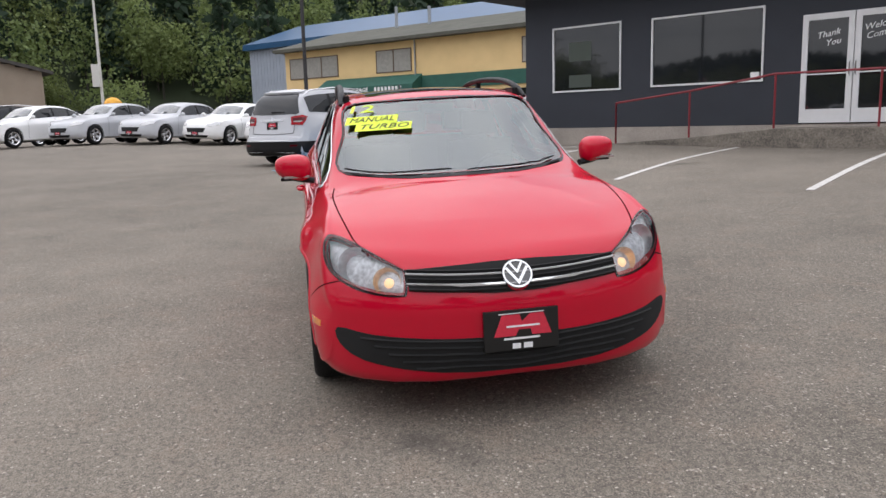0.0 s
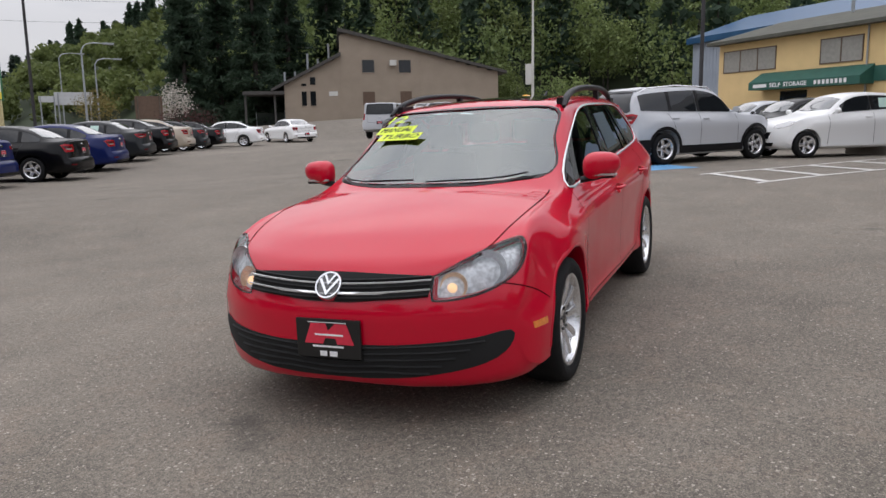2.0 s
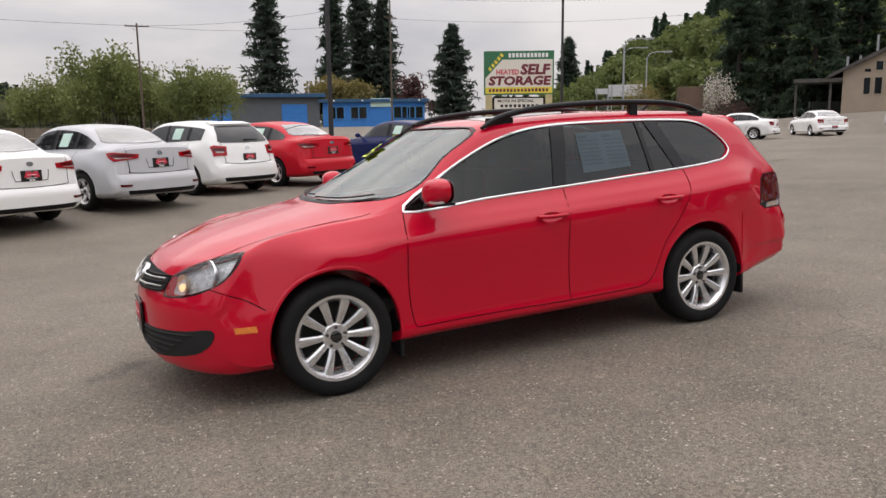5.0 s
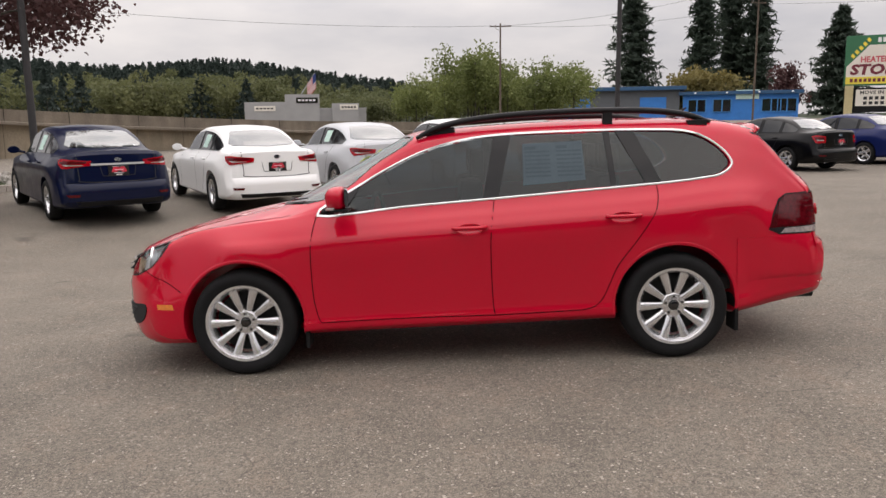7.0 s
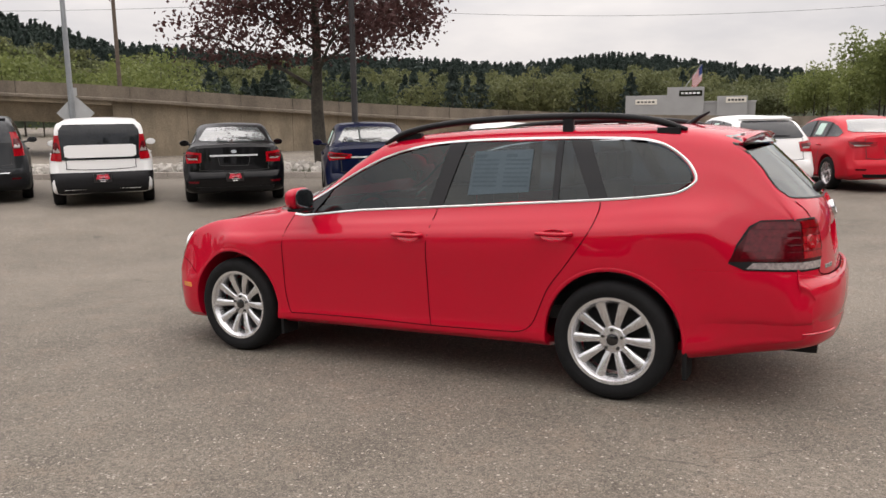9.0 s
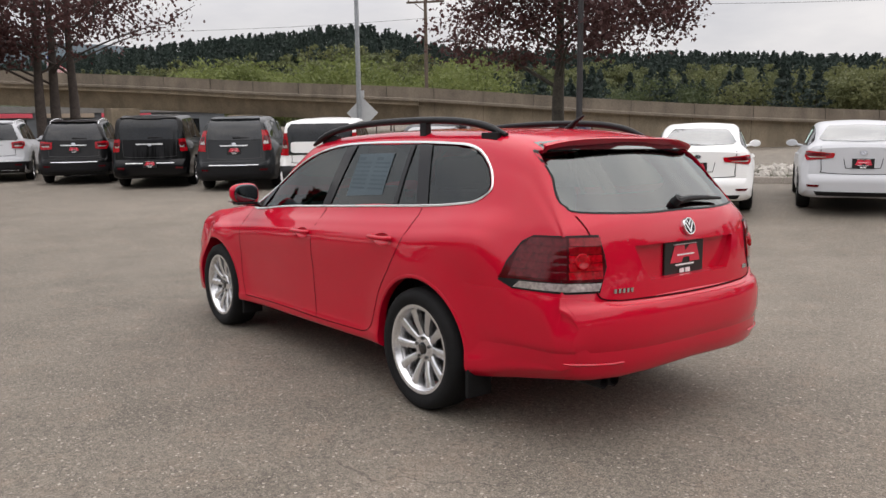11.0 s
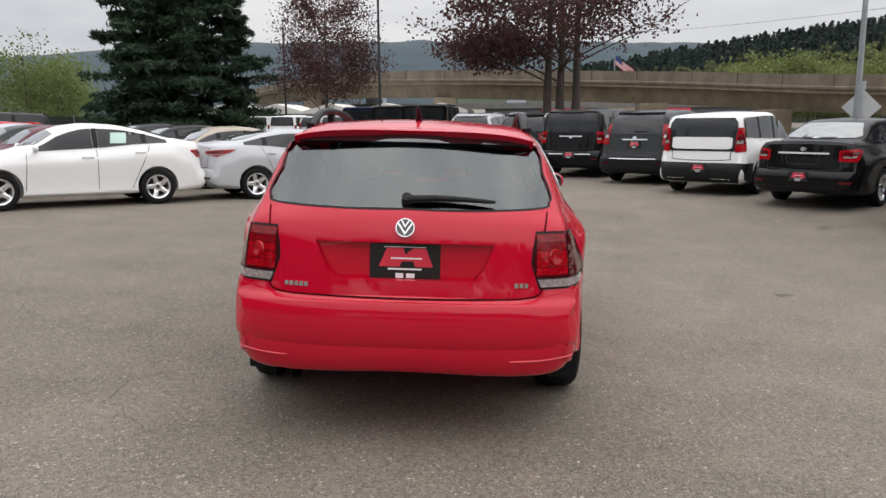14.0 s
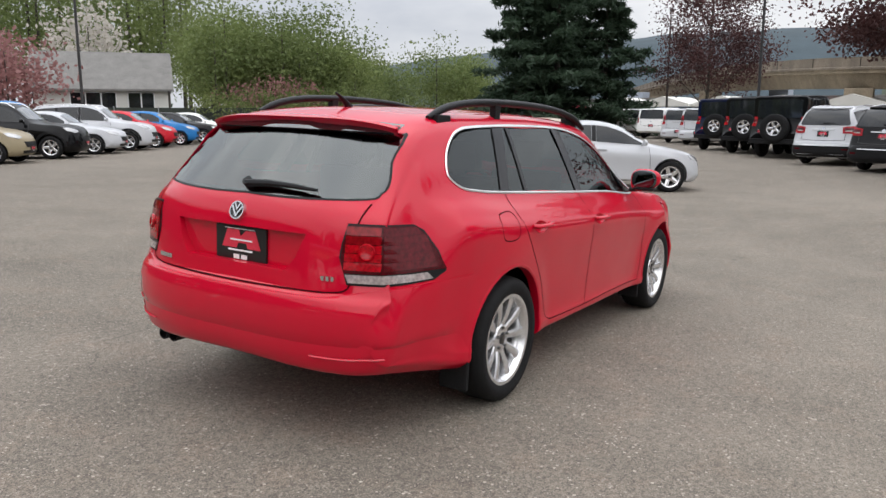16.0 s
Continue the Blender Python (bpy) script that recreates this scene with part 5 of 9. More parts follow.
# ---- the red estate car ----
TILT = Matrix(((0.99956, 0.00045, 0.0298, 0), (0.00045, 0.99955, -0.03, 0), (-0.0298, 0.03, 0.99911, 0), (0, 0, 0, 1)))
ESTATE = dict(
    x=(-2.355, 2.175),
    low=curve_of([(2.175, .33), (2.165, .255), (2.14, .205), (2.06, .178), (1.9, .178), (1.7, .190), (.9, .215), (-.9, .235), (-1.7, .245), (-2.0, .275), (-2.2, .302), (-2.31, .326), (-2.342, .355), (-2.355, .41)]),
    belt=curve_of([(2.175, .515), (2.15, .565), (2.10, .625), (2.02, .69), (1.9, .745), (1.7, .81), (1.4, .865), (1.1, .905), (.83, .925), (-.24, .985), (-1.22, 1.035), (-1.64, 1.07), (-1.9, 1.06), (-2.08, 1.01), (-2.2, .95), (-2.27, .84), (-2.300, .72), (-2.312, .655), (-2.338, .625), (-2.355, .58)]),
    top=curve_of([(2.175, .545), (2.15, .615), (2.12, .66), (2.085, .705), (2.04, .745), (1.95, .785), (1.8, .84), (1.5, .912), (1.25, .958), (1.14, .978), (1.0, 1.045), (.6, 1.255), (.38, 1.37), (.24, 1.417), (.1, 1.437), (-.15, 1.452), (-.6, 1.462), (-1.2, 1.452), (-1.6, 1.435), (-1.85, 1.395), (-1.93, 1.365), (-2.0, 1.295), (-2.2, 1.075), (-2.245, 1.02), (-2.275, .95), (-2.296, .83), (-2.306, .70), (-2.315, .668), (-2.343, .648), (-2.355, .60)]),
    wide=curve_of([(2.175, .80), (2.15, .832), (2.10, .858), (2.0, .872), (1.75, .878), (1.5, .882), (1.2, .885), (.6, .872), (0, .878), (-.9, .880), (-1.35, .878), (-1.7, .862), (-2.0, .820), (-2.15, .793), (-2.27, .775), (-2.32, .76), (-2.355, .72)]),
    wbelt=curve_of([(2.175, .775), (2.15, .795), (2.10, .80), (2.0, .79), (1.9, .775), (1.7, .765), (1.4, .760), (1.1, .765), (.83, .77), (-.3, .775), (-1.2, .765), (-1.64, .745), (-1.9, .725), (-2.1, .712), (-2.25, .715), (-2.30, .735), (-2.32, .75), (-2.355, .71)]),
    wtop=curve_of([(2.175, .72), (2.13, .70), (2.05, .68), (1.9, .67), (1.6, .665), (1.2, .67), (1.0, .685), (.8, .67), (.5, .63), (.25, .60), (-.1, .585), (-1.2, .57), (-1.6, .56), (-1.9, .57), (-2.05, .605), (-2.2, .65), (-2.26, .67), (-2.30, .685), (-2.355, .68)]),
    drop=curve_of([(2.175, .02), (2.08, .035), (2.0, .04), (1.7, .045), (1.3, .04), (1.14, .05), (1.0, .10), (.7, .135), (.4, .10), (.2, .065), (-.2, .055), (-1.4, .05), (-1.85, .06), (-2.0, .07), (-2.2, .05), (-2.3, .02), (-2.355, .015)]),
    flank=lambda x: smoothstep(-2.12, -1.78, x) * (1 - smoothstep(1.40, 1.85, x)),
)
estate_bow = bow_of(-2.355, 2.175, .88, .40, .27, .34, .52)


def flared(x, y, z):
    """The wheel arches swell a little round their lips."""
    r = math.hypot(abs(x) - 1.289, z - .325)
    if abs(y) > .6 and z > .25 and r < .54:
        y += math.copysign(.016 * smoothstep(-.54, -.37, -r), y)
    return estate_bow(x, y, z)


ESTATE["bow"] = flared


def red_car():
    car = thing("estate_car", "bright red estate car with black roof rails and silver wheels", "car", TILT)
    keys = (6, 5, 5, 5, 8, 9, 7, 7, 9, 9, 10)
    base = loft(ESTATE, 0, 150, keys)
    skin = Skin(base)
    # window openings
    dlo = [(.83, .935), (.3, .968), (-.24, .995), (-1.22, 1.045), (-1.50, 1.068), (-1.60, 1.085), (-1.665, 1.125), (-1.675, 1.165), (-1.63, 1.235), (-1.54, 1.305), (-1.44, 1.345), (-1.30, 1.362), (-.9, 1.375), (-.4, 1.375), (-.12, 1.358), (.1, 1.315), (.3, 1.242), (.55, 1.115)]
    screen = [(-.665, 1.020), (-.40, .994), (0, .985), (.40, .994), (.665, 1.020), (.615, 1.20), (.570, 1.364), (.3, 1.392), (0, 1.400), (-.3, 1.392), (-.570, 1.364), (-.615, 1.20)]
    rear = [(-.646, 1.108), (-.638, 1.075), (-.60, 1.050), (-.3, 1.036), (0, 1.032), (.3, 1.036), (.60, 1.050), (.638, 1.075), (.646, 1.108), (.612, 1.20), (.540, 1.352), (0, 1.385), (-.540, 1.352), (-.612, 1.20)]

    def shrink(poly, d):
        c = Vector((sum(p[0] for p in poly) / len(poly), sum(p[1] for p in poly) / len(poly)))
        return [tuple(Vector(p) + (c - Vector(p)).normalized() * d) for p in poly]
    body = base.copy()

    def lamp_line(sg):
        return spline([(sg * .770, .808), (sg * .735, .812), (sg * .66, .790), (sg * .57, .748), (sg * .474, .698), (sg * .456, .686), (sg * .455, .64), (sg * .462, .598), (sg * .478, .588), (sg * .56, .588), (sg * .66, .606), (sg * .745, .648), (sg * .785, .70), (sg * .791, .765)], True, 4)
    cab = loft(ESTATE, 0.045, 60, (3, 3, 3, 3, 3, 3, 3, 3, 4, 4, 4), -2.12, 1.0)
    cut_list = [cab]
    for x in (1.289, -1.289):
        for s in (1, -1):
            c = bmesh.new()
            bmesh.ops.create_cone(c, cap_ends=True, segments=64, radius1=0.362, radius2=0.362, depth=0.42, matrix=Matrix.Translation((x, s * 0.83, 0.325)) @ pose(0, 0, 0, 90))
            cut_list.append(c)
    for q in (shrink(spline(dlo, True, 4), .012),):
        cut_list.append(prism(q, "y", .40, 1.2))
        cut_list.append(prism(q, "y", -1.2, -.40))
    cut_list.append(prism(shrink(spline(screen, True, 4), .012), "x", .20, 1.6))
    cut_list.append(prism(shrink(spline(rear, True, 4), .014), "x", -2.6, -1.80))
    cut_list.append(prism([(.385, .900), (.345, .80), (.300, .742), (-.300, .742), (-.345, .80), (-.385, .900)], "x", -2.6, -2.248))
    for sg in (1, -1):
        cut_list.append(prism([tuple(q) for q in shrink(lamp_line(sg), .012)], "x", 1.60, 2.6))
    for x, z in ((-.08, .831), (-.985, .864)):
        for view, g in (("left", 1), ("right", -1)):
            p, _ = skin.hit(view, x, z)
            c = bmesh.new()
            bmesh.ops.create_uvsphere(c, u_segments=24, v_segments=14, radius=1, matrix=Matrix.Translation(p + Vector((0, g * .006, 0))) @ Matrix.Diagonal((.078, .030, .036, 1)))
            cut_list.append(c)
    body = cut(body, cut_list)
    b = part("body", body, [M["red"]], car, "glossy red steel body", True, 32)
    # the rear bumper stands a little proud of the body, with a ledge on top
    cover = loft(ESTATE, -0.004, 110, keys, -2.355, -1.4)
    face = curve_of([(.25, .085), (.31, .065), (.34, .055), (.385, .036), (.43, .022), (.448, .010), (.462, -.006), (.50, -.010), (.56, -.010), (.62, -.008), (.66, -.006), (.72, .0)])
    for v in cover.verts:
        back = smoothstep(1.75, 2.2, -v.co.x)
        v.co.x += face(v.co.z) * back
        v.co.y *= 1 - max(face(v.co.z), -.01) * .55 * smoothstep(1.6, 1.9, -v.co.x)
    arch = []
    for sg in (1, -1):
        c = bmesh.new()
        bmesh.ops.create_cone(c, cap_ends=True, segments=64, radius1=0.362, radius2=0.362, depth=0.60, matrix=Matrix.Translation((-1.289, sg * 0.75, 0.325)) @ pose(0, 0, 0, 90))
        arch.append(c)
    cover = cut(cover, [prism([(-3, .652), (-2.29, .652), (-2.20, .690), (-2.02, .704), (-1.2, .712), (-1.2, 2.4), (-3, 2.4)], "y", -2, 2), prism([(-1.66, -1), (-1.0, -1), (-1.0, 3), (-1.66, 3)], "y", -2, 2), *arch])
    part("rear_bumper", cover, M["red"], car, "red rear bumper with a ledge on top", True, 32)

    def sheet(name, view, outline, mat, parent=car, label="", off=0.002, thick=0.012, step=0.03, hole=None):
        bm = bmesh.new()
        skin.patch(bm, view, outline, off, thick, .11 if mat in ("glass_clear", "glass_rear", "glass_dark") else step, 0, hole, 6 if mat in ("glass_clear", "glass_rear", "glass_dark") else 0)
        return part(name, bm, M[mat], parent, label, True, 35)

    # side glazing, with a black surround, pillars and a bright strip
    for s, view in ((1, "left"), (-1, "right")):
        outline = [tuple(p) for p in spline(dlo, True, 4)]
        front = [(.815, .945), (.3, .975), (-.172, 1.0), (-.254, 1.357), (-.10, 1.345), (.1, 1.303), (.3, 1.232), (.55, 1.108)]
        rear_d = [(-.258, 1.005), (-.94, 1.038), (-.925, 1.362), (-.353, 1.366)]
        vent = [(-.965, 1.038), (-1.15, 1.050), (-1.00, 1.362), (-.95, 1.364)]
        quarter = [(-1.235, 1.055), (-1.48, 1.074), (-1.59, 1.095), (-1.648, 1.132), (-1.655, 1.165), (-1.615, 1.228), (-1.53, 1.295), (-1.43, 1.333), (-1.30, 1.350), (-1.10, 1.358)]
        for nm, q in (("front_door_window", front), ("rear_door_window", rear_d), ("vent_window", vent), ("quarter_window", quarter)):
            sheet(nm, view, q, "glass_dark", car, "dark tinted side glass", -0.004, 0.004)
        bm = bmesh.new()
        skin.patch(bm, view, [(-.168, 1.0), (-.262, 1.005), (-.357, 1.366), (-.249, 1.357)], .0015, .012, .06)
        part("window_pillar", bm, M["pillar"], car, "black window pillar", True)
        bm = bmesh.new()
        skin.patch(bm, view, [(-.935, 1.037), (-.97, 1.039), (-.955, 1.363), (-.92, 1.362)], .0015, .012, .06)
        part("window_pillar", bm, M["pillar"], car, "black window pillar", True)
        bm = bmesh.new()
        skin.patch(bm, view, [(-1.145, 1.049), (-1.24, 1.054), (-1.105, 1.359), (-.995, 1.362)], .0015, .012, .06)
        part("window_pillar", bm, M["pillar"], car, "black window pillar", True)
        bm = bmesh.new()
        skin.patch(bm, view, [(.84, .935), (.68, .944), (.60, 1.045), (.57, 1.10)], .0025, .012, .05)
        part("window_pillar", bm, M["pillar"], car, "black window pillar", True)
        bm = bmesh.new()
        ring = outline + outline[:1]
        skin.ribbon(bm, view, ring, .012, .003, 0, .004)
        part("bright_window_trim", bm, M["satin"], car, "bright metal strip round the side windows", True, 60)
        # door gaps: strips on the skin, coloured as dark as a shaded groove
        for q in ([(.835, .93), (.86, .80), (.868, .62), (.862, .44), (.835, .315), (.80, .30)],
                  [(-.235, .99), (-.205, .80), (-.20, .60), (-.205, .38), (-.215, .305)],
                  [(-1.205, 1.035), (-1.205, .98), (-1.17, .88), (-1.06, .72), (-.955, .585), (-.90, .47), (-.86, .385), (-.81, .335), (-.74, .315)],
                  [(.80, .30), (.2, .308), (-.215, .305), (-.74, .315)]):
            bm = bmesh.new()
            skin.ribbon(bm, view, spline(q, False, 5), .0055, .0009)
            part("door_gap", bm, M["gap"], car, "dark gap beside the door")
        for q in ([(1.905, .640), (1.83, .612), (1.74, .575), (1.655, .520)],):
            bm = bmesh.new()
            skin.ribbon(bm, view, spline(q, False, 5), .0055, .0009)
            part("bumper_gap", bm, M["gap"], car, "thin gap between wing and bumper")
        if s < 0:
            bm = bmesh.new()
            skin.ribbon(bm, view, spline([(-1.40, .955), (-1.30, .962), (-1.245, .945), (-1.235, .90), (-1.245, .845), (-1.30, .825), (-1.39, .83), (-1.42, .86), (-1.42, .92), (-1.40, .955)], False, 4), .005, .0009)
            part("fuel_flap_gap", bm, M["gap"], car, "thin gap round the fuel flap")
        # door handles
        for x in (-.08, -.985):
            z = .835 if x > -.5 else .868
            p, nrm = skin.hit(view, x, z)
            bm = bmesh.new()
            line = [(x + d, p.y + s * o, z + .004) for d, o in ((.095, .004), (.08, .028), (.03, .036), (-.03, .036), (-.08, .028), (-.095, .004))]
            sweep(bm, spline(line, False, 4), .015, 10, .8)
            part("door_handle", bm, M["red"], car, "body-coloured door handle", True, 60)
        # mirror
        mirror = new("door_mirror")
        mirror.parent = car
        cx, cy, cz = .665, s * .915, 1.045
        bm = bmesh.new()
        bmesh.ops.create_uvsphere(bm, u_segments=28, v_segments=18, radius=1)
        for v in bm.verts:
            x, y, z = v.co
            x = math.copysign(abs(x) ** .8, x) if x > 0 else x * .42
            z = math.copysign(abs(z) ** .75, z)
            y = math.copysign(abs(y) ** .72, y)
            out = y * s
            v.co = (cx + x * (.088 - .018 * out), cy + y * .104, cz - .004 + z * (.074 - .014 * out) + .010 * out)
        part("mirror_cap", bm, M["red"], mirror, "red mirror housing", True, 80)
        bm = bmesh.new()
        bmesh.ops.create_uvsphere(bm, u_segments=20, v_segments=10, radius=1)
        for v in bm.verts:
            x, y, z = v.co
            v.co = (cx - .034 + x * .006, cy + math.copysign(abs(y) ** .7, y) * .088, cz + math.copysign(abs(z) ** .75, z) * .064)
        part("mirror_glass", bm, M["mirror"], mirror, "", True)
        bm = bmesh.new()
        sweep(bm, [(.70, s * .80, .962), (.69, s * .87, .972), (.675, s * .93, .985)], .026, 10, .7)
        box(bm, (.615, cy - .075, .968), (.715, cy + .070, .986), .008)
        part("mirror_foot", bm, M["black"], mirror, "black mirror foot", True)
        bm = bmesh.new()
        box(bm, (.69, cy - .055, .983), (.742, cy + .09, .998), .006)
        part("turn_signal", bm, M["tail_clear"], mirror, "clear repeater lamp")
        # roof rail
        rail = new("roof_rail")
        rail.parent = car
        y0 = .555
        bm = bmesh.new()
        line = spline([(.22, s * .598, 1.372), (.05, s * .583, 1.440), (-.25, s * .573, 1.482), (-.7, s * .563, 1.496), (-1.15, s * .552, 1.486), (-1.42, s * .542, 1.455), (-1.60, s * .536, 1.400)], False, 8)
        sweep(bm, line, [.012 + .011 * min(1, 8 * min(i, len(line) - 1 - i) / len(line)) for i in range(len(line))], 12, .85)
        part("rail_bar", bm, M["black"], rail, "matt black rail", True, 60)
        for a, c in (((.16, 1.385), (-.02, 1.425)), ((-.93, 1.40), (-.99, 1.48)), ((-1.45, 1.39), (-1.57, 1.41))):
            bm = bmesh.new()
            box(bm, (c[0], s * y0 - .018, a[1] - .03), (a[0], s * y0 + .018, c[1] + .005), .006)
            part("rail_foot", bm, M["black"], rail)
        # wheels
        for x, nm in ((1.289, "front_wheel"), (-1.289, "rear_wheel")):
            make_wheel(car, (x, s * .775, .316), s, .318, .226, .21, 10, "spoke", nm, 64, True)
            # mud flap
            bm = bmesh.new()
            fx = x - .372
            box(bm, (fx - .012, s * .70, .145), (fx + .012, s * .850, .40 if x > 0 else .36), .010)
            part("mud_flap", bm, M["rubber"], car, "black rubber mud flap")
        # arch lip
        for x in (1.289, -1.289):
            bm = bmesh.new()
            line = [(x + .362 * math.cos(a), .325 + .362 * math.sin(a)) for a in [radians(-8 + 196 * k / 40) for k in range(41)]]
            skin.ribbon(bm, view, [(x + .372 * math.cos(a), .325 + .372 * math.sin(a)) for a in [radians(-6 + 192 * k / 40) for k in range(41)]], .022, -.001, 0, .007)
            part("arch_lip", bm, M["red"], car, "", True, 70)
        # side marker
        sheet("side_marker", view, [(1.705, .415), (1.81, .415), (1.815, .445), (1.71, .447)], "amber", car, "amber side marker lamp", .002, .01)
        # head lamp
        hl = new("head_lamp")
        hl.parent = car
        lamp = lamp_line(s)
        sheet("lens", "front", lamp, "glass_lens", hl, "clear lens", .002, .004)
        sheet("lamp_edge", "front", lamp, "black", hl, "", .0015, .02, .03, shrink(lamp, .010))
        sheet("housing", "front", lamp, "lamp_housing", hl, "grey reflector housing", -.038, .004)
        for (yy, zz, r) in ((s * .672, .712, .076), (s * .545, .652, .060)):
            p, nrm = skin.hit("front", yy, zz)
            d = (nrm * .5 + Vector((1, s * .12, 0))).normalized()
            q = d.to_track_quat("Y", "Z").to_matrix().to_4x4()
            bm = bmesh.new()
            lathe(bm, [(.010, -.055), (r * .35, -.049), (r * .62, -.036), (r * .84, -.020), (r * .97, -.006), (r, -.002), (r, -.014)], 36)
            bmesh.ops.transform(bm, matrix=Matrix.Translation(p - nrm * .020) @ q, verts=bm.verts)
            bmesh.ops.recalc_face_normals(bm, faces=bm.faces)
            bowl = part("reflector_bowl", bm, M["reflector" if r > .07 else "warm_reflector"], hl, "bright round reflector bowl", True, 60)
        bm = bmesh.new()
        p, nrm = skin.hit("front", s * .540, .650)
        bmesh.ops.create_uvsphere(bm, u_segments=12, v_segments=8, radius=.022, matrix=Matrix.Translation(p + nrm * -.040))
        part("bulb", bm, M["bulb"], hl, "lit warm bulb", True)
        # tail lamp, wrapped round the corner
        tl = new("tail_lamp")
        tl.parent = car
        cv = view + "_corner"
        at = lambda line: [(u - .028, z) for u, z in line]
        outer = at([(-1.138, .958), (-1.03, .958), (-.86, .952), (-.808, .924), (-.74, .836), (-.700, .748), (-.765, .714), (-1.0, .708), (-1.146, .708), (-1.175, .82), (-1.164, .88)])
        sheet("lamp_surround", cv, outer, "black", tl, "", .002, .012)
        sheet("smoked_lens", cv, at([(-1.132, .950), (-.985, .951), (-.86, .944), (-.818, .918), (-.748, .832), (-.702, .757), (-.94, .757), (-1.157, .757), (-1.168, .82), (-1.158, .88)]), "tail_dark", tl, "smoked red lens", .006, .02)
        # dim red chambers behind the smoked lens, split by dark ribs, and the bright inner one
        for k in range(5):
            z = .770 + .0345 * k
            far = -.748 - .0135 * k - .028 * (k == 4)
            near = -1.0
            sheet("lens_band", cv, at([(near, z), (far, z), (far - .016, z + .033), (near, z + .033)]), "tail_mid", tl, "dim red reflecting band", .008, .01)
        for k in range(5):
            z = .770 + .0355 * k
            sheet("inner_lens", cv, at([(-1.157 + .003 * k, z), (-1.012, z), (-1.008, z + .033), (-1.155 + .003 * k, z + .033)]), "tail_red" if k < 3 else "tail_half", tl, "bright red inner lens", .009, .01)
        p, nrm = skin.hit(cv, -1.095, .845)
        bm = bmesh.new()
        lathe(bm, [(.0005, .010), (.012, .011), (.022, .016), (.032, .016), (.037, .006)], 28)
        bmesh.ops.recalc_face_normals(bm, faces=bm.faces)
        bmesh.ops.transform(bm, matrix=Matrix.Translation(p + nrm * .003) @ nrm.to_track_quat("Y", "Z").to_matrix().to_4x4(), verts=bm.verts)
        part("round_lens", bm, M["tail_red"], tl, "round bright red stop lamp", True, 50)
        sheet("clear_lens", cv, at([(-1.152, .752), (-1.0, .753), (-.80, .750), (-.77, .722), (-1.0, .718), (-1.14, .718)]), "tail_clear", tl, "clear lower lens", .007, .02)

    # front: grille, badge, bumper intake
    sheet("upper_grille", "front", [(-.455, .690), (-.46, .655), (-.45, .618), (-.1, .588), (.1, .588), (.45, .618), (.46, .655), (.455, .690), (.1, .705), (-.1, .705)], "well", car, "black grille", .008, .02)
    for z in (.664, .628):
        bm = bmesh.new()
        skin.ribbon(bm, "front", spline([(-.455, z + .006), (-.2, z - .006), (0, z - .01), (.2, z - .006), (.455, z + .006)], False, 6), .007, .024, 0, .005)
        part("grille_strip", bm, M["satin"], car, "thin bright grille strip", True, 60)
    for z in (.680, .647, .610):
        bm = bmesh.new()
        skin.ribbon(bm, "front", spline([(-.45, z + .006), (-.2, z - .006), (0, z - .01), (.2, z - .006), (.45, z + .006)], False, 6), .014, .008, 0, .012)
        part("grille_slat", bm, M["well"], car, "", True, 60)
    for view, x, z, r in (("front", 2.1, .645, .067), ("back", -2.28, .962, .043)):
        f = 1 if view == "front" else -1
        p, nrm = skin.hit(view, 0, z)
        m = Matrix.Translation(p + nrm * (.022 if f > 0 else .006)) @ nrm.to_track_quat("Y", "Z").to_matrix().to_4x4()
        bm = bmesh.new()
        lathe(bm, [(r * .80, .004), (r * .84, .010), (r * .95, .010), (r, .002), (r, -.02)], 40)
        bmesh.ops.recalc_face_normals(bm, faces=bm.faces)
        bmesh.ops.transform(bm, matrix=m, verts=bm.verts)
        em = part("round_emblem", bm, M["chrome"], car, "round chrome emblem", True, 40)
        for q in ([(-.42, .66), (-.28, .70), (0, .22), (.28, .70), (.42, .66), (0, .0)],
                  [(-.68, .34), (-.55, .44), (0, -.40), (.55, .44), (.68, .34), (0, -.68)]):
            bm = bmesh.new()
            vs = [bm.verts.new((a * r * 1.1, .009, c * r * 1.1)) for a, c in q]
            wv = [bm.verts.new((a * r * 1.1, .001, c * r * 1.1)) for a, c in q]
            bm.faces.new(vs)
            for k in range(len(q)):
                bm.faces.new((vs[k], vs[(k + 1) % len(q)], wv[(k + 1) % len(q)], wv[k]))
            bmesh.ops.recalc_face_normals(bm, faces=bm.faces)
            bmesh.ops.transform(bm, matrix=m, verts=bm.verts)
            part("emblem_stroke", bm, M["chrome"], em)
        bm = bmesh.new()
        lathe(bm, [(.0005, .003), (r * .86, .003), (r * .86, -.02)], 32)
        bmesh.ops.recalc_face_normals(bm, faces=bm.faces)
        bmesh.ops.transform(bm, matrix=m, verts=bm.verts)
        part("emblem_ground", bm, M["gloss_black"], em, "", True, 40)
    low = [(-.755, .435), (-.62, .420), (-.4, .410), (-.2, .404), (.2, .404), (.4, .410), (.62, .420), (.755, .435), (.75, .365), (.66, .302), (.45, .266), (.2, .250), (-.2, .250), (-.45, .266), (-.66, .302), (-.75, .365)]
    sheet("lower_intake", "front", spline(low, True, 3), "well", car, "black lower intake", .005, .03)
    for k in range(5):
        bm = bmesh.new()
        z = .385 - .029 * k
        wv = .66 - .055 * k
        skin.ribbon(bm, "front", spline([(-wv, z + .016 - .003 * k), (-wv * .5, z + .012), (0, z), (wv * .5, z + .012), (wv, z + .016 - .003 * k)], False, 6), .013, .003, 0, .010)
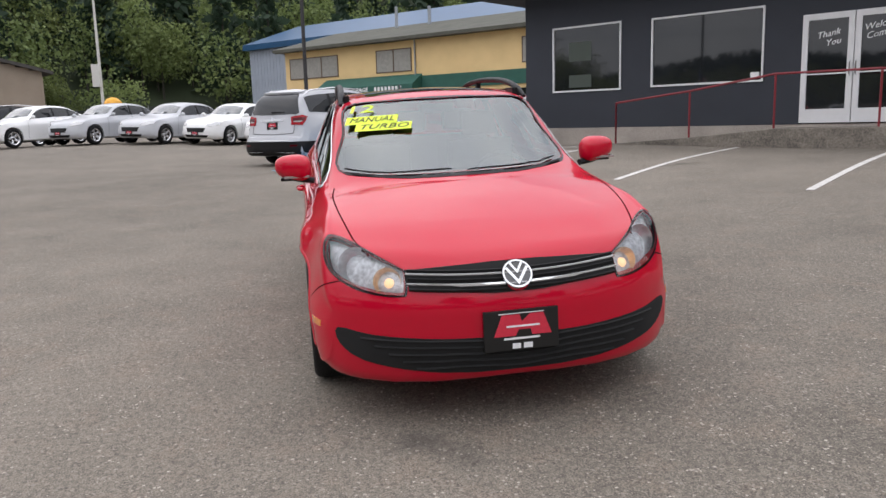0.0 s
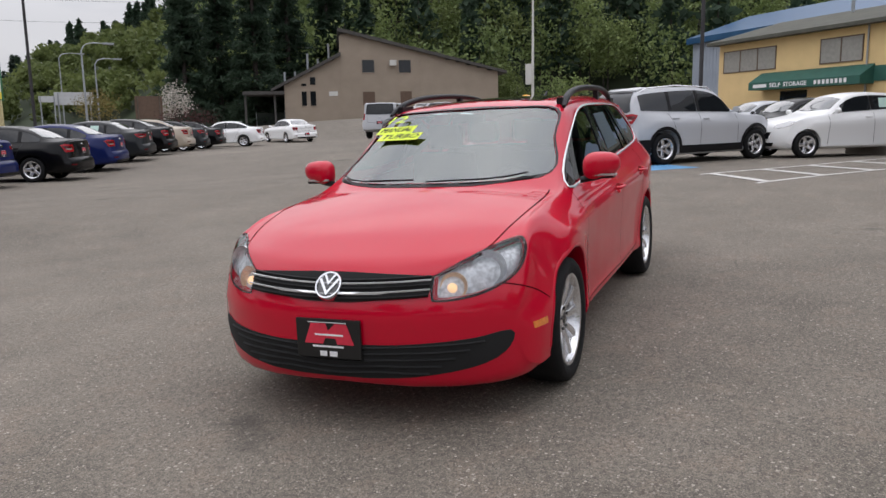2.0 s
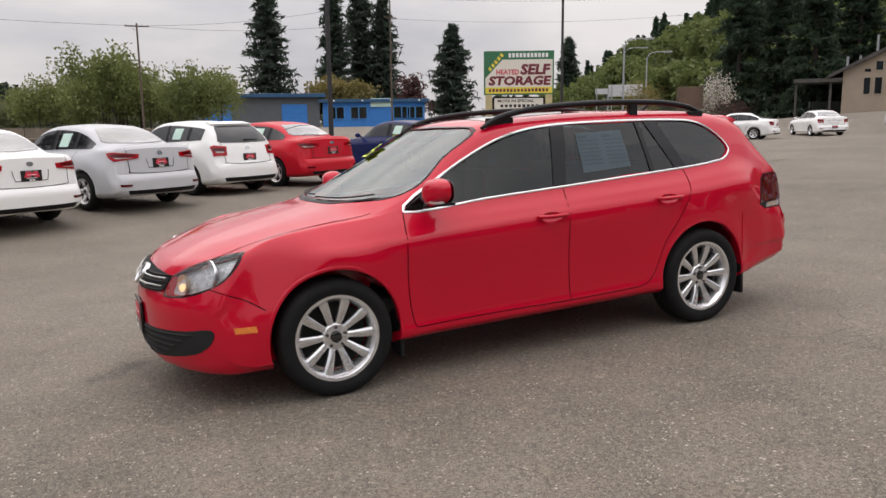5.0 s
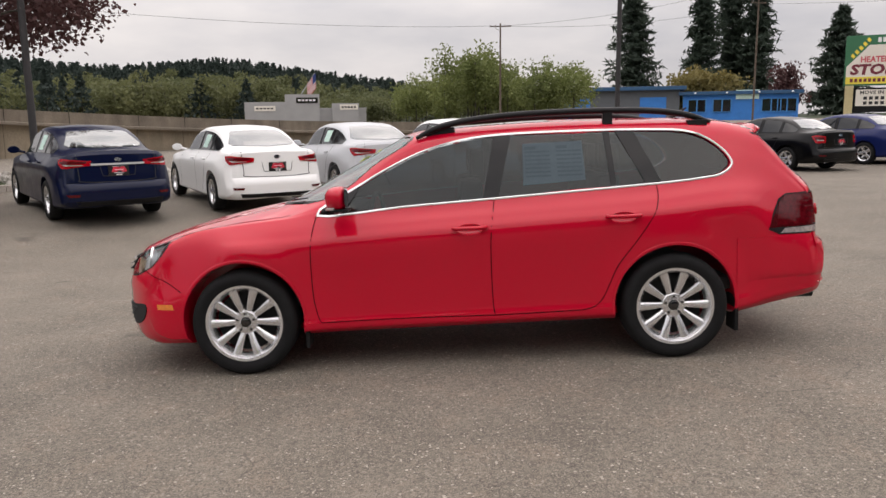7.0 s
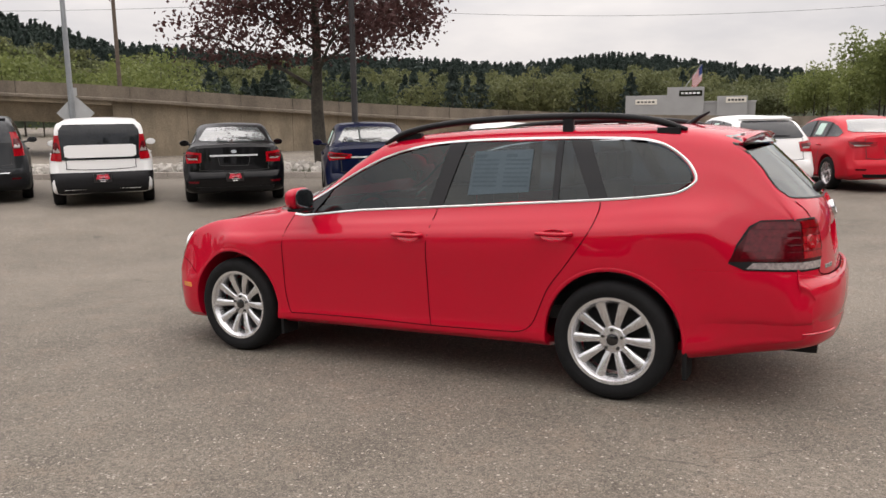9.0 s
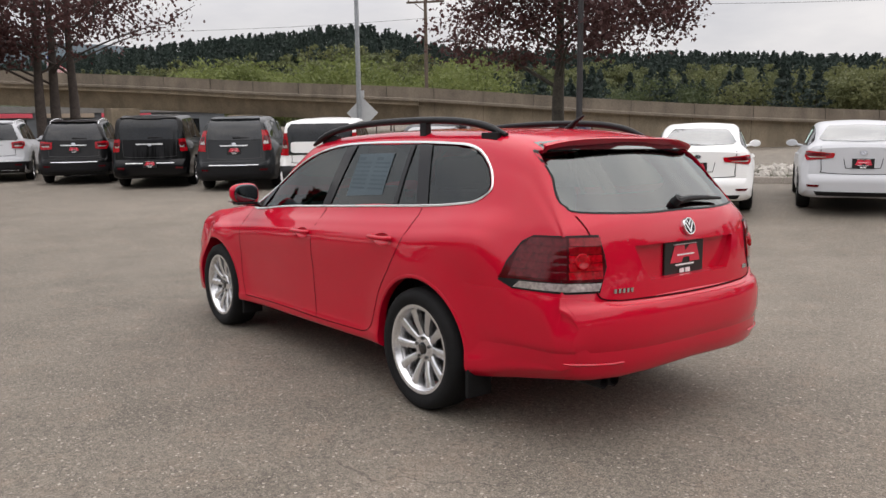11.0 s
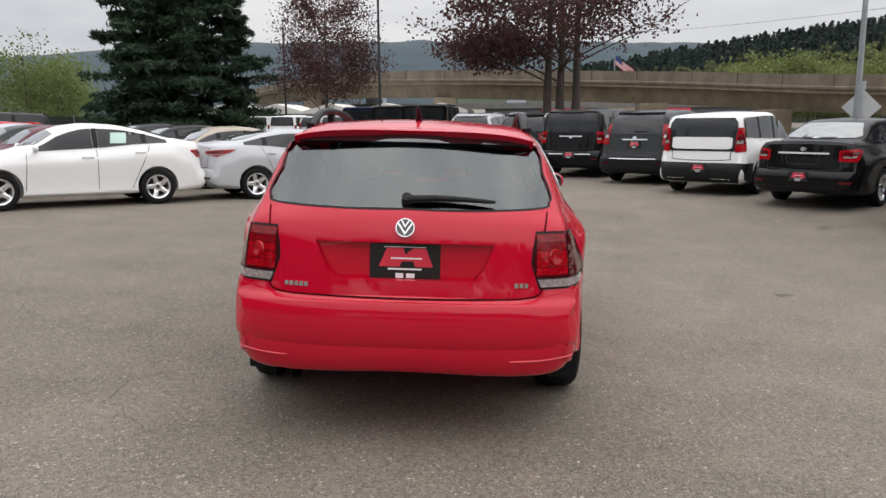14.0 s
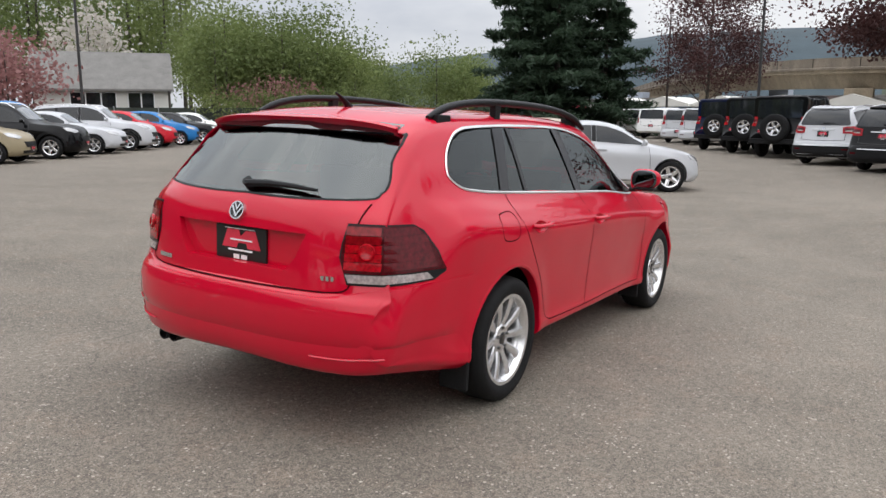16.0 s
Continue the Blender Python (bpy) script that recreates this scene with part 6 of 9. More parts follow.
        part("intake_slat", bm, M["well"], car, "", True, 60)
    p, _ = skin.hit("front", 0, .43)
    dealer_plate(car, (p.x + .018, 0, .428), 1, 2, .325, .175, "front_plate")
    # bonnet gap
    bm = bmesh.new()
    for s in (1, -1):
        skin.ribbon(bm, "top", spline([(1.93, s * .60), (1.8, s * .655), (1.5, s * .70), (1.2, s * .715), (1.0, s * .70)], False, 6), .007, .0008)
    part("bonnet_gap", bm, M["gap"], car)
    # windscreen, its black border, wipers and the yellow paper letters
    sc = spline(screen, True, 4)
    sheet("windscreen", "front", shrink(sc, .004), "glass_clear", car, "clear windscreen", -.004, .004)
    sheet("windscreen_border", "front", sc, "pillar", car, "black printed border", .001, .012, .02, shrink(sc, .011))
    bm = bmesh.new()
    skin.patch(bm, "front", [(-.66, 1.016), (-.3, .988), (.3, .988), (.66, 1.016), (.62, .998), (.3, .978), (-.3, .978), (-.62, .998)], .002, .01, .05)
    part("scuttle", bm, M["black"], car, "black scuttle panel", True)
    for y0, y1 in ((-.62, -.06), (.02, .56)):
        bm = bmesh.new()
        pts = []
        for k in range(6):
            yy = y0 + (y1 - y0) * k / 5
            p, nrm = skin.hit("front", yy, (.995 + .35 * max(0, abs(yy) - .35) ** 2) + .010 * k / 5)
            pts.append(p + nrm * .012)
        sweep(bm, pts, .005, 6)
        part("windscreen_wiper", bm, M["black"], car, "black wiper")
    # paper price letters inside the glass
    def on_screen(y, z):
        p, nrm = skin.hit("front", y, z)
        return p + nrm * .001, nrm

    def letter_strip(words, y, z, w, h, turn, name):
        p, nrm = on_screen(y, z)
        up = Vector((0, 0, 1)) - nrm * nrm.z
        up.normalize()
        right = up.cross(nrm)
        m = Matrix((right, up, nrm)).transposed().to_4x4()
        m.translation = p + nrm * .004
        m = m @ Matrix.Rotation(radians(turn), 4, "Z")
        bm = bmesh.new()
        if name == "paper_strip":
            box(bm, (-w / 2, -h / 2, 0), (w / 2, h / 2, .002), 0, m)
            ob = part(name, bm, M["yellow"], car, "fluorescent yellow paper strip with black letters")
            bm = bmesh.new()
            text_mesh(bm, words, h * .90, m @ Matrix.Translation((0, 0, .0035)), .0008, 0, w * .86, .25)
            part("letters", bm, M["ink"], ob, "black slanted letters")
        else:
            text_mesh(bm, words, h, m @ Matrix.Translation((0, 0, .002)), .001, 0, w)
            part(name, bm, M["yellow"], car, "fluorescent yellow paper figures")
    letter_strip("12", -.485, 1.335, .15, .125, 4, "paper_figures")
    letter_strip("MANUAL", -.43, 1.275, .32, .078, 3, "paper_strip")
    letter_strip("TURBO", -.37, 1.236, .34, .078, 2, "paper_strip")
    # roof glass and aerial
    sheet("glass_roof", "top", [(.10, -.42), (.10, .42), (-.62, .43), (-.62, -.43)], "gloss_black", car, "dark glass roof panel", .002, .006, .06)
    bm = bmesh.new()
    sweep(bm, [(-1.50, 0, 1.43), (-1.56, 0, 1.475), (-1.62, 0, 1.505)], [.022, .012, .005], 10)
    part("aerial", bm, M["black"], car, "black stub aerial", True)
    # tail: spoiler, glass, wiper, recess, lettering bars, plate, bumper creases, exhaust
    bm = bmesh.new()
    rows = []
    for k in range(25):
        y = -.562 + 1.124 * k / 24
        q = abs(y) / .562
        zc = 1.396 - .036 * q ** 4
        xe = -1.945 + .05 * q ** 4
        pa, pb = skin.hit("top", -1.78, y)[0], skin.hit("top", -1.88, y)[0]
        rows.append([bm.verts.new(v) for v in (pa + Vector((0, 0, -.010)), pb + Vector((0, 0, .006)), (xe + .02, y, zc - .008), (xe, y, zc - .016), (xe + .022, y, zc - .046), (xe + .05, y, zc - .056), pa + Vector((0, 0, -.07)))])
    for a, c in zip(rows, rows[1:]):
        for k in range(7):
            bm.faces.new((a[k], a[(k + 1) % 7], c[(k + 1) % 7], c[k]))
    bm.faces.new(rows[0])
    bm.faces.new(rows[-1][::-1])
    bmesh.ops.recalc_face_normals(bm, faces=bm.faces)
    part("roof_spoiler", bm, M["red"], car, "red roof spoiler over the rear glass", True, 50)
    rc = spline(rear, True, 4)
    sheet("rear_glass", "back", shrink(rc, .005), "glass_rear", car, "tinted rear glass", -.003, .004)
    bm = bmesh.new()
    seal = shrink(rc, .010)
    skin.ribbon(bm, "back", seal + seal[:1], .008, .002)
    tidy(bm, "back")
    part("rear_glass_seal", bm, M["black"], car, "thin black seal round the rear glass")
    # added black sheet: draws the spoiler's dark shade across the glass top
    sheet("glass_top_band", "back", [(-.552, 1.324), (-.3, 1.326), (0, 1.327), (.3, 1.326), (.552, 1.324), (.535, 1.362), (.3, 1.380), (0, 1.384), (-.3, 1.380), (-.535, 1.362)], "gloss_black", car, "black band standing for the spoiler's shade on the glass", .002, .012)
    bm = bmesh.new()
    p, nrm = skin.hit("back", .0, 1.075)
    pts = [skin.hit("back", y, z)[0] + skin.hit("back", y, z)[1] * .018 for y, z in ((.005, 1.070), (-.12, 1.078), (-.25, 1.075), (-.38, 1.066))]
    sweep(bm, pts, [.018, .015, .012, .007], 8)
    bmesh.ops.create_cone(bm, cap_ends=True, segments=16, radius1=.026, radius2=.022, depth=.04, matrix=Matrix.Translation(p + nrm * .012) @ nrm.to_track_quat("Z", "Y").to_matrix().to_4x4())
    part("rear_wiper", bm, M["black"], car, "black rear wiper", True)
    dealer_plate(car, (-2.260, 0, .815), -1, 0, .305, .155, "rear_plate")
    for y0, y1, z in ((.52, .41, .712), (-.475, -.54, .728)):
        n = 5 if y0 > 0 else 3
        for k in range(n):
            a = y0 + (y1 - y0) * k / n
            c = a + (y1 - y0) / n * .72
            pa, nn = skin.hit("back", (a + c) / 2, z)
            bm = bmesh.new()
            box(bm, (pa.x - .006, min(a, c), z - .010), (pa.x + .004, max(a, c), z + .010), .001)
            part("badge_bar", bm, M["chrome"], car, "small chrome badge bar")
    bm = bmesh.new()
    for q in ([(.615, 1.035), (.60, .95), (.585, .86), (.60, .75), (.585, .69), (.52, .672), (.40, .668), (0, .664), (-.40, .668), (-.52, .672), (-.585, .69), (-.60, .75), (-.585, .86), (-.60, .95), (-.615, 1.035)],):
        skin.ribbon(bm, "back", spline(q, False, 5), .007, .002)
    part("tailgate_gap", bm, M["gap"], car, "dark gap round the tailgate")
    for line, w in (([(.74, .408), (.62, .404), (.50, .405)], .010), ([(-.46, .405), (-.60, .404), (-.74, .408)], .010)):
        bm = bmesh.new()
        skin.ribbon(bm, "back", spline(line, False, 6), w, .003, 0, .006)
        part("bumper_slot", bm, M["red"], car, "", True, 70)
    for y in (.545, .475):
        bm = bmesh.new()
        lathe(bm, [(.0305, -.08), (.0305, .08), (.027, .08), (.027, -.06), (.0005, -.06)], 24)
        bmesh.ops.recalc_face_normals(bm, faces=bm.faces)
        bmesh.ops.transform(bm, matrix=Matrix.Translation((-2.165, y, .304)) @ pose(0, 0, 0, 0, 0, 90), verts=bm.verts)
        part("exhaust_pipe", bm, M["black"], car, "black twin exhaust pipe", True)
    # cabin
    bm = bmesh.new()
    box(bm, (-1.9, -.74, .38), (1.0, .74, .46), .02)
    part("cabin_floor", bm, M["seat"], car)
    bm = bmesh.new()
    box(bm, (.62, -.70, .62), (.98, .70, .93), .05)
    for v in bm.verts:
        if v.co.z > .8 and v.co.x > .8:
            v.co.z += .02
    part("dashboard", bm, M["dash"], car, "dark dashboard", True)
    bm = bmesh.new()
    ring = [(.50 + .03 * math.cos(a), .36 + .175 * math.cos(a), .86 + .175 * math.sin(a)) for a in [k * 2 * math.pi / 24 for k in range(25)]]
    sweep(bm, ring, .014, 8)
    part("steering_wheel", bm, M["dash"], car, "black steering wheel", True)
    for x, ys in ((0.0, (.36, -.36)), (-.85, (.38, 0, -.38))):
        for y in ys:
            bm = bmesh.new()
            box(bm, (x - .05, y - .24, .46), (x + .45, y + .24, .60), .05)
            v = box(bm, (x - .18, y - .23, .55), (x - .04, y + .23, 1.10), .05)
            v2 = box(bm, (x - .20, y - .12, 1.12), (x - .11, y + .12, 1.29), .035)
            part("seat", bm, M["seat"], car, "dark cloth seat with a head restraint", True)
    bm = bmesh.new()
    p, nrm = skin.hit("front", 0, 1.36)
    box(bm, (p.x - .09, -.11, 1.30), (p.x - .07, .11, 1.355), .008)
    part("interior_mirror", bm, M["dash"], car)
    # price sheet laid over the rear door glass, dimmed in colour for the tint
    ob = sheet("window_sheet", "left", [(-.415, 1.065), (-.79, 1.085), (-.785, 1.318), (-.425, 1.312)], "paper_dim", car, "pale printed sheet in the door window", -.0025, .001)
    for a0, a1 in ((-.435, -.585), (-.625, -.775)):
        for k in range(8):
            z = 1.285 - .024 * k
            bm = bmesh.new()
            skin.ribbon(bm, "left", [(a0 + (a1 - a0) * j / 4 * (.45 if k == 0 else 1), z) for j in range(5)], .010 if k else .018, -.0018)
            tidy(bm, "left")
            part("print_bar", bm, M["print_dim"], ob)
    return car


estate = red_car()

# ---- the parked cars: one of each kind is built, the rest are copies ----
PROFILES = {
    # share of the length from the nose, share of the height
    "sedan": dict(top=[(0, .33), (.006, .42), (.02, .49), (.05, .545), (.12, .60), (.25, .665), (.285, .685), (.43, .945), (.47, .975), (.56, 1.0), (.66, .985), (.735, .935), (.86, .775), (.89, .762), (.952, .757), (.966, .742), (.971, .715), (.974, .60), (.979, .445), (.985, .425), (.996, .41), (1, .37)],
                  belt=[(0, .30), (.006, .38), (.03, .48), (.1, .55), (.25, .625), (.29, .64), (.75, .695), (.88, .70), (.950, .69), (.965, .65), (.973, .54), (.980, .425), (.988, .405), (.996, .385), (1, .34)], glass=(.295, .805), b=.555, c=.70, rear=(.745, .855), screen=(.29, .425)),
    "arched": dict(top=[(0, .33), (.006, .42), (.02, .49), (.05, .55), (.12, .61), (.21, .665), (.25, .69), (.39, .93), (.44, .972), (.52, 1.0), (.61, .99), (.69, .955), (.79, .885), (.89, .812), (.93, .79), (.955, .782), (.967, .765), (.972, .73), (.975, .60), (.979, .445), (.985, .425), (.996, .41), (1, .37)],
                   belt=[(0, .30), (.006, .38), (.03, .48), (.1, .555), (.21, .62), (.26, .637), (.55, .690), (.72, .735), (.84, .745), (.945, .70), (.965, .65), (.973, .54), (.980, .425), (.988, .405), (.996, .385), (1, .34)], glass=(.262, .815), b=.53, c=.72, rear=(.745, .855), screen=(.26, .385)),
    "hatch": dict(top=[(0, .33), (.006, .42), (.025, .50), (.06, .555), (.13, .61), (.23, .665), (.265, .69), (.42, .945), (.47, .98), (.57, 1.0), (.75, .975), (.85, .94), (.88, .90), (.955, .68), (.968, .58), (.976, .46), (.982, .435), (.995, .415), (1, .36)],
                  belt=[(0, .30), (.006, .38), (.03, .49), (.1, .56), (.23, .63), (.28, .645), (.75, .71), (.88, .72), (.94, .66), (.968, .54), (.977, .44), (.984, .41), (.995, .385), (1, .33)], glass=(.285, .845), b=.57, c=.74, rear=(.885, .95), screen=(.27, .415)),
    "suv": dict(top=[(0, .32), (.006, .42), (.02, .50), (.05, .56), (.12, .605), (.24, .65), (.275, .67), (.40, .935), (.45, .975), (.56, 1.0), (.80, .975), (.89, .94), (.915, .90), (.955, .70), (.966, .58), (.973, .43), (.979, .405), (.994, .39), (1, .34)],
                belt=[(0, .29), (.006, .38), (.03, .50), (.1, .565), (.24, .61), (.28, .625), (.75, .665), (.88, .68), (.945, .66), (.966, .54), (.975, .41), (.982, .385), (.994, .36), (1, .31)], glass=(.29, .895), b=.545, c=.72, rear=(.918, .957), screen=(.275, .395)),
    "box": dict(top=[(0, .32), (.006, .42), (.02, .51), (.05, .565), (.14, .61), (.22, .65), (.25, .67), (.38, .935), (.43, .975), (.55, 1.0), (.80, .985), (.93, .96), (.95, .92), (.966, .74), (.972, .58), (.977, .42), (.983, .395), (.995, .375), (1, .33)],
                belt=[(0, .29), (.006, .38), (.03, .50), (.1, .57), (.22, .60), (.28, .62), (.75, .66), (.90, .675), (.955, .66), (.971, .54), (.979, .40), (.985, .375), (.995, .35), (1, .30)], glass=(.275, .925), b=.54, c=.73, rear=(.952, .970), screen=(.255, .375)),
    "jeep": dict(top=[(0, .44), (.01, .50), (.03, .60), (.06, .625), (.20, .655), (.32, .665), (.345, .68), (.40, .93), (.425, .965), (.6, 1.0), (.90, .99), (.945, .985), (.96, .96), (.968, .75), (.972, .60), (.980, .45), (1, .40)],
                 belt=[(0, .36), (.01, .44), (.03, .52), (.06, .56), (.3, .60), (.35, .61), (.9, .625), (.96, .62), (.97, .55), (.98, .40), (1, .36)], glass=(.36, .94), b=.58, c=.76, rear=(.961, .967), screen=(.35, .395)),
    "pickup": dict(top=[(0, .34), (.006, .44), (.02, .54), (.05, .59), (.14, .61), (.24, .63), (.27, .65), (.36, .93), (.40, .975), (.46, 1.0), (.55, .985), (.58, .97), (.8, .965), (.96, .95), (.972, .92), (.982, .72), (.988, .60), (.994, .42), (1, .36)],
                   belt=[(0, .31), (.006, .40), (.03, .52), (.1, .565), (.24, .59), (.28, .60), (.75, .61), (.96, .61), (.985, .52), (.994, .40), (1, .33)], glass=(.28, .95), b=.42, c=.60, rear=(.973, .981), screen=(.265, .355)),
}


def car_spec(kind, L, W, H, clear=.20, shape=""):
    p = PROFILES[shape or kind]
    front = .47 * L if kind != "pickup" else .44 * L
    X = lambda u: front - u * L
    hw = W / 2
    wide = [(0, .86), (.006, .90), (.02, .94), (.05, .965), (.10, .98), (.18, .985), (.3, .99), (.5, 1.0), (.75, 1.0), (.86, .985), (.93, .97), (.97, .955), (.99, .93), (1, .88)]
    wb = [(0, .82), (.02, .86), (.05, .88), (.10, .885), (.2, .88), (.3, .88), (.75, .87), (.88, .86), (.95, .86), (.98, .87), (1, .80)]
    tum = {"jeep": .80, "box": .74, "pickup": .74}.get(kind, .665)
    wt = [(0, .70), (.02, .74), (.05, .76), (.15, .76), (.26, .755), (.33, .745), (.42, .70), (.5, tum), (.8, tum - .01), (.9, tum), (.96, tum + .05), (1, .68)]
    if kind == "sedan":
        wt = wt[:-3] + [(.86, .66), (.9, .70), (.96, .74), (1, .68)]
    nose, tail = {"jeep": (.06, .04), "box": (.30, .12), "pickup": (.28, .10), "suv": (.36, .20)}.get(kind, (.38, .24))
    drop = [(0, .02), (.1, .04), (.25, .04), (.29, .06), (.34, .11), (.42, .08), (.5, .055), (.8, .055), (.95, .04), (1, .015)]
    low = [(0, clear + .14), (.01, clear + .06), (.03, clear + .005), (.1, clear), (.5, clear), (.85, clear + .01), (.95, clear + .035), (.985, clear + .06), (1, clear + .13)]
    f = lambda pairs, k: curve_of([(X(u), v * k) for u, v in pairs])
    return dict(x=(X(1), X(0)), low=f(low, 1), belt=f(p["belt"], H), top=f(p["top"], H), wide=f(wide, hw), wbelt=f(wb, hw), wtop=f(wt, hw), drop=f(drop, 1), bow=bow_of(X(1), X(0), hw, nose, tail, .25, .36 * H), flank=lambda x: .85 * smoothstep(X(.93), X(.80), x) * (1 - smoothstep(X(.20), X(.08), x)) if kind != "jeep" else 0.0, X=X, p=p, H=H, tail=tail, hw=hw, L=L, kind=kind, clear=clear)


def build_car(name, kind, L, W, H, wb, lamps="wide", R=.32, rim=.215, spokes=5, clear=.20, extras=(), shape=""):
    s = car_spec(kind, L, W, H, clear, shape)
    car = thing(name, "", "car")
    base = loft(s, 0, 54, (2, 2, 2, 2, 3, 4, 3, 3, 4, 4, 5))
    skin = Skin(base)
    cuts = []
    for x in (wb / 2, -wb / 2):
        for q in (1, -1):
            c = bmesh.new()
            bmesh.ops.create_cone(c, cap_ends=True, segments=36, radius1=R + .045, radius2=R + .045, depth=.40, matrix=Matrix.Translation((x, q * (s["hw"] - .06), R + .01)) @ pose(0, 0, 0, 90))
            cuts.append(c)
    body = cut(base, cuts)
    part("body", body, M["paint"], car, "", True, 34)
    X, p = s["X"], s["p"]

    def sheet(nm, view, outline, mat, off=.006, step=.06, parent=car, thick=.016):
        bm = bmesh.new()
        skin.patch(bm, view, outline, off, thick, step)
        return part(nm, bm, M[mat], parent, "", True, 35)
    # side glass
    ua, uc = p["glass"]
    n = 14

    def edge(u, up):
        x = X(u)
        return (x, s["belt"](x) + .025 if not up else s["top"](x) - s["drop"](x) - .045)
    for view in ("left", "right"):
        for nm, a, b in (("front_door_window", ua, p["b"] - .012), ("rear_door_window", p["b"] + .012, p["c"] - .008), ("quarter_window", p["c"] + .008, uc)):
            q = [u for u in [a + (b - a) * k / 6 for k in range(7)] if edge(u, 1)[1] > edge(u, 0)[1] + .03]
            if len(q) < 2:
                continue
            lo, hi = [edge(u, 0) for u in q], [edge(u, 1) for u in q]
            sheet(nm, view, lo + hi[::-1], "glass_block", .007)
        for u in (p["b"], p["c"]):
            bm = bmesh.new()
            e0, e1 = edge(u, 0), edge(u, 1)
            if e1[1] > e0[1] + .03:
                skin.ribbon(bm, view, [Vector(e0).lerp(Vector(e1), k / 5) for k in range(6)], .09, .0095)
            part("window_pillar", bm, M["black"], car)
        zl = s["clear"] + .12
        for u0, u1 in ((ua + .015, ua + .005), (p["b"], p["b"]), (p["c"] + .02, p["c"] - .06)):
            xa, xb = X(u0), X(u1)
            bm = bmesh.new()
            skin.ribbon(bm, view, [(xa + (xb - xa) * k / 8, s["belt"](xa) - .01 + (zl - s["belt"](xa)) * k / 8) for k in range(9)], .010, .003)
            part("door_gap", bm, M["ink"], car)
        for u in (p["b"] - .035, p["c"] - .02):
            bm = bmesh.new()
            x = X(u)
            z = s["belt"](x) - .12
            hp, _ = skin.hit(view, x, z)
            sg = 1 if view == "left" else -1
            sweep(bm, [(x + .09, hp.y, z), (x + .06, hp.y + sg * .03, z), (x - .06, hp.y + sg * .03, z), (x - .09, hp.y, z)], .014, 6)
            part("door_handle", bm, M["paint"], car, "", True)
        sg = 1 if view == "left" else -1
        bm = bmesh.new()
        xm = X(ua + .045)
        zm = s["belt"](xm) + .06
        bmesh.ops.create_uvsphere(bm, u_segments=14, v_segments=8, radius=1, matrix=Matrix.Translation((xm, sg * (s["hw"] + .06), zm + .02)) @ Matrix.Diagonal((.06, .10, .065, 1)))
        for v in bm.verts:
            if v.co.x < xm - .02:
                v.co.x = xm - .02
        tube(bm, (xm, sg * (s["hw"] - .12), zm - .03), (xm, sg * (s["hw"] + .02), zm), .022)
        part("door_mirror", bm, M["paint"] if kind != "jeep" else M["black"], car, "", True)
    # screens
    def screen(nm, view, u0, u1, inset, mat):
        xa, xb = X(u0), X(u1)
        za, zb_ = s["top"](xa), s["top"](xb)
        lo, hi = min(za, zb_) + .03, max(za, zb_) - .02
        xl, xh = (xa, xb) if za < zb_ else (xb, xa)
        wl_, wh = s["wtop"](xl) - inset, s["wtop"](xh) - inset
        poly = [(-wl_, lo + .035), (-wl_ * .5, lo + .01), (0, lo), (wl_ * .5, lo + .01), (wl_, lo + .035), (wh, hi - .06), (wh * .5, hi - .01), (0, hi), (-wh * .5, hi - .01), (-wh, hi - .06)]
        sheet(nm, view, poly, mat, .007)
    screen("windscreen", "front", p["screen"][0], p["screen"][1], .05, "glass_pale")
    H, hw = s["H"], s["hw"]
    zl, zh, wl0, wh0 = {"sedan": (.775, .935, .66, .53), "hatch": (.70, .915, .70, .57), "suv": (.675, .925, .74, .60), "box": (.66, .925, .78, .68), "jeep": (.64, .92, .74, .74), "pickup": (.64, .92, .74, .68)}[kind]
    if shape == "arched":
        zl, zh, wl0, wh0 = .818, .955, .64, .50
    if "white_panel" not in extras:
        rg = [(-hw * wl0, zl * H + .03), (-hw * wl0 + .05, zl * H), (0, zl * H - .012), (hw * wl0 - .05, zl * H), (hw * wl0, zl * H + .03), (hw * wh0, zh * H - .03), (hw * wh0 - .05, zh * H), (0, zh * H + .012), (-hw * wh0 + .05, zh * H), (-hw * wh0, zh * H - .03)]
        sheet("rear_screen", "back", rg, "glass_sky" if kind == "sedan" else "glass_block", .009, .06)
    # tailgate gaps, badge, wiper and spoiler
    if kind != "jeep":
        zg = .43 * H if kind == "sedan" else .42 * H
        zt = .72 * H if kind == "sedan" else zl * H
        bm = bmesh.new()
        skin.ribbon(bm, "back", [Vector(q) for q in spline([(-.66 * hw, zt), (-.64 * hw, zg + .08), (-.60 * hw, zg + .02), (0, zg), (.60 * hw, zg + .02), (.64 * hw, zg + .08), (.66 * hw, zt)], False, 5)], .012, .005)
        tidy(bm, "back")
        part("tailgate_gap", bm, M["ink"], car)
        zb = {"sedan": .66, "hatch": .63, "suv": .62, "box": .585, "pickup": .55}[kind] * H
        pb, nb = skin.hit("back", 0, zb)
        bm = bmesh.new()
        bmesh.ops.create_cone(bm, cap_ends=True, segments=16, radius1=.045, radius2=.040, depth=.012, matrix=Matrix.Translation(pb + nb * .006) @ nb.to_track_quat("Z", "Y").to_matrix().to_4x4() @ Matrix.Diagonal((1.25, .8, 1, 1)))
        part("badge", bm, M["chrome"], car, "small chrome badge")
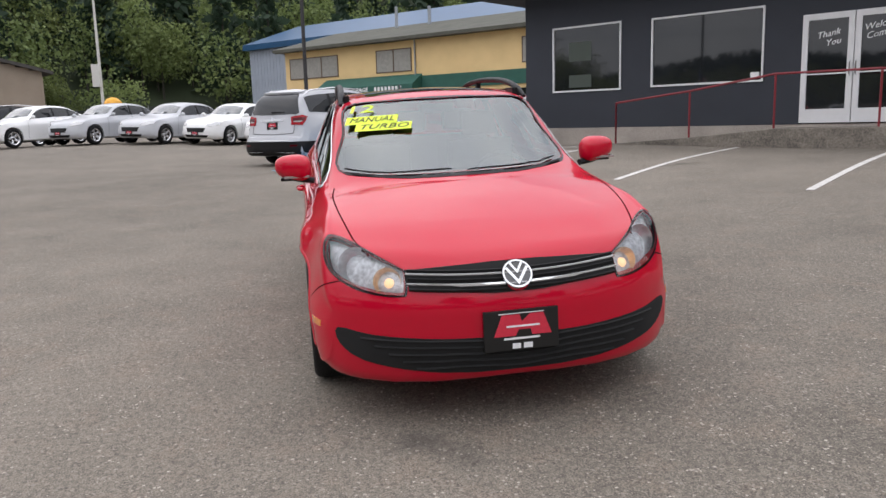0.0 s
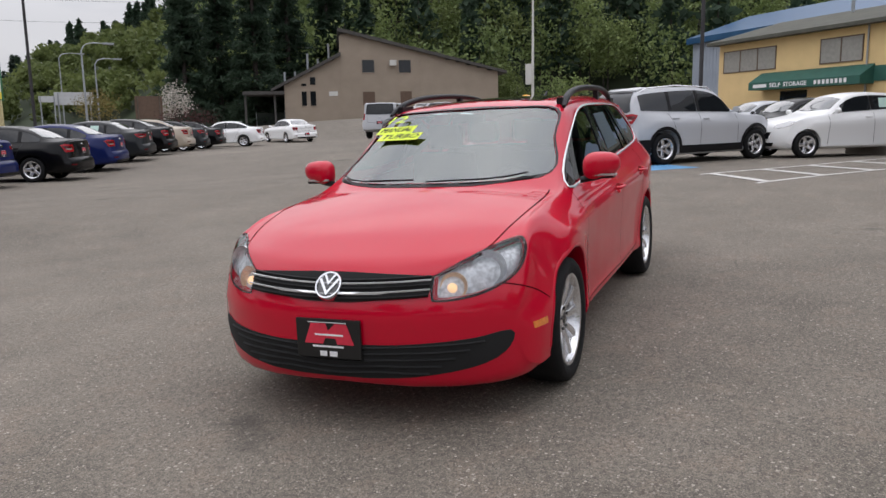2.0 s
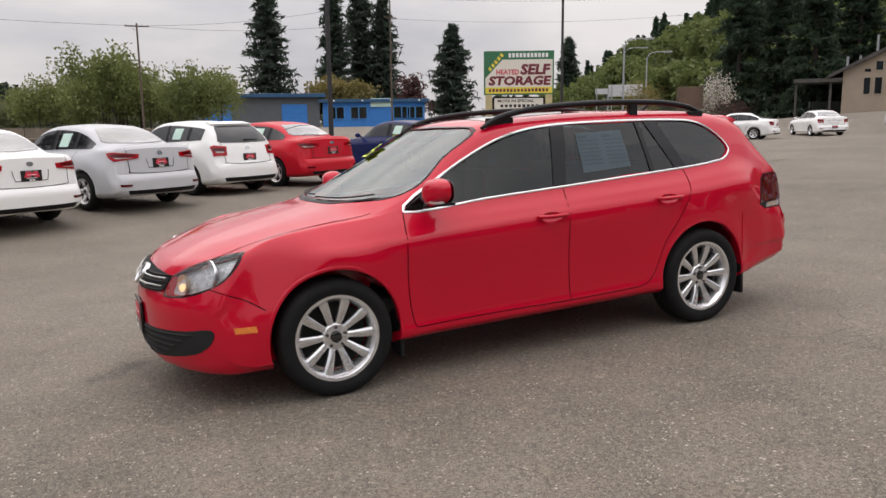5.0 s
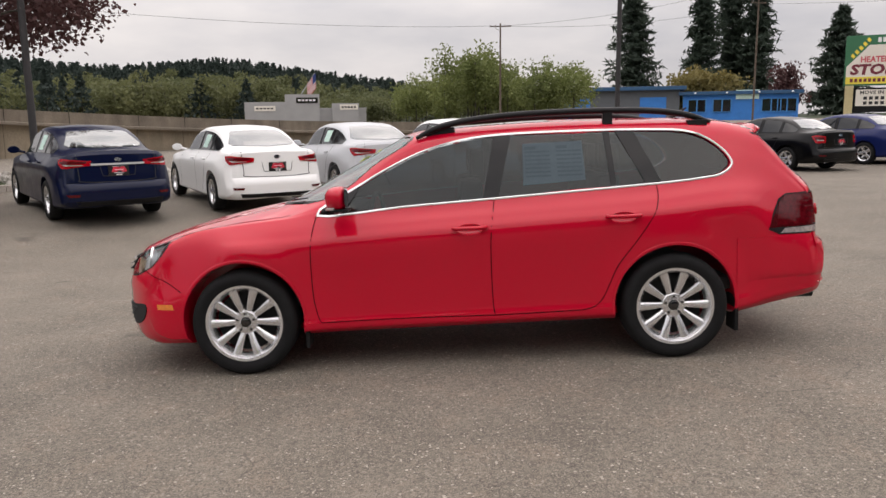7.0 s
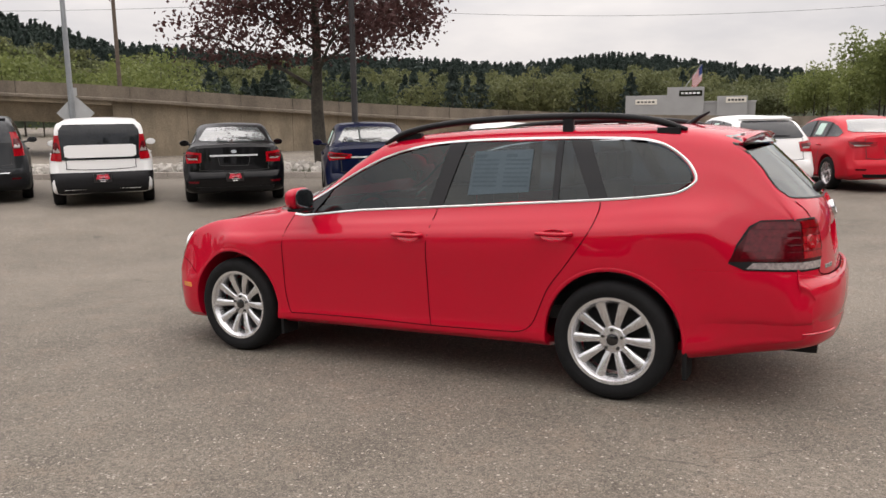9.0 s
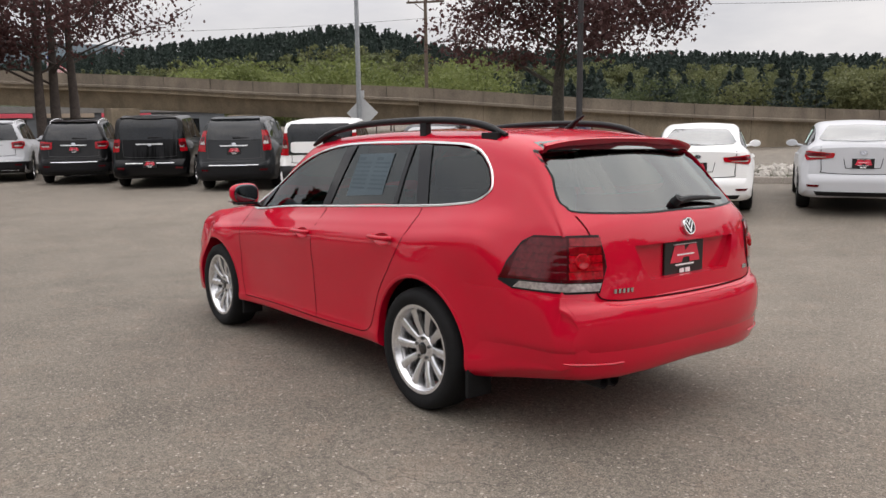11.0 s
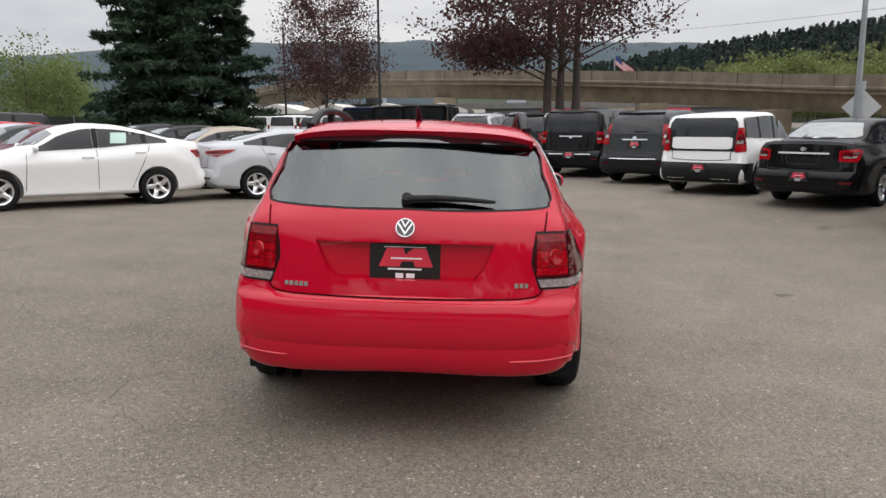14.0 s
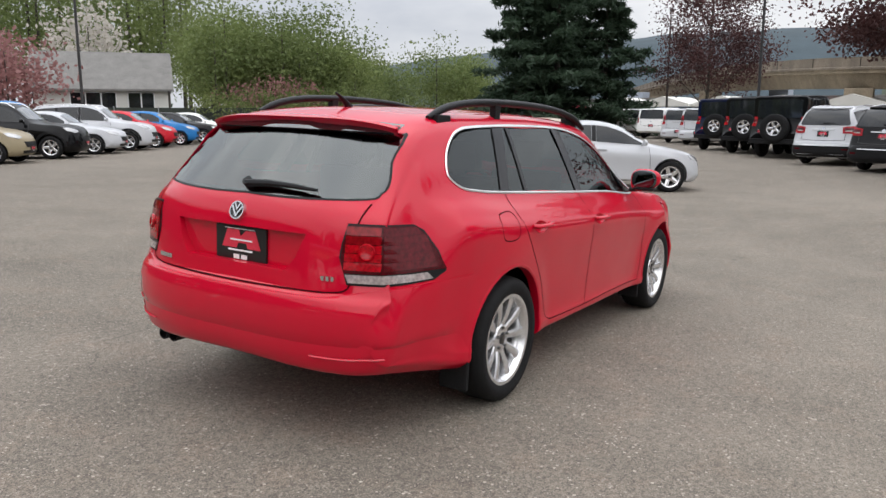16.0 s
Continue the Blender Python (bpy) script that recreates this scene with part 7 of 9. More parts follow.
    if kind in ("hatch", "suv", "box") and "white_panel" not in extras:
        bm = bmesh.new()
        sweep(bm, [skin.hit("back", y, zl * H + .05 - .02 * abs(y))[0] + Vector((-.02, 0, 0)) for y in (.02, -.15, -.32)], [.022, .014, .008], 6)
        part("rear_wiper", bm, M["black"], car)
        bm = bmesh.new()
        skin.patch(bm, "back", [(-hw * wh0, zh * H + .005), (hw * wh0, zh * H + .005), (hw * (wh0 - .06), zh * H + .05), (-hw * (wh0 - .06), zh * H + .05)], .05, .05, .12)
        part("roof_spoiler", bm, M["paint"], car, "", True)
    # lamps
    for q in (1, -1):
        z0 = .50 * H if kind == "sedan" else .52 * H
        if kind != "jeep":
            sheet("head_lamp", "front", [(q * hw * .88, z0 + .05), (q * hw * .72, z0 + .06), (q * hw * .48, z0 - .02), (q * hw * .46, z0 - .07), (q * hw * .62, z0 - .10), (q * hw * .86, z0 - .04)], "headlamp_plastic", .010, .05)
        side = "left" if q > 0 else "right"
        corner = lambda y, u: .7071 * (X(u) + hw * y)
        rx = lambda y: .7071 * (X(.985) + s["tail"] * y ** 3.5 + hw * y)
        if lamps == "wide":
            zc, a0, am, a1 = .625 * H, rx(.50), rx(.90), corner(.97, .925)
            line = [(a0, zc - .03), (a0 - .01, zc + .04), (am, zc + .075), (a1, zc + .06), (a1 - .04, zc - .01), (am, zc - .075)]
        elif lamps == "swept":
            zc, a0, am, a1 = .645 * H, rx(.58), rx(.90), corner(.97, .868)
            line = [(a0, zc - .02), (a0 - .01, zc + .035), (am, zc + .065), (a1, zc + .075), (a1 - .10, zc + .005), (am + .03, zc - .06), (am, zc - .065)]
        elif lamps == "corner":
            zc, a0, am, a1 = .60 * H, rx(.64), rx(.90), corner(.97, .935)
            line = [(a0, zc - .10), (a0 + .01, zc + .07), (am, zc + .10), (a1, zc + .07), (a1 - .05, zc - .03), (am, zc - .11)]
        elif lamps == "tall":
            zc, a0, am, a1 = .62 * H, rx(.76), rx(.92), corner(.97, .945)
            line = [(a0, zc - .16), (a0 + .02, zc + .05), (a0 + .06, zc + .30), (am + .06, zc + .30), (a1, zc + .02), (a1 - .02, zc - .15)]
        else:
            zc, a0, a1 = .58 * H, rx(.78), corner(.97, .965)
            line = [(a0, zc - .15), (a0, zc + .15), (a1, zc + .15), (a1, zc - .15)]
        lamp = sheet("tail_lamp", side + "_corner", line, "tail_red", .012, .05, thick=.02)
        mid = sum(u for u, _ in line) / len(line), sum(z for _, z in line) / len(line)
        inner = [(mid[0] + (u - mid[0]) * .80, mid[1] + (z - mid[1]) * .42 + .012) for u, z in line]
        sheet("dark_lens", side + "_corner", inner, "tail_mid", .016, .05, lamp, .006)
        low = [(mid[0] + (u - mid[0]) * .55 - .03, mid[1] + (z - mid[1]) * .16 - .032) for u, z in line]
        sheet("clear_lens", side + "_corner", low, "tail_clear", .017, .05, lamp, .006)
    sheet("grille", "front", [(-hw * .44, .40 * H), (hw * .44, .40 * H), (hw * .38, .30 * H), (-hw * .38, .30 * H)], "black", .009, .06)
    sheet("lower_grille", "front", [(-hw * .55, .24 * H), (hw * .55, .24 * H), (hw * .48, .185 * H), (-hw * .48, .185 * H)], "black", .009, .06)
    if "dark_bumper" in extras:
        zd = (.39 if "white_panel" in extras else .33) * H
        sheet("lower_bumper", "back", [(-hw * .90, zd), (hw * .90, zd), (hw * .84, clear + .07), (-hw * .84, clear + .07)], "black", .010, .06)
        for view in ("left", "right"):
            xr = -wb / 2 - R - .055
            sheet("bumper_corner", view, [(xr + .02, clear + .035), (xr - .03, zd), (s["x"][0] + .10, zd), (s["x"][0] + .20, clear + .06)], "black", .009, .06)
    elif kind in ("sedan", "hatch"):
        sheet("lower_bumper", "back", [(-hw * .74, .245 * H), (hw * .74, .245 * H), (hw * .70, clear + .09), (-hw * .70, clear + .09)], "black", .009, .06)
    if "cladding" in extras:
        for view in ("left", "right"):
            e = wb / 2 - R - .05
            sheet("sill_cladding", view, [(e, clear + .05), (-e, clear + .05), (-e, clear + .21), (e, clear + .21)], "black", .008, .06)
            for x in (wb / 2, -wb / 2):
                bm = bmesh.new()
                rr = R + .085
                skin.ribbon(bm, view, [(x + rr * math.cos(a), R + .01 + rr * math.sin(a)) for a in [radians(2 + 176 * k / 20) for k in range(21)]], .075, .012)
                tidy(bm, view)
                part("arch_cladding", bm, M["black"], car, "black arch trim")
    if "chrome_bar" in extras:
        sheet("chrome_bar", "back", [(-hw * .45, .625 * H), (hw * .45, .625 * H), (hw * .45, .605 * H), (-hw * .45, .605 * H)], "satin", .014, .06)
    if "white_panel" in extras:
        sheet("tailgate_glass", "back", [(-hw * .66, .92 * H), (hw * .66, .92 * H), (hw * .74, .86 * H), (hw * .78, .56 * H), (hw * .70, .53 * H), (-hw * .70, .53 * H), (-hw * .78, .56 * H), (-hw * .74, .86 * H)], "glass_block", .008, .06)
        sheet("tailgate_panel", "back", [(-hw * .60, .695 * H), (hw * .60, .695 * H), (hw * .665, .68 * H), (hw * .665, .575 * H), (hw * .60, .555 * H), (-hw * .60, .555 * H), (-hw * .665, .575 * H), (-hw * .665, .68 * H)], "paint", .016, .06)
    if kind in ("suv", "box") and "white_panel" not in extras:
        sheet("tailgate_garnish", "back", [(-hw * .34, .605 * H), (hw * .34, .605 * H), (hw * .32, .588 * H), (-hw * .32, .588 * H)], "satin", .014, .06)
        sheet("bumper_strip", "back", [(-hw * .60, .347 * H), (hw * .60, .347 * H), (hw * .59, .338 * H), (-hw * .59, .338 * H)], "satin", .016, .06)
        for q in (1, -1):
            sheet("bumper_reflector", "back", [(q * hw * .80, .29 * H), (q * hw * .62, .29 * H), (q * hw * .62, .27 * H), (q * hw * .78, .27 * H)], "tail_mid", .014, .05)
    if kind == "sedan":
        for q in (1, -1):
            sheet("bumper_reflector", "back", [(q * hw * .86, .315 * H), (q * hw * .66, .315 * H), (q * hw * .68, .29 * H), (q * hw * .84, .29 * H)], "tail_mid", .012, .05)
        bm = bmesh.new()
        skin.ribbon(bm, "back", [Vector(q) for q in spline([(-.30 * hw, .60 * H), (-.27 * hw, .51 * H), (-.22 * hw, .495 * H), (.22 * hw, .495 * H), (.27 * hw, .51 * H), (.30 * hw, .60 * H)], False, 4)], .010, .004)
        tidy(bm, "back")
        part("plate_recess_edge", bm, M["ink"], car)
    if "rails" in extras:
        for q in (1, -1):
            bm = bmesh.new()
            wr = s["wtop"](X(.6)) - .03
            sweep(bm, [(X(.40), q * wr, s["top"](X(.40)) - .06), (X(.45), q * wr, s["top"](X(.45)) + .015), (X(.65), q * wr, s["top"](X(.65)) + .02), (X(.83), q * wr, s["top"](X(.83)) + .015), (X(.88), q * wr, s["top"](X(.88)) - .05)], .018, 6)
            part("roof_rail", bm, M["alloy"], car, "", True)
    if "spare" in extras:
        make_wheel(car, (s["x"][0] - .02 + .10, 0, .98), 1, R + .02, rim, .22, spokes, "spoke", "spare_wheel", 36).matrix_basis = Matrix.Translation((s["x"][0] - .06, 0.05, .98)) @ pose(0, 0, 0, 0, 0, 90)
        for q in (1, -1):
            for x in (wb / 2, -wb / 2):
                bm = bmesh.new()
                pts = [(x + (R + .10) * math.cos(a), q * (hw + .02), R + (R + .12) * math.sin(a)) for a in [radians(15 + 150 * k / 10) for k in range(11)]]
                sweep(bm, pts, .075, 6, .35)
                part("fender_flare", bm, M["black"], car, "", True)
        bm = bmesh.new()
        box(bm, (s["x"][0] - .10, -hw * .9, .48), (s["x"][0] + .08, hw * .9, .64), .02)
        part("rear_bumper", bm, M["black"], car)
    zp = {"sedan": .545, "hatch": .50, "suv": .53, "box": .33, "jeep": .42, "pickup": .42}[kind] * H
    if "low_plate" in extras:
        zp = .36 * H
    pp, _ = skin.hit("back", 0 if kind != "jeep" else hw * .55, zp)
    dealer_plate(car, (pp.x - .014, 0 if kind != "jeep" else hw * .55, zp), -1, 3, .305, .155, "rear_plate")
    pp, _ = skin.hit("front", 0, .27 * H)
    dealer_plate(car, (pp.x + .016, 0, .27 * H), 1, 0, .305, .13, "front_plate")
    for q in (1, -1):
        for x, nm in ((wb / 2, "front_wheel"), (-wb / 2, "rear_wheel")):
            make_wheel(car, (x, q * (hw - .115), R), q, R, rim, .20, spokes, "spoke", nm, 36)
    if "sheet" in extras:
        for q, view in ((1, "left"), (-1, "right")):
            u = (p["b"] + p["c"]) / 2
            x = X(u)
            zlo, zhi = edge(u, 0)[1] + .04, edge(u, 1)[1] - .05
            sheet("window_sheet", view, [(x + .17, zlo), (x - .10, zlo), (x - .13, zhi), (x + .14, zhi)], "paper_green", .012)
    return car, s


def seat(x, y, heading, dz=0.0):
    """The pose of a car that stands on the ground at x, y, heading so many degrees from +x."""
    a = radians(heading)
    f = Vector((math.cos(a), math.sin(a), 0))
    l = Vector((-f.y, f.x, 0))
    h = lambda v: height(v.x, v.y)
    c = Vector((x, y, 0))
    zf, zr, zl, zt = h(c + f * 1.3), h(c - f * 1.3), h(c + l * .78), h(c - l * .78)
    fx = (f * 2.6 + Vector((0, 0, zf - zr))).normalized()
    ly = (l * 1.56 + Vector((0, 0, zl - zt)))
    ly = (ly - fx * ly.dot(fx)).normalized()
    up = fx.cross(ly)
    m = Matrix((fx, ly, up)).transposed().to_4x4()
    m.translation = (x, y, (zf + zr + zl + zt) / 4 + dz)
    return m


KINDS = {
    "compact_sedan": dict(kind="sedan", L=4.55, W=1.78, H=1.44, wb=2.68, lamps="wide", extras=("sheet",)),
    "plain_sedan": dict(kind="sedan", L=4.60, W=1.79, H=1.44, wb=2.70, lamps="corner", extras=()),
    "arched_sedan": dict(kind="sedan", L=4.50, W=1.78, H=1.43, wb=2.66, lamps="swept", extras=(), shape="arched"),
    "small_sedan": dict(kind="sedan", L=4.36, W=1.70, H=1.46, wb=2.57, lamps="wide", extras=("sheet",), shape="arched"),
    "large_sedan": dict(kind="sedan", L=4.95, W=1.85, H=1.48, wb=2.80, lamps="corner", extras=("chrome_bar", "low_plate")),
    "trim_sedan": dict(kind="sedan", L=4.63, W=1.77, H=1.48, wb=2.70, lamps="wide", extras=("chrome_bar", "sheet")),
    "hatchback": dict(kind="hatch", L=4.10, W=1.74, H=1.48, wb=2.49, lamps="corner", R=.30, rim=.20, extras=("sheet",)),
    "crossover": dict(kind="suv", L=4.55, W=1.84, H=1.68, wb=2.69, lamps="corner", R=.345, rim=.225, clear=.19, extras=("dark_bumper", "rails", "cladding")),
    "sport_utility": dict(kind="suv", L=4.60, W=1.84, H=1.70, wb=2.70, lamps="tall", R=.345, rim=.22, clear=.19, extras=("dark_bumper", "cladding")),
    "boxy_utility": dict(kind="box", L=4.75, W=1.88, H=1.78, wb=2.76, lamps="block", R=.36, rim=.225, clear=.20, extras=()),
    "box_hatchback": dict(kind="box", L=4.14, W=1.80, H=1.62, wb=2.57, lamps="tall", R=.325, rim=.215, clear=.20, extras=("dark_bumper", "white_panel")),
    "off_roader": dict(kind="jeep", L=4.30, W=1.92, H=2.06, wb=2.55, lamps="block", R=.44, rim=.23, clear=.42, extras=("spare",)),
    "pickup_truck": dict(kind="pickup", L=5.40, W=1.95, H=1.85, wb=3.40, lamps="block", R=.38, rim=.23, clear=.32, extras=()),
    "minivan": dict(kind="box", L=5.1, W=1.98, H=1.75, wb=3.05, lamps="tall", R=.34, rim=.22, clear=.20, extras=()),
}
COLOURS = dict(white=(.80, .80, .79), silver=(.50, .51, .53), grey=(.020, .022, .024), black=(.003, .003, .0035), blue=(.008, .015, .085), navy=(.002, .005, .026), red=(.50, .012, .025),
               maroon=(.10, .008, .018), beige=(.42, .36, .29), sky=(.02, .16, .42), green=(.012, .035, .025), gold=(.30, .25, .16))
MADE = {}


def park(kind, colour, x, y, heading, label, by="centre", group="parked cars"):
    """Parks a car by its centre, by its rear plate, or by one wheel such as 'lr'."""
    k = KINDS[kind]
    first = kind not in MADE
    if first:
        MADE[kind] = build_car(kind, **k)
    proto, s = MADE[kind]
    a = radians(heading)
    f, l = Vector((math.cos(a), math.sin(a))), Vector((-math.sin(a), math.cos(a)))
    c = Vector((x, y))
    if by == "rear":
        c = c - f * (s["x"][0] + .03)
    elif len(by) == 2:
        c = c - f * (k["wb"] / 2 if by[1] == "f" else -k["wb"] / 2) - l * ((k["W"] / 2 - .02) * (1 if by[0] == "l" else -1))
    m = seat(c.x, c.y, heading)
    if first:
        car = proto
        car.matrix_basis = m
    else:
        car = copy_thing(proto, m)
    tagged(car, label, "car", group)
    for o in (car, *car.children_recursive):
        o.color = (*COLOURS[colour], 1)
    return car


ROW = "cars in the row below the viaduct"
park("trim_sedan", "navy", 5.1, -6.65, -52, "dark blue four-door sedan with its tail towards the lot", "rear", ROW)
park("compact_sedan", "white", 2.87, -7.74, -58, "white four-door sedan with red lamps and a window sheet", "rear", ROW)
park("compact_sedan", "silver", 0.95, -9.2, -61, "silver four-door sedan with a pale sheet in its window", "rear", ROW)
park("hatchback", "white", -0.95, -11.0, -63, "white five-door hatchback with a pale sheet in its window", "rear", ROW)
park("compact_sedan", "red", -3.0, -11.9, -63, "red four-door sedan with a pale sheet in its window", "rear", ROW)
park("compact_sedan", "blue", -7.38, -14.19, -63, "royal blue four-door sedan with a pale sheet in its window", "rear", ROW)
park("plain_sedan", "black", -10.37, -15.0, -63, "black four-door sedan on silver wheels", "rear", ROW)
for i, (kd, co, lb) in enumerate((("plain_sedan", "blue", "blue four-door sedan in the long row"), ("compact_sedan", "grey", "dark grey four-door sedan in the long row"), ("plain_sedan", "black", "black four-door sedan in the long row"),
                                  ("plain_sedan", "beige", "pale beige four-door sedan in the long row"), ("compact_sedan", "grey", "dark grey four-door sedan in the long row"))):
    t = (i + 1) / 6
    park(kd, co, -10.37 + (-28.2 + 10.37) * t, -15.0 + (-24.8 + 15.0) * t, -60, lb, "rear", ROW)
park("plain_sedan", "black", -27.17, -25.28, -62, "black four-door sedan at the far end of the row", "lr", ROW)
park("plain_sedan", "white", -31.29, -25.70, -62, "white coupe-like sedan at the far end of the row", "lr", ROW)
park("large_sedan", "white", -38.5, -27.5, -120, "white sedan seen from behind beside the taupe building", "centre", ROW)
park("large_sedan", "black", 7.5, -5.75, -46, "black large sedan with a chrome strip on its tail", "rear", ROW)
park("box_hatchback", "white", 9.75, -4.75, -39, "white boxy hatchback with a black tailgate window", "rear", ROW)
park("sport_utility", "grey", 12.29, -3.98, -34, "dark grey sport utility car with tall red tail lamps", "rear", ROW)
park("boxy_utility", "black", 14.6, -2.85, -28, "black boxy utility car with square red lamps", "rear", ROW)
park("crossover", "black", 17.2, -1.75, -22, "black crossover with a silver bumper strip", "rear", ROW)
park("crossover", "silver", 19.5, -.20, -17, "silver crossover with red corner lamps", "rear", ROW)
park("off_roader", "black", 22.6, 1.4, -13, "black soft-top off-roader with a spare wheel on its tail", "rear", ROW)
park("off_roader", "black", 24.9, 2.75, -10, "black off-roader with a silver spare wheel on its tail", "rear", ROW)
park("off_roader", "navy", 27.3, 4.3, -8, "blue and black off-roader with a covered spare wheel", "rear", ROW)
park("minivan", "silver", 32.5, 6.3, -6, "silver minivan parked beyond the off-roaders", "rear", ROW)
park("minivan", "silver", 35.2, 7.9, -5, "silver-grey minivan parked beyond the off-roaders", "rear", ROW)
park("pickup_truck", "white", 41.0, 11.0, -4, "white pickup truck near the viaduct", "rear", ROW)
park("pickup_truck", "white", 45.5, 13.8, -4, "white pickup truck near the viaduct", "rear", ROW)
park("pickup_truck", "black", 48.5, 16.5, -4, "black pickup truck near the viaduct", "rear", ROW)
MID = "cars in the middle rows"
park("arched_sedan", "silver", 9.92, 3.98, -56.5, "silver sedan with an arched roof and swept red lamps", "rr", MID)
park("small_sedan", "white", 6.86, 7.41, 129, "white small sedan parked nose outwards", "lf", MID)
for i, (kd, co, lb) in enumerate((("plain_sedan", "maroon", "dark red sedan behind the white sedan"), ("plain_sedan", "grey", "dark grey sedan in the middle row"), ("plain_sedan", "silver", "silver sedan in the middle row"),
                                  ("hatchback", "red", "red hatchback in the middle row"), ("boxy_utility", "grey", "grey utility car at the end of the middle row"))):
    park(kd, co, 8.38 + 2.15 * (i + 1), 6.92 + 1.80 * (i + 1), 129, lb, "centre", MID)
for i, (kd, co, lb) in enumerate((("plain_sedan", "beige", "pale beige sedan behind the silver-grey sedan"), ("plain_sedan", "black", "black sedan in the middle row"), ("plain_sedan", "grey", "grey sedan in the middle row"))):
    park(kd, co, 11.66 + 2.15 * (i + 1), 3.43 + 1.80 * (i + 1), -50.7, lb, "centre", MID)
HED = "cars along the hedge"
for i, (kd, co, lb) in enumerate((("plain_sedan", "grey", "dark grey sedan facing the lane"), ("hatchback", "gold", "dull gold hatchback facing the lane"), ("crossover", "black", "black crossover facing the lane"), ("plain_sedan", "silver", "silver sedan facing the lane"),
                                  ("crossover", "silver", "silver crossover facing the lane"), ("hatchback", "red", "red hatchback facing the lane"), ("hatchback", "sky", "bright blue hatchback facing the lane"), ("plain_sedan", "black", "black sedan facing the lane"), ("plain_sedan", "white", "white sedan facing the lane"))):
    park(kd, co, 4.3 + 2.32 * i, 18.6 + 1.30 * i, -51, lb, "centre", HED)
park("pickup_truck", "sky", 12.5, 27.5, -51, "bright blue pickup truck behind the hedge row", "centre", HED)
FAR = "cars in front of the storage building"
park("crossover", "silver", -13.85, -.10, 139, "silver crossover with dark lower trim beside the hatched walkway", "centre", FAR)
park("hatchback", "white", -15.75, 3.15, -58, "white five-door hatchback beside the office corner", "centre", FAR)
park("large_sedan", "black", -20.5, 2.3, -58, "black sedan behind the white hatchback", "centre", FAR)
park("crossover", "maroon", -21.8, 7.2, -58, "dark red crossover beside the office wall", "centre", FAR)
park("plain_sedan", "silver", -24.5, 1.2, -58, "silver sedan far behind the crossover", "centre", FAR)
for i, (kd, co, px, py, lb) in enumerate((("plain_sedan", "white", -24.9, -10.6, "white sedan on black wheels facing the lot"), ("plain_sedan", "silver", -24.9, -8.0, "silver sedan facing the lot"), ("plain_sedan", "silver", -24.4, -5.6, "silver chrome-grilled sedan facing the lot"),
                                          ("compact_sedan", "white", -23.8, -3.4, "white sedan facing the lot"), ("compact_sedan", "white", -23.2, -1.3, "white sedan nosed out beside the crossover"), ("crossover", "black", -28.6, -13.2, "black crossover facing the lot"))):
    park(kd, co, px, py, -34, lb, "centre", FAR)
park("pickup_truck", "silver", -29.5, -16.1, 194, "silver pickup truck with a white canopy over its bed", "rear", FAR)
park("crossover", "gold", -52, -22, 150, "pale gold crossover before the taupe building", "centre", FAR)
park("crossover", "white", -42.0, -4.0, 60, "white crossover far behind the row", "centre", FAR)

# ---- trees and wooded hills ----
rng = np.random.default_rng(7)


def quad_mesh(name, centres, sizes, mats, slots=None, flat=0.0, long=1.0, narrow=0.62):
    """A mesh of small leaf-shaped quads at the centres, turned every way; flat: how much they lie level."""
    n = len(centres)
    c = np.asarray(centres, float)
    s = np.asarray(sizes, float).reshape(n, 1)
    nrm = rng.normal(size=(n, 3))
    nrm[:, 2] = nrm[:, 2] * (1 - flat) + flat * 2.5
    nrm /= np.linalg.norm(nrm, axis=1, keepdims=True)
    a = np.cross(nrm, rng.normal(size=(n, 3)))
    a /= np.linalg.norm(a, axis=1, keepdims=True)
    b = np.cross(nrm, a)
    bend = nrm * s * 0.22
    v = np.stack([c - a * s * long, c - b * s * narrow + bend, c + a * s * long, c + b * s * narrow + bend * rng.uniform(-1, 1, (n, 1))], axis=1).reshape(-1, 3)
    me = bpy.data.meshes.new(name)
    me.vertices.add(4 * n)
    me.vertices.foreach_set("co", v.ravel())
    me.loops.add(4 * n)
    me.loops.foreach_set("vertex_index", np.arange(4 * n, dtype=np.int32))
    me.polygons.add(n)
    me.polygons.foreach_set("loop_start", np.arange(0, 4 * n, 4, dtype=np.int32))
    if slots is not None:
        me.polygons.foreach_set("material_index", np.asarray(slots, dtype=np.int32))
    me.update(calc_edges=True)
    me.validate()
    for m in mats:
        me.materials.append(m)
    return me


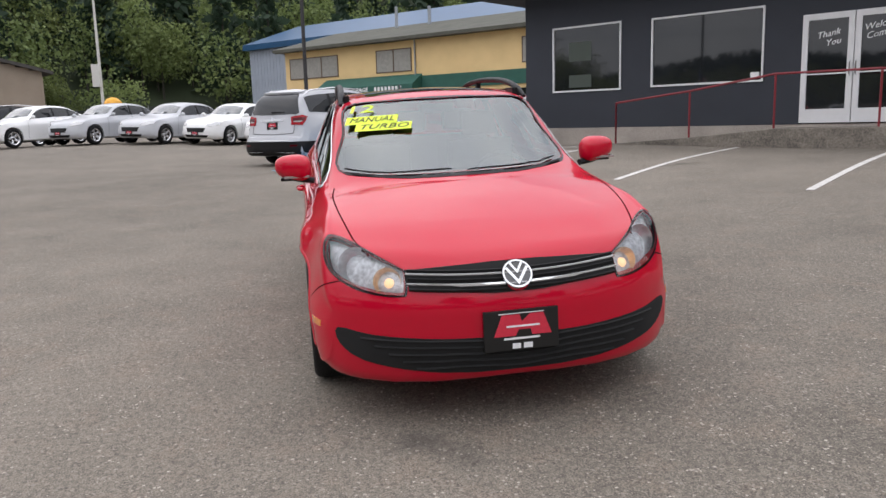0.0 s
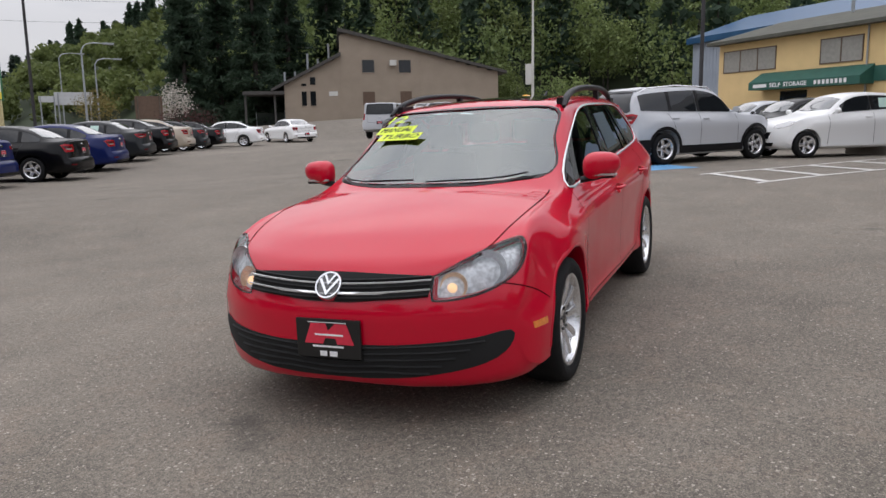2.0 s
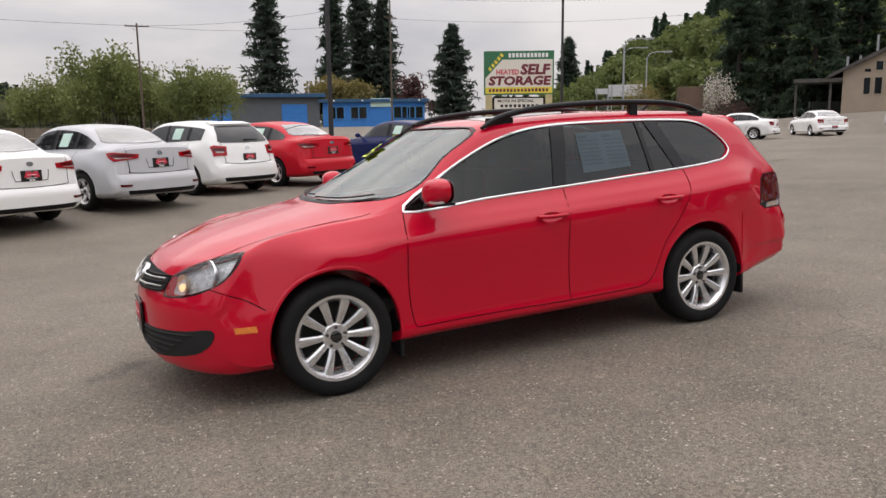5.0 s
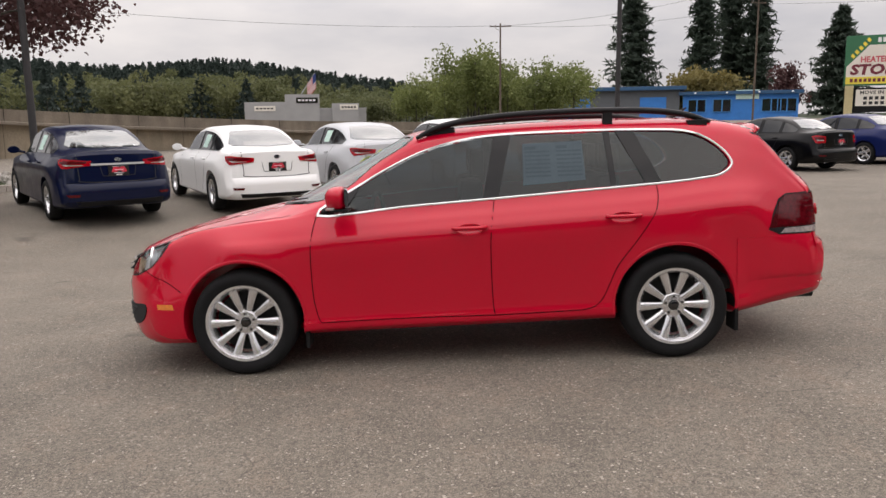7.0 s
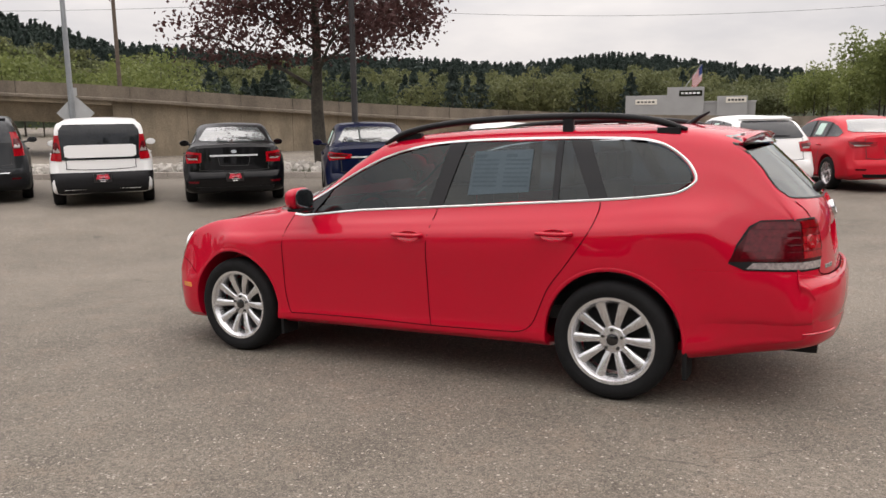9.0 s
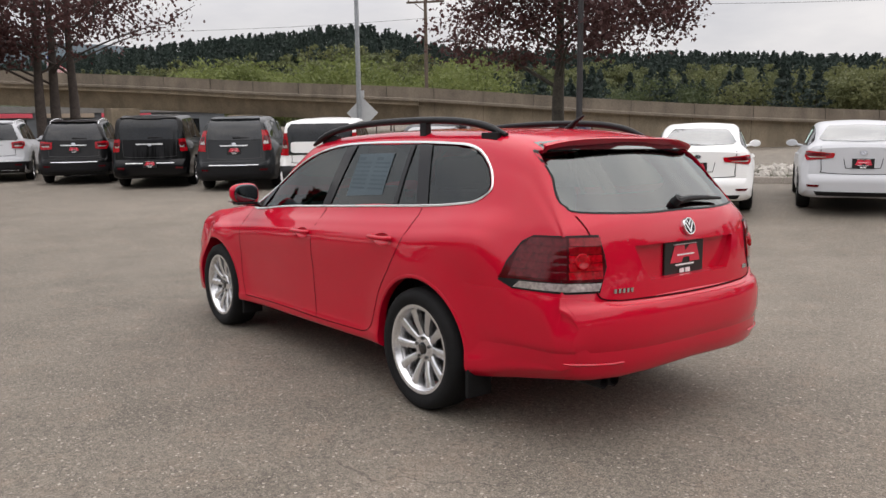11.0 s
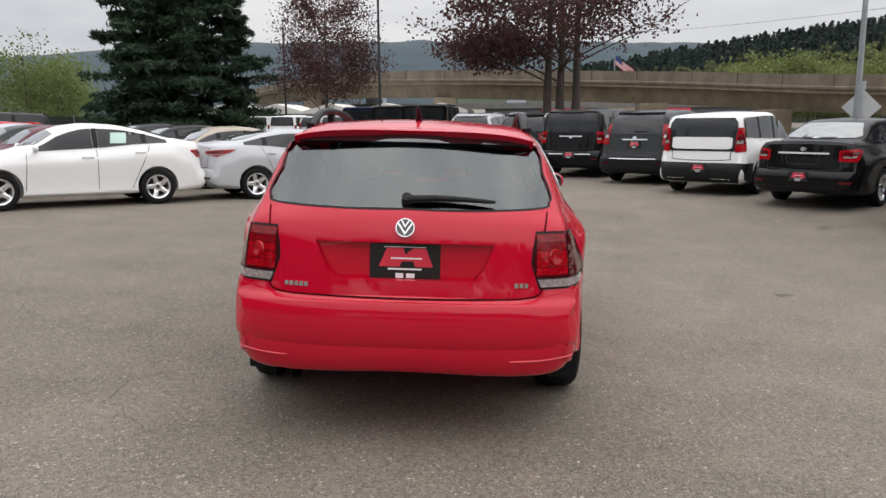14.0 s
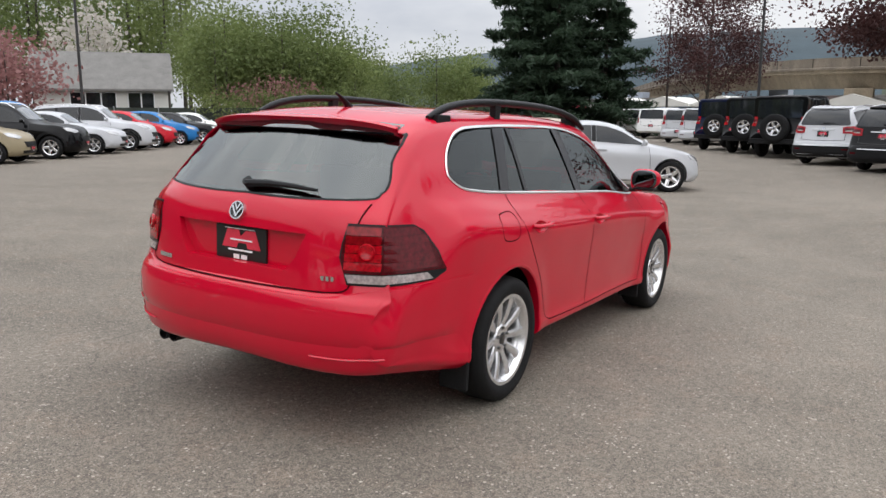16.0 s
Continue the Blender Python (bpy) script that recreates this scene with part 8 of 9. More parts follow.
def branches(bm, base, h, spread, fork, stems=1, r=0.2, count=9, seed=1, rise=1.0, stout=.42):
    """Trunk and limbs; returns the tips round which leaves hang."""
    rd = random.Random(seed)
    tips = []
    for k in range(stems):
        off = Vector((rd.uniform(-.3, .3), (k - (stems - 1) / 2) * .62, 0)) if stems > 1 else Vector()
        lean = Vector((rd.uniform(-.03, .03), rd.uniform(-.03, .03), 1))
        p0 = Vector(base) + off
        trunk = [p0 + Vector((0, 0, -.2)), p0 + lean * fork * .5 + Vector((rd.uniform(-.08, .08), rd.uniform(-.08, .08), 0)), p0 + lean * fork, p0 + lean * (fork + (h - fork) * .5), p0 + lean * h * .96]
        line = spline(trunk, False, 5)
        n = len(line)
        sweep(bm, line, [r * (1.25 if i == 0 else 1) * (1 - .88 * i / (n - 1)) for i in range(n)], 9)
        for j in range(count):
            t = (j + .5) / count
            z = fork * .9 + (h - fork) * t * .85
            i = min(n - 2, int((z + .2) / (h + .2) * (n - 1)))
            st = line[i]
            ang = j * 2.4 + rd.uniform(-.4, .4) + k
            ln = spread * (1 - .45 * t) * rd.uniform(.75, 1.1)
            d = Vector((math.cos(ang), math.sin(ang), 0))
            pts = [st, st + d * ln * .4 + Vector((0, 0, ln * .28 * rise)), st + d * ln * .75 + Vector((0, 0, ln * .48 * rise)), st + d * ln + Vector((0, 0, ln * .55 * rise))]
            ls = spline(pts, False, 3)
            sweep(bm, ls, [r * stout * (1 - t * .5) * (1 - .85 * q / (len(ls) - 1)) for q in range(len(ls))], 6)
            tips += [ls[q] for q in range(3, len(ls))]
            for q in (4, 6, 8):
                if q < len(ls):
                    e = ls[q] + Vector((rd.uniform(-1, 1), rd.uniform(-1, 1), rd.uniform(-.1, .9))) * ln * .38
                    sweep(bm, [ls[q], ls[q].lerp(e, .5) + Vector((0, 0, .05)), e], [r * .13, r * .09, r * .03], 5)
                    tips += [e, ls[q].lerp(e, .6)]
        tips.append(line[-1])
    return tips


def broadleaf(name, label, x, y, h, spread, fork, leaf, n, size, r=.2, stems=1, bark="bark", seed=1, clump=.5, group="", rise=1.0, stout=.42, shift=(0, 0), skirt=None):
    t = thing(name, label, "tree", Matrix.Translation((x, y, height(x, y))), group)
    bm = bmesh.new()
    tips = branches(bm, (0, 0, 0), h, spread, fork, stems, r, 11, seed, rise, stout)
    part("trunk", bm, M[bark], t, "bare branching trunk and limbs", True, 60)
    tip = np.array([list(q) for q in tips])
    pick = tip[rng.integers(0, len(tip), n // 26)]
    pick = pick + rng.normal(size=pick.shape) * clump * .8
    k = len(pick) // 3
    ball = rng.normal(size=(k, 3))
    ball *= (rng.uniform(.2, 1, (k, 1)) ** .5) / np.linalg.norm(ball, axis=1, keepdims=True)
    pick[:k] = ball * np.array([spread * .95, spread * .95, (h - fork) * .52]) + np.array([0, 0, fork + (h - fork) * .50])
    pick[:, :2] += np.array(shift) * rng.uniform(.4, 1, (len(pick), 1))
    c = np.repeat(pick, 26, axis=0) + rng.normal(size=(len(pick) * 26, 3)) * clump * np.array([.75, .75, .5])
    c[:, 2] = np.maximum(c[:, 2], fork * .85 + rng.uniform(0, .5, len(c)))
    if skirt:
        # a low hanging bough: centre, radii and number of leaves
        mid, radii, m = skirt
        b = rng.normal(size=(m, 3))
        b *= (rng.uniform(.1, 1, (m, 1)) ** .45) / np.linalg.norm(b, axis=1, keepdims=True)
        c = np.concatenate([c, b * np.array(radii) * (1 + .18 * np.sin(b[:, :1] * 9)) + np.array(mid)])
    me = quad_mesh("crown", c, rng.uniform(.55, 1.2, len(c)) * size, [M[leaf]], None, .25)
    o = new("crown", me)
    o.parent = t
    return t


def fir(name, label, x, y, h, w, n, size, seed=1, bare=.12, leaf="leaf_fir", z0=None, ragged=.25, taper=.85):
    """A conifer: a straight trunk, whorls of drooping boughs with gaps, and needles in sprays along each."""
    rd = np.random.default_rng(seed)
    t = thing(name, label, "tree", Matrix.Translation((x, y, height(x, y) if z0 is None else z0)))
    bm = bmesh.new()
    tube(bm, (0, 0, -.3), (0, 0, h * .97), h * .016, h * .002, 9)
    pts = []
    whorls = int(h * 1.5)
    for k in range(whorls):
        z = h * (bare + (1 - bare) * k / whorls)
        reach = w * (1 - (z / h - bare) / (1 - bare)) ** taper * rd.uniform(.8, 1.05) + .25
        for j in range(7):
            a = rd.uniform(0, 2 * math.pi)
            ln = reach * rd.uniform(1 - ragged * 2, 1.0)
            dz = -ln * rd.uniform(.05, .30) + ln * .1
            e = (math.cos(a) * ln, math.sin(a) * ln, z + dz)
            if ln > 1.2:
                tube(bm, (0, 0, z), e, .035, .008, 4, False)
            m = max(4, int(n * 1.9 / (whorls * 7)))
            u = rd.uniform(.12, 1.0, m) ** .8
            q = np.outer(u, np.array(e) - np.array([0, 0, z])) + np.array([0, 0, z])
            side = np.array([-math.sin(a), math.cos(a), 0])
            q = q + np.outer(rd.normal(size=m) * .16 * ln * (1.1 - u * .6), side)
            q[:, 2] += -np.abs(rd.normal(size=m)) * .22 + .05
            pts.append(q)
    part("trunk", bm, M["bark"], t, "straight trunk with thin boughs", True, 60)
    c = np.concatenate(pts)
    me = quad_mesh("crown", c, rd.uniform(.6, 1.25, len(c)) * size * .85, [M[leaf]], None, .45, 1.5, .30)
    o = new("crown", me)
    o.parent = t
    return t


def crown_points(kind, h, w, n):
    """Leaf places of one far tree, standing at the origin."""
    if kind == "fir":
        z = rng.uniform(.06, 1, n) ** .8
        rr = (1 - z) ** .9 * w * np.sqrt(rng.uniform(.15, 1, n)) * (1 + .35 * np.sin(z * 40 + rng.uniform(0, 6)))
        a = rng.uniform(0, 2 * np.pi, n)
        return np.stack([rr * np.cos(a), rr * np.sin(a), z * h], 1)
    k = max(6, n // 26)
    d = rng.normal(size=(k, 3))
    d /= np.linalg.norm(d, axis=1, keepdims=True)
    cl = d * rng.uniform(.45, 1, (k, 1)) * np.array([w, w, h * .36]) + np.array([0, 0, h * .60])
    p = np.repeat(cl, n // k + 1, axis=0)[:n] + np.clip(rng.normal(size=(n, 3)), -1.35, 1.35) * np.array([w * .24, w * .24, h * .075])
    return p


def wood(name, label, spots, kind, leaf, n, size, flat=.3, trunks=True):
    """Many trees too far to count, as one mesh of leaves, and their trunks as another."""
    cs, ss = [], []
    bm = bmesh.new()
    for x, y, z, h, w in spots:
        p = crown_points(kind, h, w, n)
        cs.append(p + np.array([x, y, z]))
        ss.append(rng.uniform(.6, 1.3, n) * size * (h / 14) ** .5)
        if trunks:
            tube(bm, (x, y, z - .5), (x, y, z + h * .8), h * .013, h * .004, 5, False)
    me = quad_mesh(name, np.concatenate(cs), np.concatenate(ss), [M[leaf]], None, flat, 1.25 if kind == "fir" else 1.0)
    tagged(new(name, me), label, "woodland", kind="stuff")
    if trunks:
        solid(name + "_trunks", bm, M["lichen"], "slim grey-brown trunks among the leaves", "tree trunks", kind="stuff")


def polar(deg, r):
    return r * math.cos(radians(deg)), r * math.sin(radians(deg))


def hill(name, label, arc, mat, base=-1.0):
    """A long hill: (degrees, near distance, far distance, height) along its foot."""
    bm = bmesh.new()
    rows = []
    f0, f1, fh = curve_of([(a, b) for a, b, c, d in arc]), curve_of([(a, c) for a, b, c, d in arc]), curve_of([(a, d) for a, b, c, d in arc])
    a0, a1 = arc[0][0], arc[-1][0]
    n = int((a1 - a0) * 1.2) + 2
    for i in range(n + 1):
        a = a0 + (a1 - a0) * i / n
        row = []
        for k in range(9):
            t = k / 8
            r = f0(a) + (f1(a) - f0(a)) * t
            x, y = polar(a, r)
            z = base + fh(a) * math.sin(t * math.pi / 2) + noise.noise(Vector((x, y, 0)) * .02) * fh(a) * (.12 if r < 700 else .04) * t
            row.append(bm.verts.new((x, y, z)))
        x, y = polar(a, f1(a) + 40)
        row.append(bm.verts.new((x, y, base - 2)))
        rows.append(row)
    for p, q in zip(rows, rows[1:]):
        for k in range(9):
            bm.faces.new((p[k], q[k], q[k + 1], p[k + 1]))
    bmesh.ops.recalc_face_normals(bm, faces=bm.faces)
    if sum(f.normal.z for f in bm.faces) < 0:
        bmesh.ops.reverse_faces(bm, faces=bm.faces)
    solid(name, bm, M[mat], label, "hill", kind="structure", smooth=True)

    def z_at(a, t):
        return base + fh(a) * math.sin(t * math.pi / 2)
    return f0, f1, z_at


def plant(f, a0, a1, t0, t1, n, h0, h1, wk):
    """Random tree places on a hill."""
    f0, f1, z_at = f
    out = []
    for _ in range(n):
        a, t = rng.uniform(a0, a1), rng.uniform(t0, t1)
        r = f0(a) + (f1(a) - f0(a)) * t
        x, y = polar(a, r)
        h = rng.uniform(h0, h1)
        out.append((x, y, z_at(a, t) - .5, h, h * wk * rng.uniform(.8, 1.2)))
    return out


# the steep wooded slope behind the storage buildings and the taupe building
slope = hill("wooded_slope", "steep slope under dark mixed woodland", [(128, 150, 260, 34), (150, 125, 230, 38), (175, 112, 210, 40), (200, 100, 200, 40), (213, 95, 190, 33), (222, 110, 220, 24), (227, 140, 265, 22), (229, 150, 280, 21), (231, 170, 300, 17), (233, 190, 310, 11), (235, 210, 320, 6), (238, 220, 330, 2), (246, 220, 380, 2)], "hill", -.5)
wood("slope_firs", "dark firs on the steep slope", plant(slope, 130, 222, 0.0, .9, 210, 14, 24, .20), "fir", "leaf_fir", 430, .56)
wood("slope_leaf_trees", "mixed green leaf trees on the steep slope", plant(slope, 130, 222, 0.0, .5, 170, 9, 16, .36), "leaf", "leaf_dull", 950, .31)
wood("slope_bright_trees", "fresh green leaf trees at the foot of the slope", plant(slope, 150, 222, 0.0, .15, 34, 8, 13, .38), "leaf", "leaf_green", 1300, .25)
wood("ridge_green_trees", "fresh green leaf trees on the lower ridge", plant(slope, 221, 240, 0.05, .8, 100, 6, 10, .45), "leaf", "leaf_green", 360, .72, trunks=False)
wood("ridge_firs", "dark firs along the lower ridge", plant(slope, 221, 240, .7, 1.0, 60, 8, 13, .20), "fir", "leaf_fir", 260, .8, trunks=False)
# dark tall firs that stand before the taupe building's far side
for i, (a, r, h) in enumerate(((214.5, 92, 25), (217, 86, 24), (219.5, 95, 23), (222, 90, 21), (211.5, 98, 26))):
    x, y = polar(a, r)
    fir("fir_tree", "tall dark fir beside the taupe building", x, y, h, 5.0, 5200, .42, 30 + i, .05)
# the long ridge across the water and the leaf trees at its foot
ridge = hill("far_ridge", "long low ridge covered in trees", [(246, 300, 480, 2), (262, 280, 470, 3), (268, 275, 465, 6), (274, 270, 458, 17), (278, 266, 455, 20), (286, 260, 448, 27), (293, 255, 440, 23), (302, 248, 428, 26), (310, 238, 410, 27), (321, 225, 396, 30), (328, 220, 390, 39), (337, 235, 405, 35), (345, 265, 440, 31), (352, 330, 520, 29), (362, 420, 640, 26)], "hill", -1)
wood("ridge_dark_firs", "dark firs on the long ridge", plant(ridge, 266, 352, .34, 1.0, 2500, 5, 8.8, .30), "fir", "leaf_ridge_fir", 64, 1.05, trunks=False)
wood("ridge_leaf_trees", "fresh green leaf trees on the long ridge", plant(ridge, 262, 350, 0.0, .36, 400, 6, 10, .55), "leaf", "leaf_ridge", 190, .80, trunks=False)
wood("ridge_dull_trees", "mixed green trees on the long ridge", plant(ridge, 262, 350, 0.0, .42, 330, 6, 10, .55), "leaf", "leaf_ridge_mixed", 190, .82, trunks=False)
# no mist is modelled; the hill's colour holds it
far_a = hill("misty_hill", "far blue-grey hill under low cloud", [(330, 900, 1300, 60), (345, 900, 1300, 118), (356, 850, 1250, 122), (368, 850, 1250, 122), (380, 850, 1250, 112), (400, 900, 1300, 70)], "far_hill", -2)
# green belts nearer by
def belt(a0, a1, r0, r1, n, h0, h1, wk):
    out = []
    for _ in range(n):
        a, r = rng.uniform(a0, a1), rng.uniform(r0, r1)
        x, y = polar(a, r)
        h = rng.uniform(h0, h1)
        out.append((x, y, height(x, y) - .2, h, h * wk * rng.uniform(.8, 1.2)))
    return out


wood("shore_trees", "fresh green leaf trees behind the viaduct", belt(318, 341, 98, 130, 46, 7.5, 11.5, .42), "leaf", "leaf_poplar", 1100, .30)
wood("poplar_belt", "fresh green leaf trees behind the blue workshop", belt(260, 266.0, 110, 140, 18, 8, 11.3, .30) + belt(266, 270.0, 115, 135, 12, 11.5, 14.5, .22) + belt(269, 273.0, 110, 140, 10, 7, 9.5, .34), "leaf", "leaf_poplar", 1200, .28)
wood("low_belt", "mixed green trees beyond the far showroom", belt(272, 281, 150, 190, 30, 5, 7.5, .5) + belt(281, 301, 150, 190, 64, 7, 11, .45), "leaf", "leaf_ridge_mixed", 600, .44)
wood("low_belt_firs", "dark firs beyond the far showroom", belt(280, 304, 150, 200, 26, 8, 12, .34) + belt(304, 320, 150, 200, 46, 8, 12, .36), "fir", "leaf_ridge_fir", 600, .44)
wood("low_belt_dull", "dull green trees among the firs", belt(303, 321, 140, 190, 34, 6, 10, .45), "leaf", "leaf_shade", 600, .40)
wood("ochre_trees", "budding ochre trees beside the blue workshop", belt(249.6, 253.0, 228, 242, 8, 13, 17, .40), "leaf", "leaf_ochre", 1100, .50)
wood("hedge_wood", "tall fresh green trees behind the hedge", belt(36, 41, 58, 84, 12, 5.8, 8.0, .36) + belt(41, 50.5, 58, 84, 40, 7.6, 11.5, .36) + belt(50, 66, 98, 125, 26, 17, 25, .30), "leaf", "leaf_hedge", 2000, .165)
wood("hedge_green", "fresh green trees behind the hedge", belt(28, 37, 64, 90, 14, 5.8, 8.4, .36) + belt(37, 47, 64, 90, 16, 6.5, 10, .34), "leaf", "leaf_hedge", 2000, .165)
wood("hedge_pink", "pinkish budding shrubs in the hedge", belt(40, 50, 55, 60, 3, 3, 5, .5), "leaf", "leaf_pink", 500, .20)
wood("hedge_back_firs", "dark firs behind the hedge", belt(25, 60, 100, 140, 6, 9, 16, .32), "fir", "leaf_fir", 900, .42)
wood("house_pink_trees", "pink blossoming trees beside the cottage", belt(62.5, 66, 46, 54, 4, 6, 7.5, .45), "leaf", "leaf_pink", 1100, .22)
wood("house_white_tree", "white blossoming tree behind the cottage", belt(57, 59, 68, 72, 2, 10, 11, .35), "leaf", "leaf_white", 900, .26)
wood("lot_shrubs", "low green shrubs along the fence", belt(30, 50, 50, 56, 26, 2.5, 4.0, .6), "leaf", "leaf_green", 420, .17, trunks=False)
# added out of view, only to be mirrored in paint and glass
wood("back_wood", "unseen trees added behind the office for reflections", belt(70, 128, 70, 120, 90, 12, 20, .30), "leaf", "leaf_dull", 200, 1.0)
# the big firs by the storage sign and the blue workshop
for x, y, h, w, sd, n in ((-70.4, -286.3, 50, 11.5, 3, 7000), (-92.7, -276.8, 50, 9.5, 4, 6000), (-105.7, -283.9, 57, 10.5, 5, 7000), (-111.9, -276.2, 48, 9.0, 15, 6000), (-134.7, -262.7, 37, 10.5, 6, 6500), (-172.0, -240.4, 31, 6.8, 8, 5000), (-177.6, -223.8, 25, 5.0, 9, 3000), (-189.1, -221.0, 26, 5.5, 10, 3000)):
    # leaf_far_fir carries the haze of distance in its colour
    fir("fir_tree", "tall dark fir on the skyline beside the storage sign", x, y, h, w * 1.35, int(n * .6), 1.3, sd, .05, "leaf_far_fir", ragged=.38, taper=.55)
broadleaf("plum_tree", "small purple-leaved tree behind the workshop", *polar(245.9, 240), 15.5, 5.0, 5.0, "leaf_purple", 3000, .50, .32, 1, "bark", 21, 1.1)
# the pine clump at the end of the lot
for x, y, h, w, sd in ((44.5, 18.5, 15.5, 5.4, 11), (47.5, 16.2, 13.5, 5.0, 12), (43.5, 21.0, 14.0, 4.8, 13), (49.0, 20.0, 15, 5.0, 14)):
    fir("pine_tree", "broad dark pine at the end of the lot", x, y, h, w * .93, 12500, .245, sd, .03, ragged=.3)
# purple maples below the viaduct
broadleaf("purple_maple", "purple-leaved maple with lichen-spotted bark in the rock bed", 12.1, -14.4, 9.6, 4.1, 3.55, "leaf_purple", 27000, .082, .24, 1, "lichen", 5, .42, "purple maples", .75, .28, (-.5, -.4))
broadleaf("purple_maple", "many-stemmed purple-leaved maple behind the parked cars", 32.2, -4.6, 12.0, 5.6, 4.7, "leaf_purple", 20000, .104, .26, 3, "bark", 8, .5, "purple maples", .7, .22, (0, 1.1), ((0, 3.2, 4.85), (2.4, 2.8, 1.15), 4200))
broadleaf("purple_maple", "thinly leaved purple maple near the viaduct", 49.5, 9.8, 10.8, 4.2, 3.0, "leaf_purple", 18000, .092, .18, 1, "lichen", 9, .55, "purple maples", 1.5, .26)

# ---- signs, poles, small buildings, kerbs and rocks ----
def frame_at(x, y, deg, z=None):
    return Matrix.Translation((x, y, height(x, y) if z is None else z)) @ Matrix.Rotation(radians(deg), 4, "Z")


def storage_sign():
    # x along the face (read from -y), centred
    m = frame_at(-28.4, -45.0, 152, 0) @ Matrix.Diagonal((.90, 1, 1, 1))
    o = thing("roadside_sign", "green, white and yellow storage sign on pale yellow block pillars", "sign", m)
    W, z0, z1 = 2.85, 3.25, 6.40
    bm = bmesh.new()
    box(bm, (-W, -.25, z0), (W, .25, z1), .03)
    cab = part("cabinet", bm, M["sign_green"], o, "dark green sign cabinet")
    bm = bmesh.new()
    vs = [bm.verts.new(p) for p in ((-W + .12, -.262, z0 + .12), (W - .12, -.262, z0 + .12), (W - .12, -.262, z1 - .62), (-1.35, -.262, z1 - .62), (-W + .12, -.262, z1 - 1.95))]
    bm.faces.new(vs)
    r = bmesh.ops.extrude_face_region(bm, geom=bm.faces[:])
    bmesh.ops.translate(bm, verts=[v for v in r["geom"] if isinstance(v, bmesh.types.BMVert)], vec=(0, .02, 0))
    bmesh.ops.recalc_face_normals(bm, faces=bm.faces)
    part("white_face", bm, M["sign_white"], cab)
    bm = bmesh.new()
    box(bm, (-W + .12, -.272, z0 + .10), (W - .12, -.262, z0 + .55))
    part("yellow_strip", bm, M["sign_yellow"], cab)
    R = pose(0, 0, 0, 90)
    for words, x, z, s, w, mat in (("HEATED", -.92, z0 + 1.62, .50, 1.85, "sign_red"), ("SELF", 1.28, z0 + 1.78, .98, 2.45, "sign_maroon"), ("STORAGE", .02, z0 + .98, .86, 5.1, "sign_maroon")):
        bm = bmesh.new()
        text_mesh(bm, words, s, Matrix.Translation((x, -.272, z)) @ R, .006, 0, w, .12 if mat == "sign_maroon" else 0, .045 if mat == "sign_maroon" else .03)
        part("lettering", bm, M[mat], cab, "bold dark red lettering")
    for k in range(11):
        bm = bmesh.new()
        box(bm, (-.85 + .30 * k, -.268, z1 - .47), (-.64 + .30 * k, -.255, z1 - .17))
        part("white_print_bar", bm, M["white"], cab, "bars of white print")
    for k in range(17):
        bm = bmesh.new()
        box(bm, (-2.45 + .29 * k, -.284, z0 + .22), (-2.26 + .29 * k, -.274, z0 + .44))
        part("dark_print_bar", bm, M["sign_maroon"], cab)
    for k in range(5):
        t = k / 4
        bm = bmesh.new()
        box(bm, (-.10, -.02, -.13), (.10, .0, .13), 0, Matrix.Translation((-2.35 + t * .95, -.255, z1 - 1.28 + t * .98)) @ Matrix.Rotation(radians(-45), 4, "Y"))
        part("slanted_print_bar", bm, M["sign_yellow"], cab)
    for x in (-2.45, 2.45):
        p = new("pillar")
        p.parent = o
        for k in range(16):
            bm = bmesh.new()
            box(bm, (x - .27, -.27, .0 + k * .205), (x + .27, .27, .195 + k * .205), .015)
            part("block", bm, M["sign_pillar"], p)
    b = new("message_board")
    b.parent = o
    bm = bmesh.new()
    box(bm, (-2.15, -.16, 1.55), (2.15, .16, 3.1), .02)
    part("board_frame", bm, M["rubber"], b)
    bm = bmesh.new()
    box(bm, (-2.0, -.175, 1.95), (2.0, -.163, 3.0))
    part("board_face", bm, M["sign_white"], b)
    bm = bmesh.new()
    text_mesh(bm, "MOVE IN SPECIAL", .30, Matrix.Translation((-.25, -.18, 2.80)) @ R, .003, 0, 3.0, 0, .022)
    part("board_letters", bm, M["ink"], b, "black changeable letters")
    for z in (2.45, 2.14):
        for k in range(9):
            bm = bmesh.new()
            box(bm, (-1.5 + .36 * k, -.184, z - .1), (-1.27 + .36 * k, -.177, z + .1))
            part("print_bar", bm, M["ink"], b)


storage_sign()


def pole(name, label, x, y, h, r, mat, arms=(), top=None, lean=(0, 0), group=""):
    o = thing(name, label, "pole", frame_at(x, y, 0), group)
    bm = bmesh.new()
    tube(bm, (0, 0, -.3), (lean[0], lean[1], h), r, r * .7, 12)
    part("shaft", bm, M[mat], o, "", True, 60)
    for z, half, deg in arms:
        bm = bmesh.new()
        box(bm, (-half, -.06, z - .07), (half, .06, z + .07), 0, Matrix.Rotation(radians(deg), 4, "Z"))
        for q in (-.9, -.45, .45, .9):
            c = Matrix.Rotation(radians(deg), 4, "Z") @ Vector((q * half, 0, z + .16))
            tube(bm, c - Vector((0, 0, .1)), c + Vector((0, 0, .06)), .045)
        tube(bm, Matrix.Rotation(radians(deg), 4, "Z") @ Vector((half * .6, 0, z - .05)), (0, 0, z - .7), .025)
        part("crossarm", bm, M["wood_pole"], o)
    return o


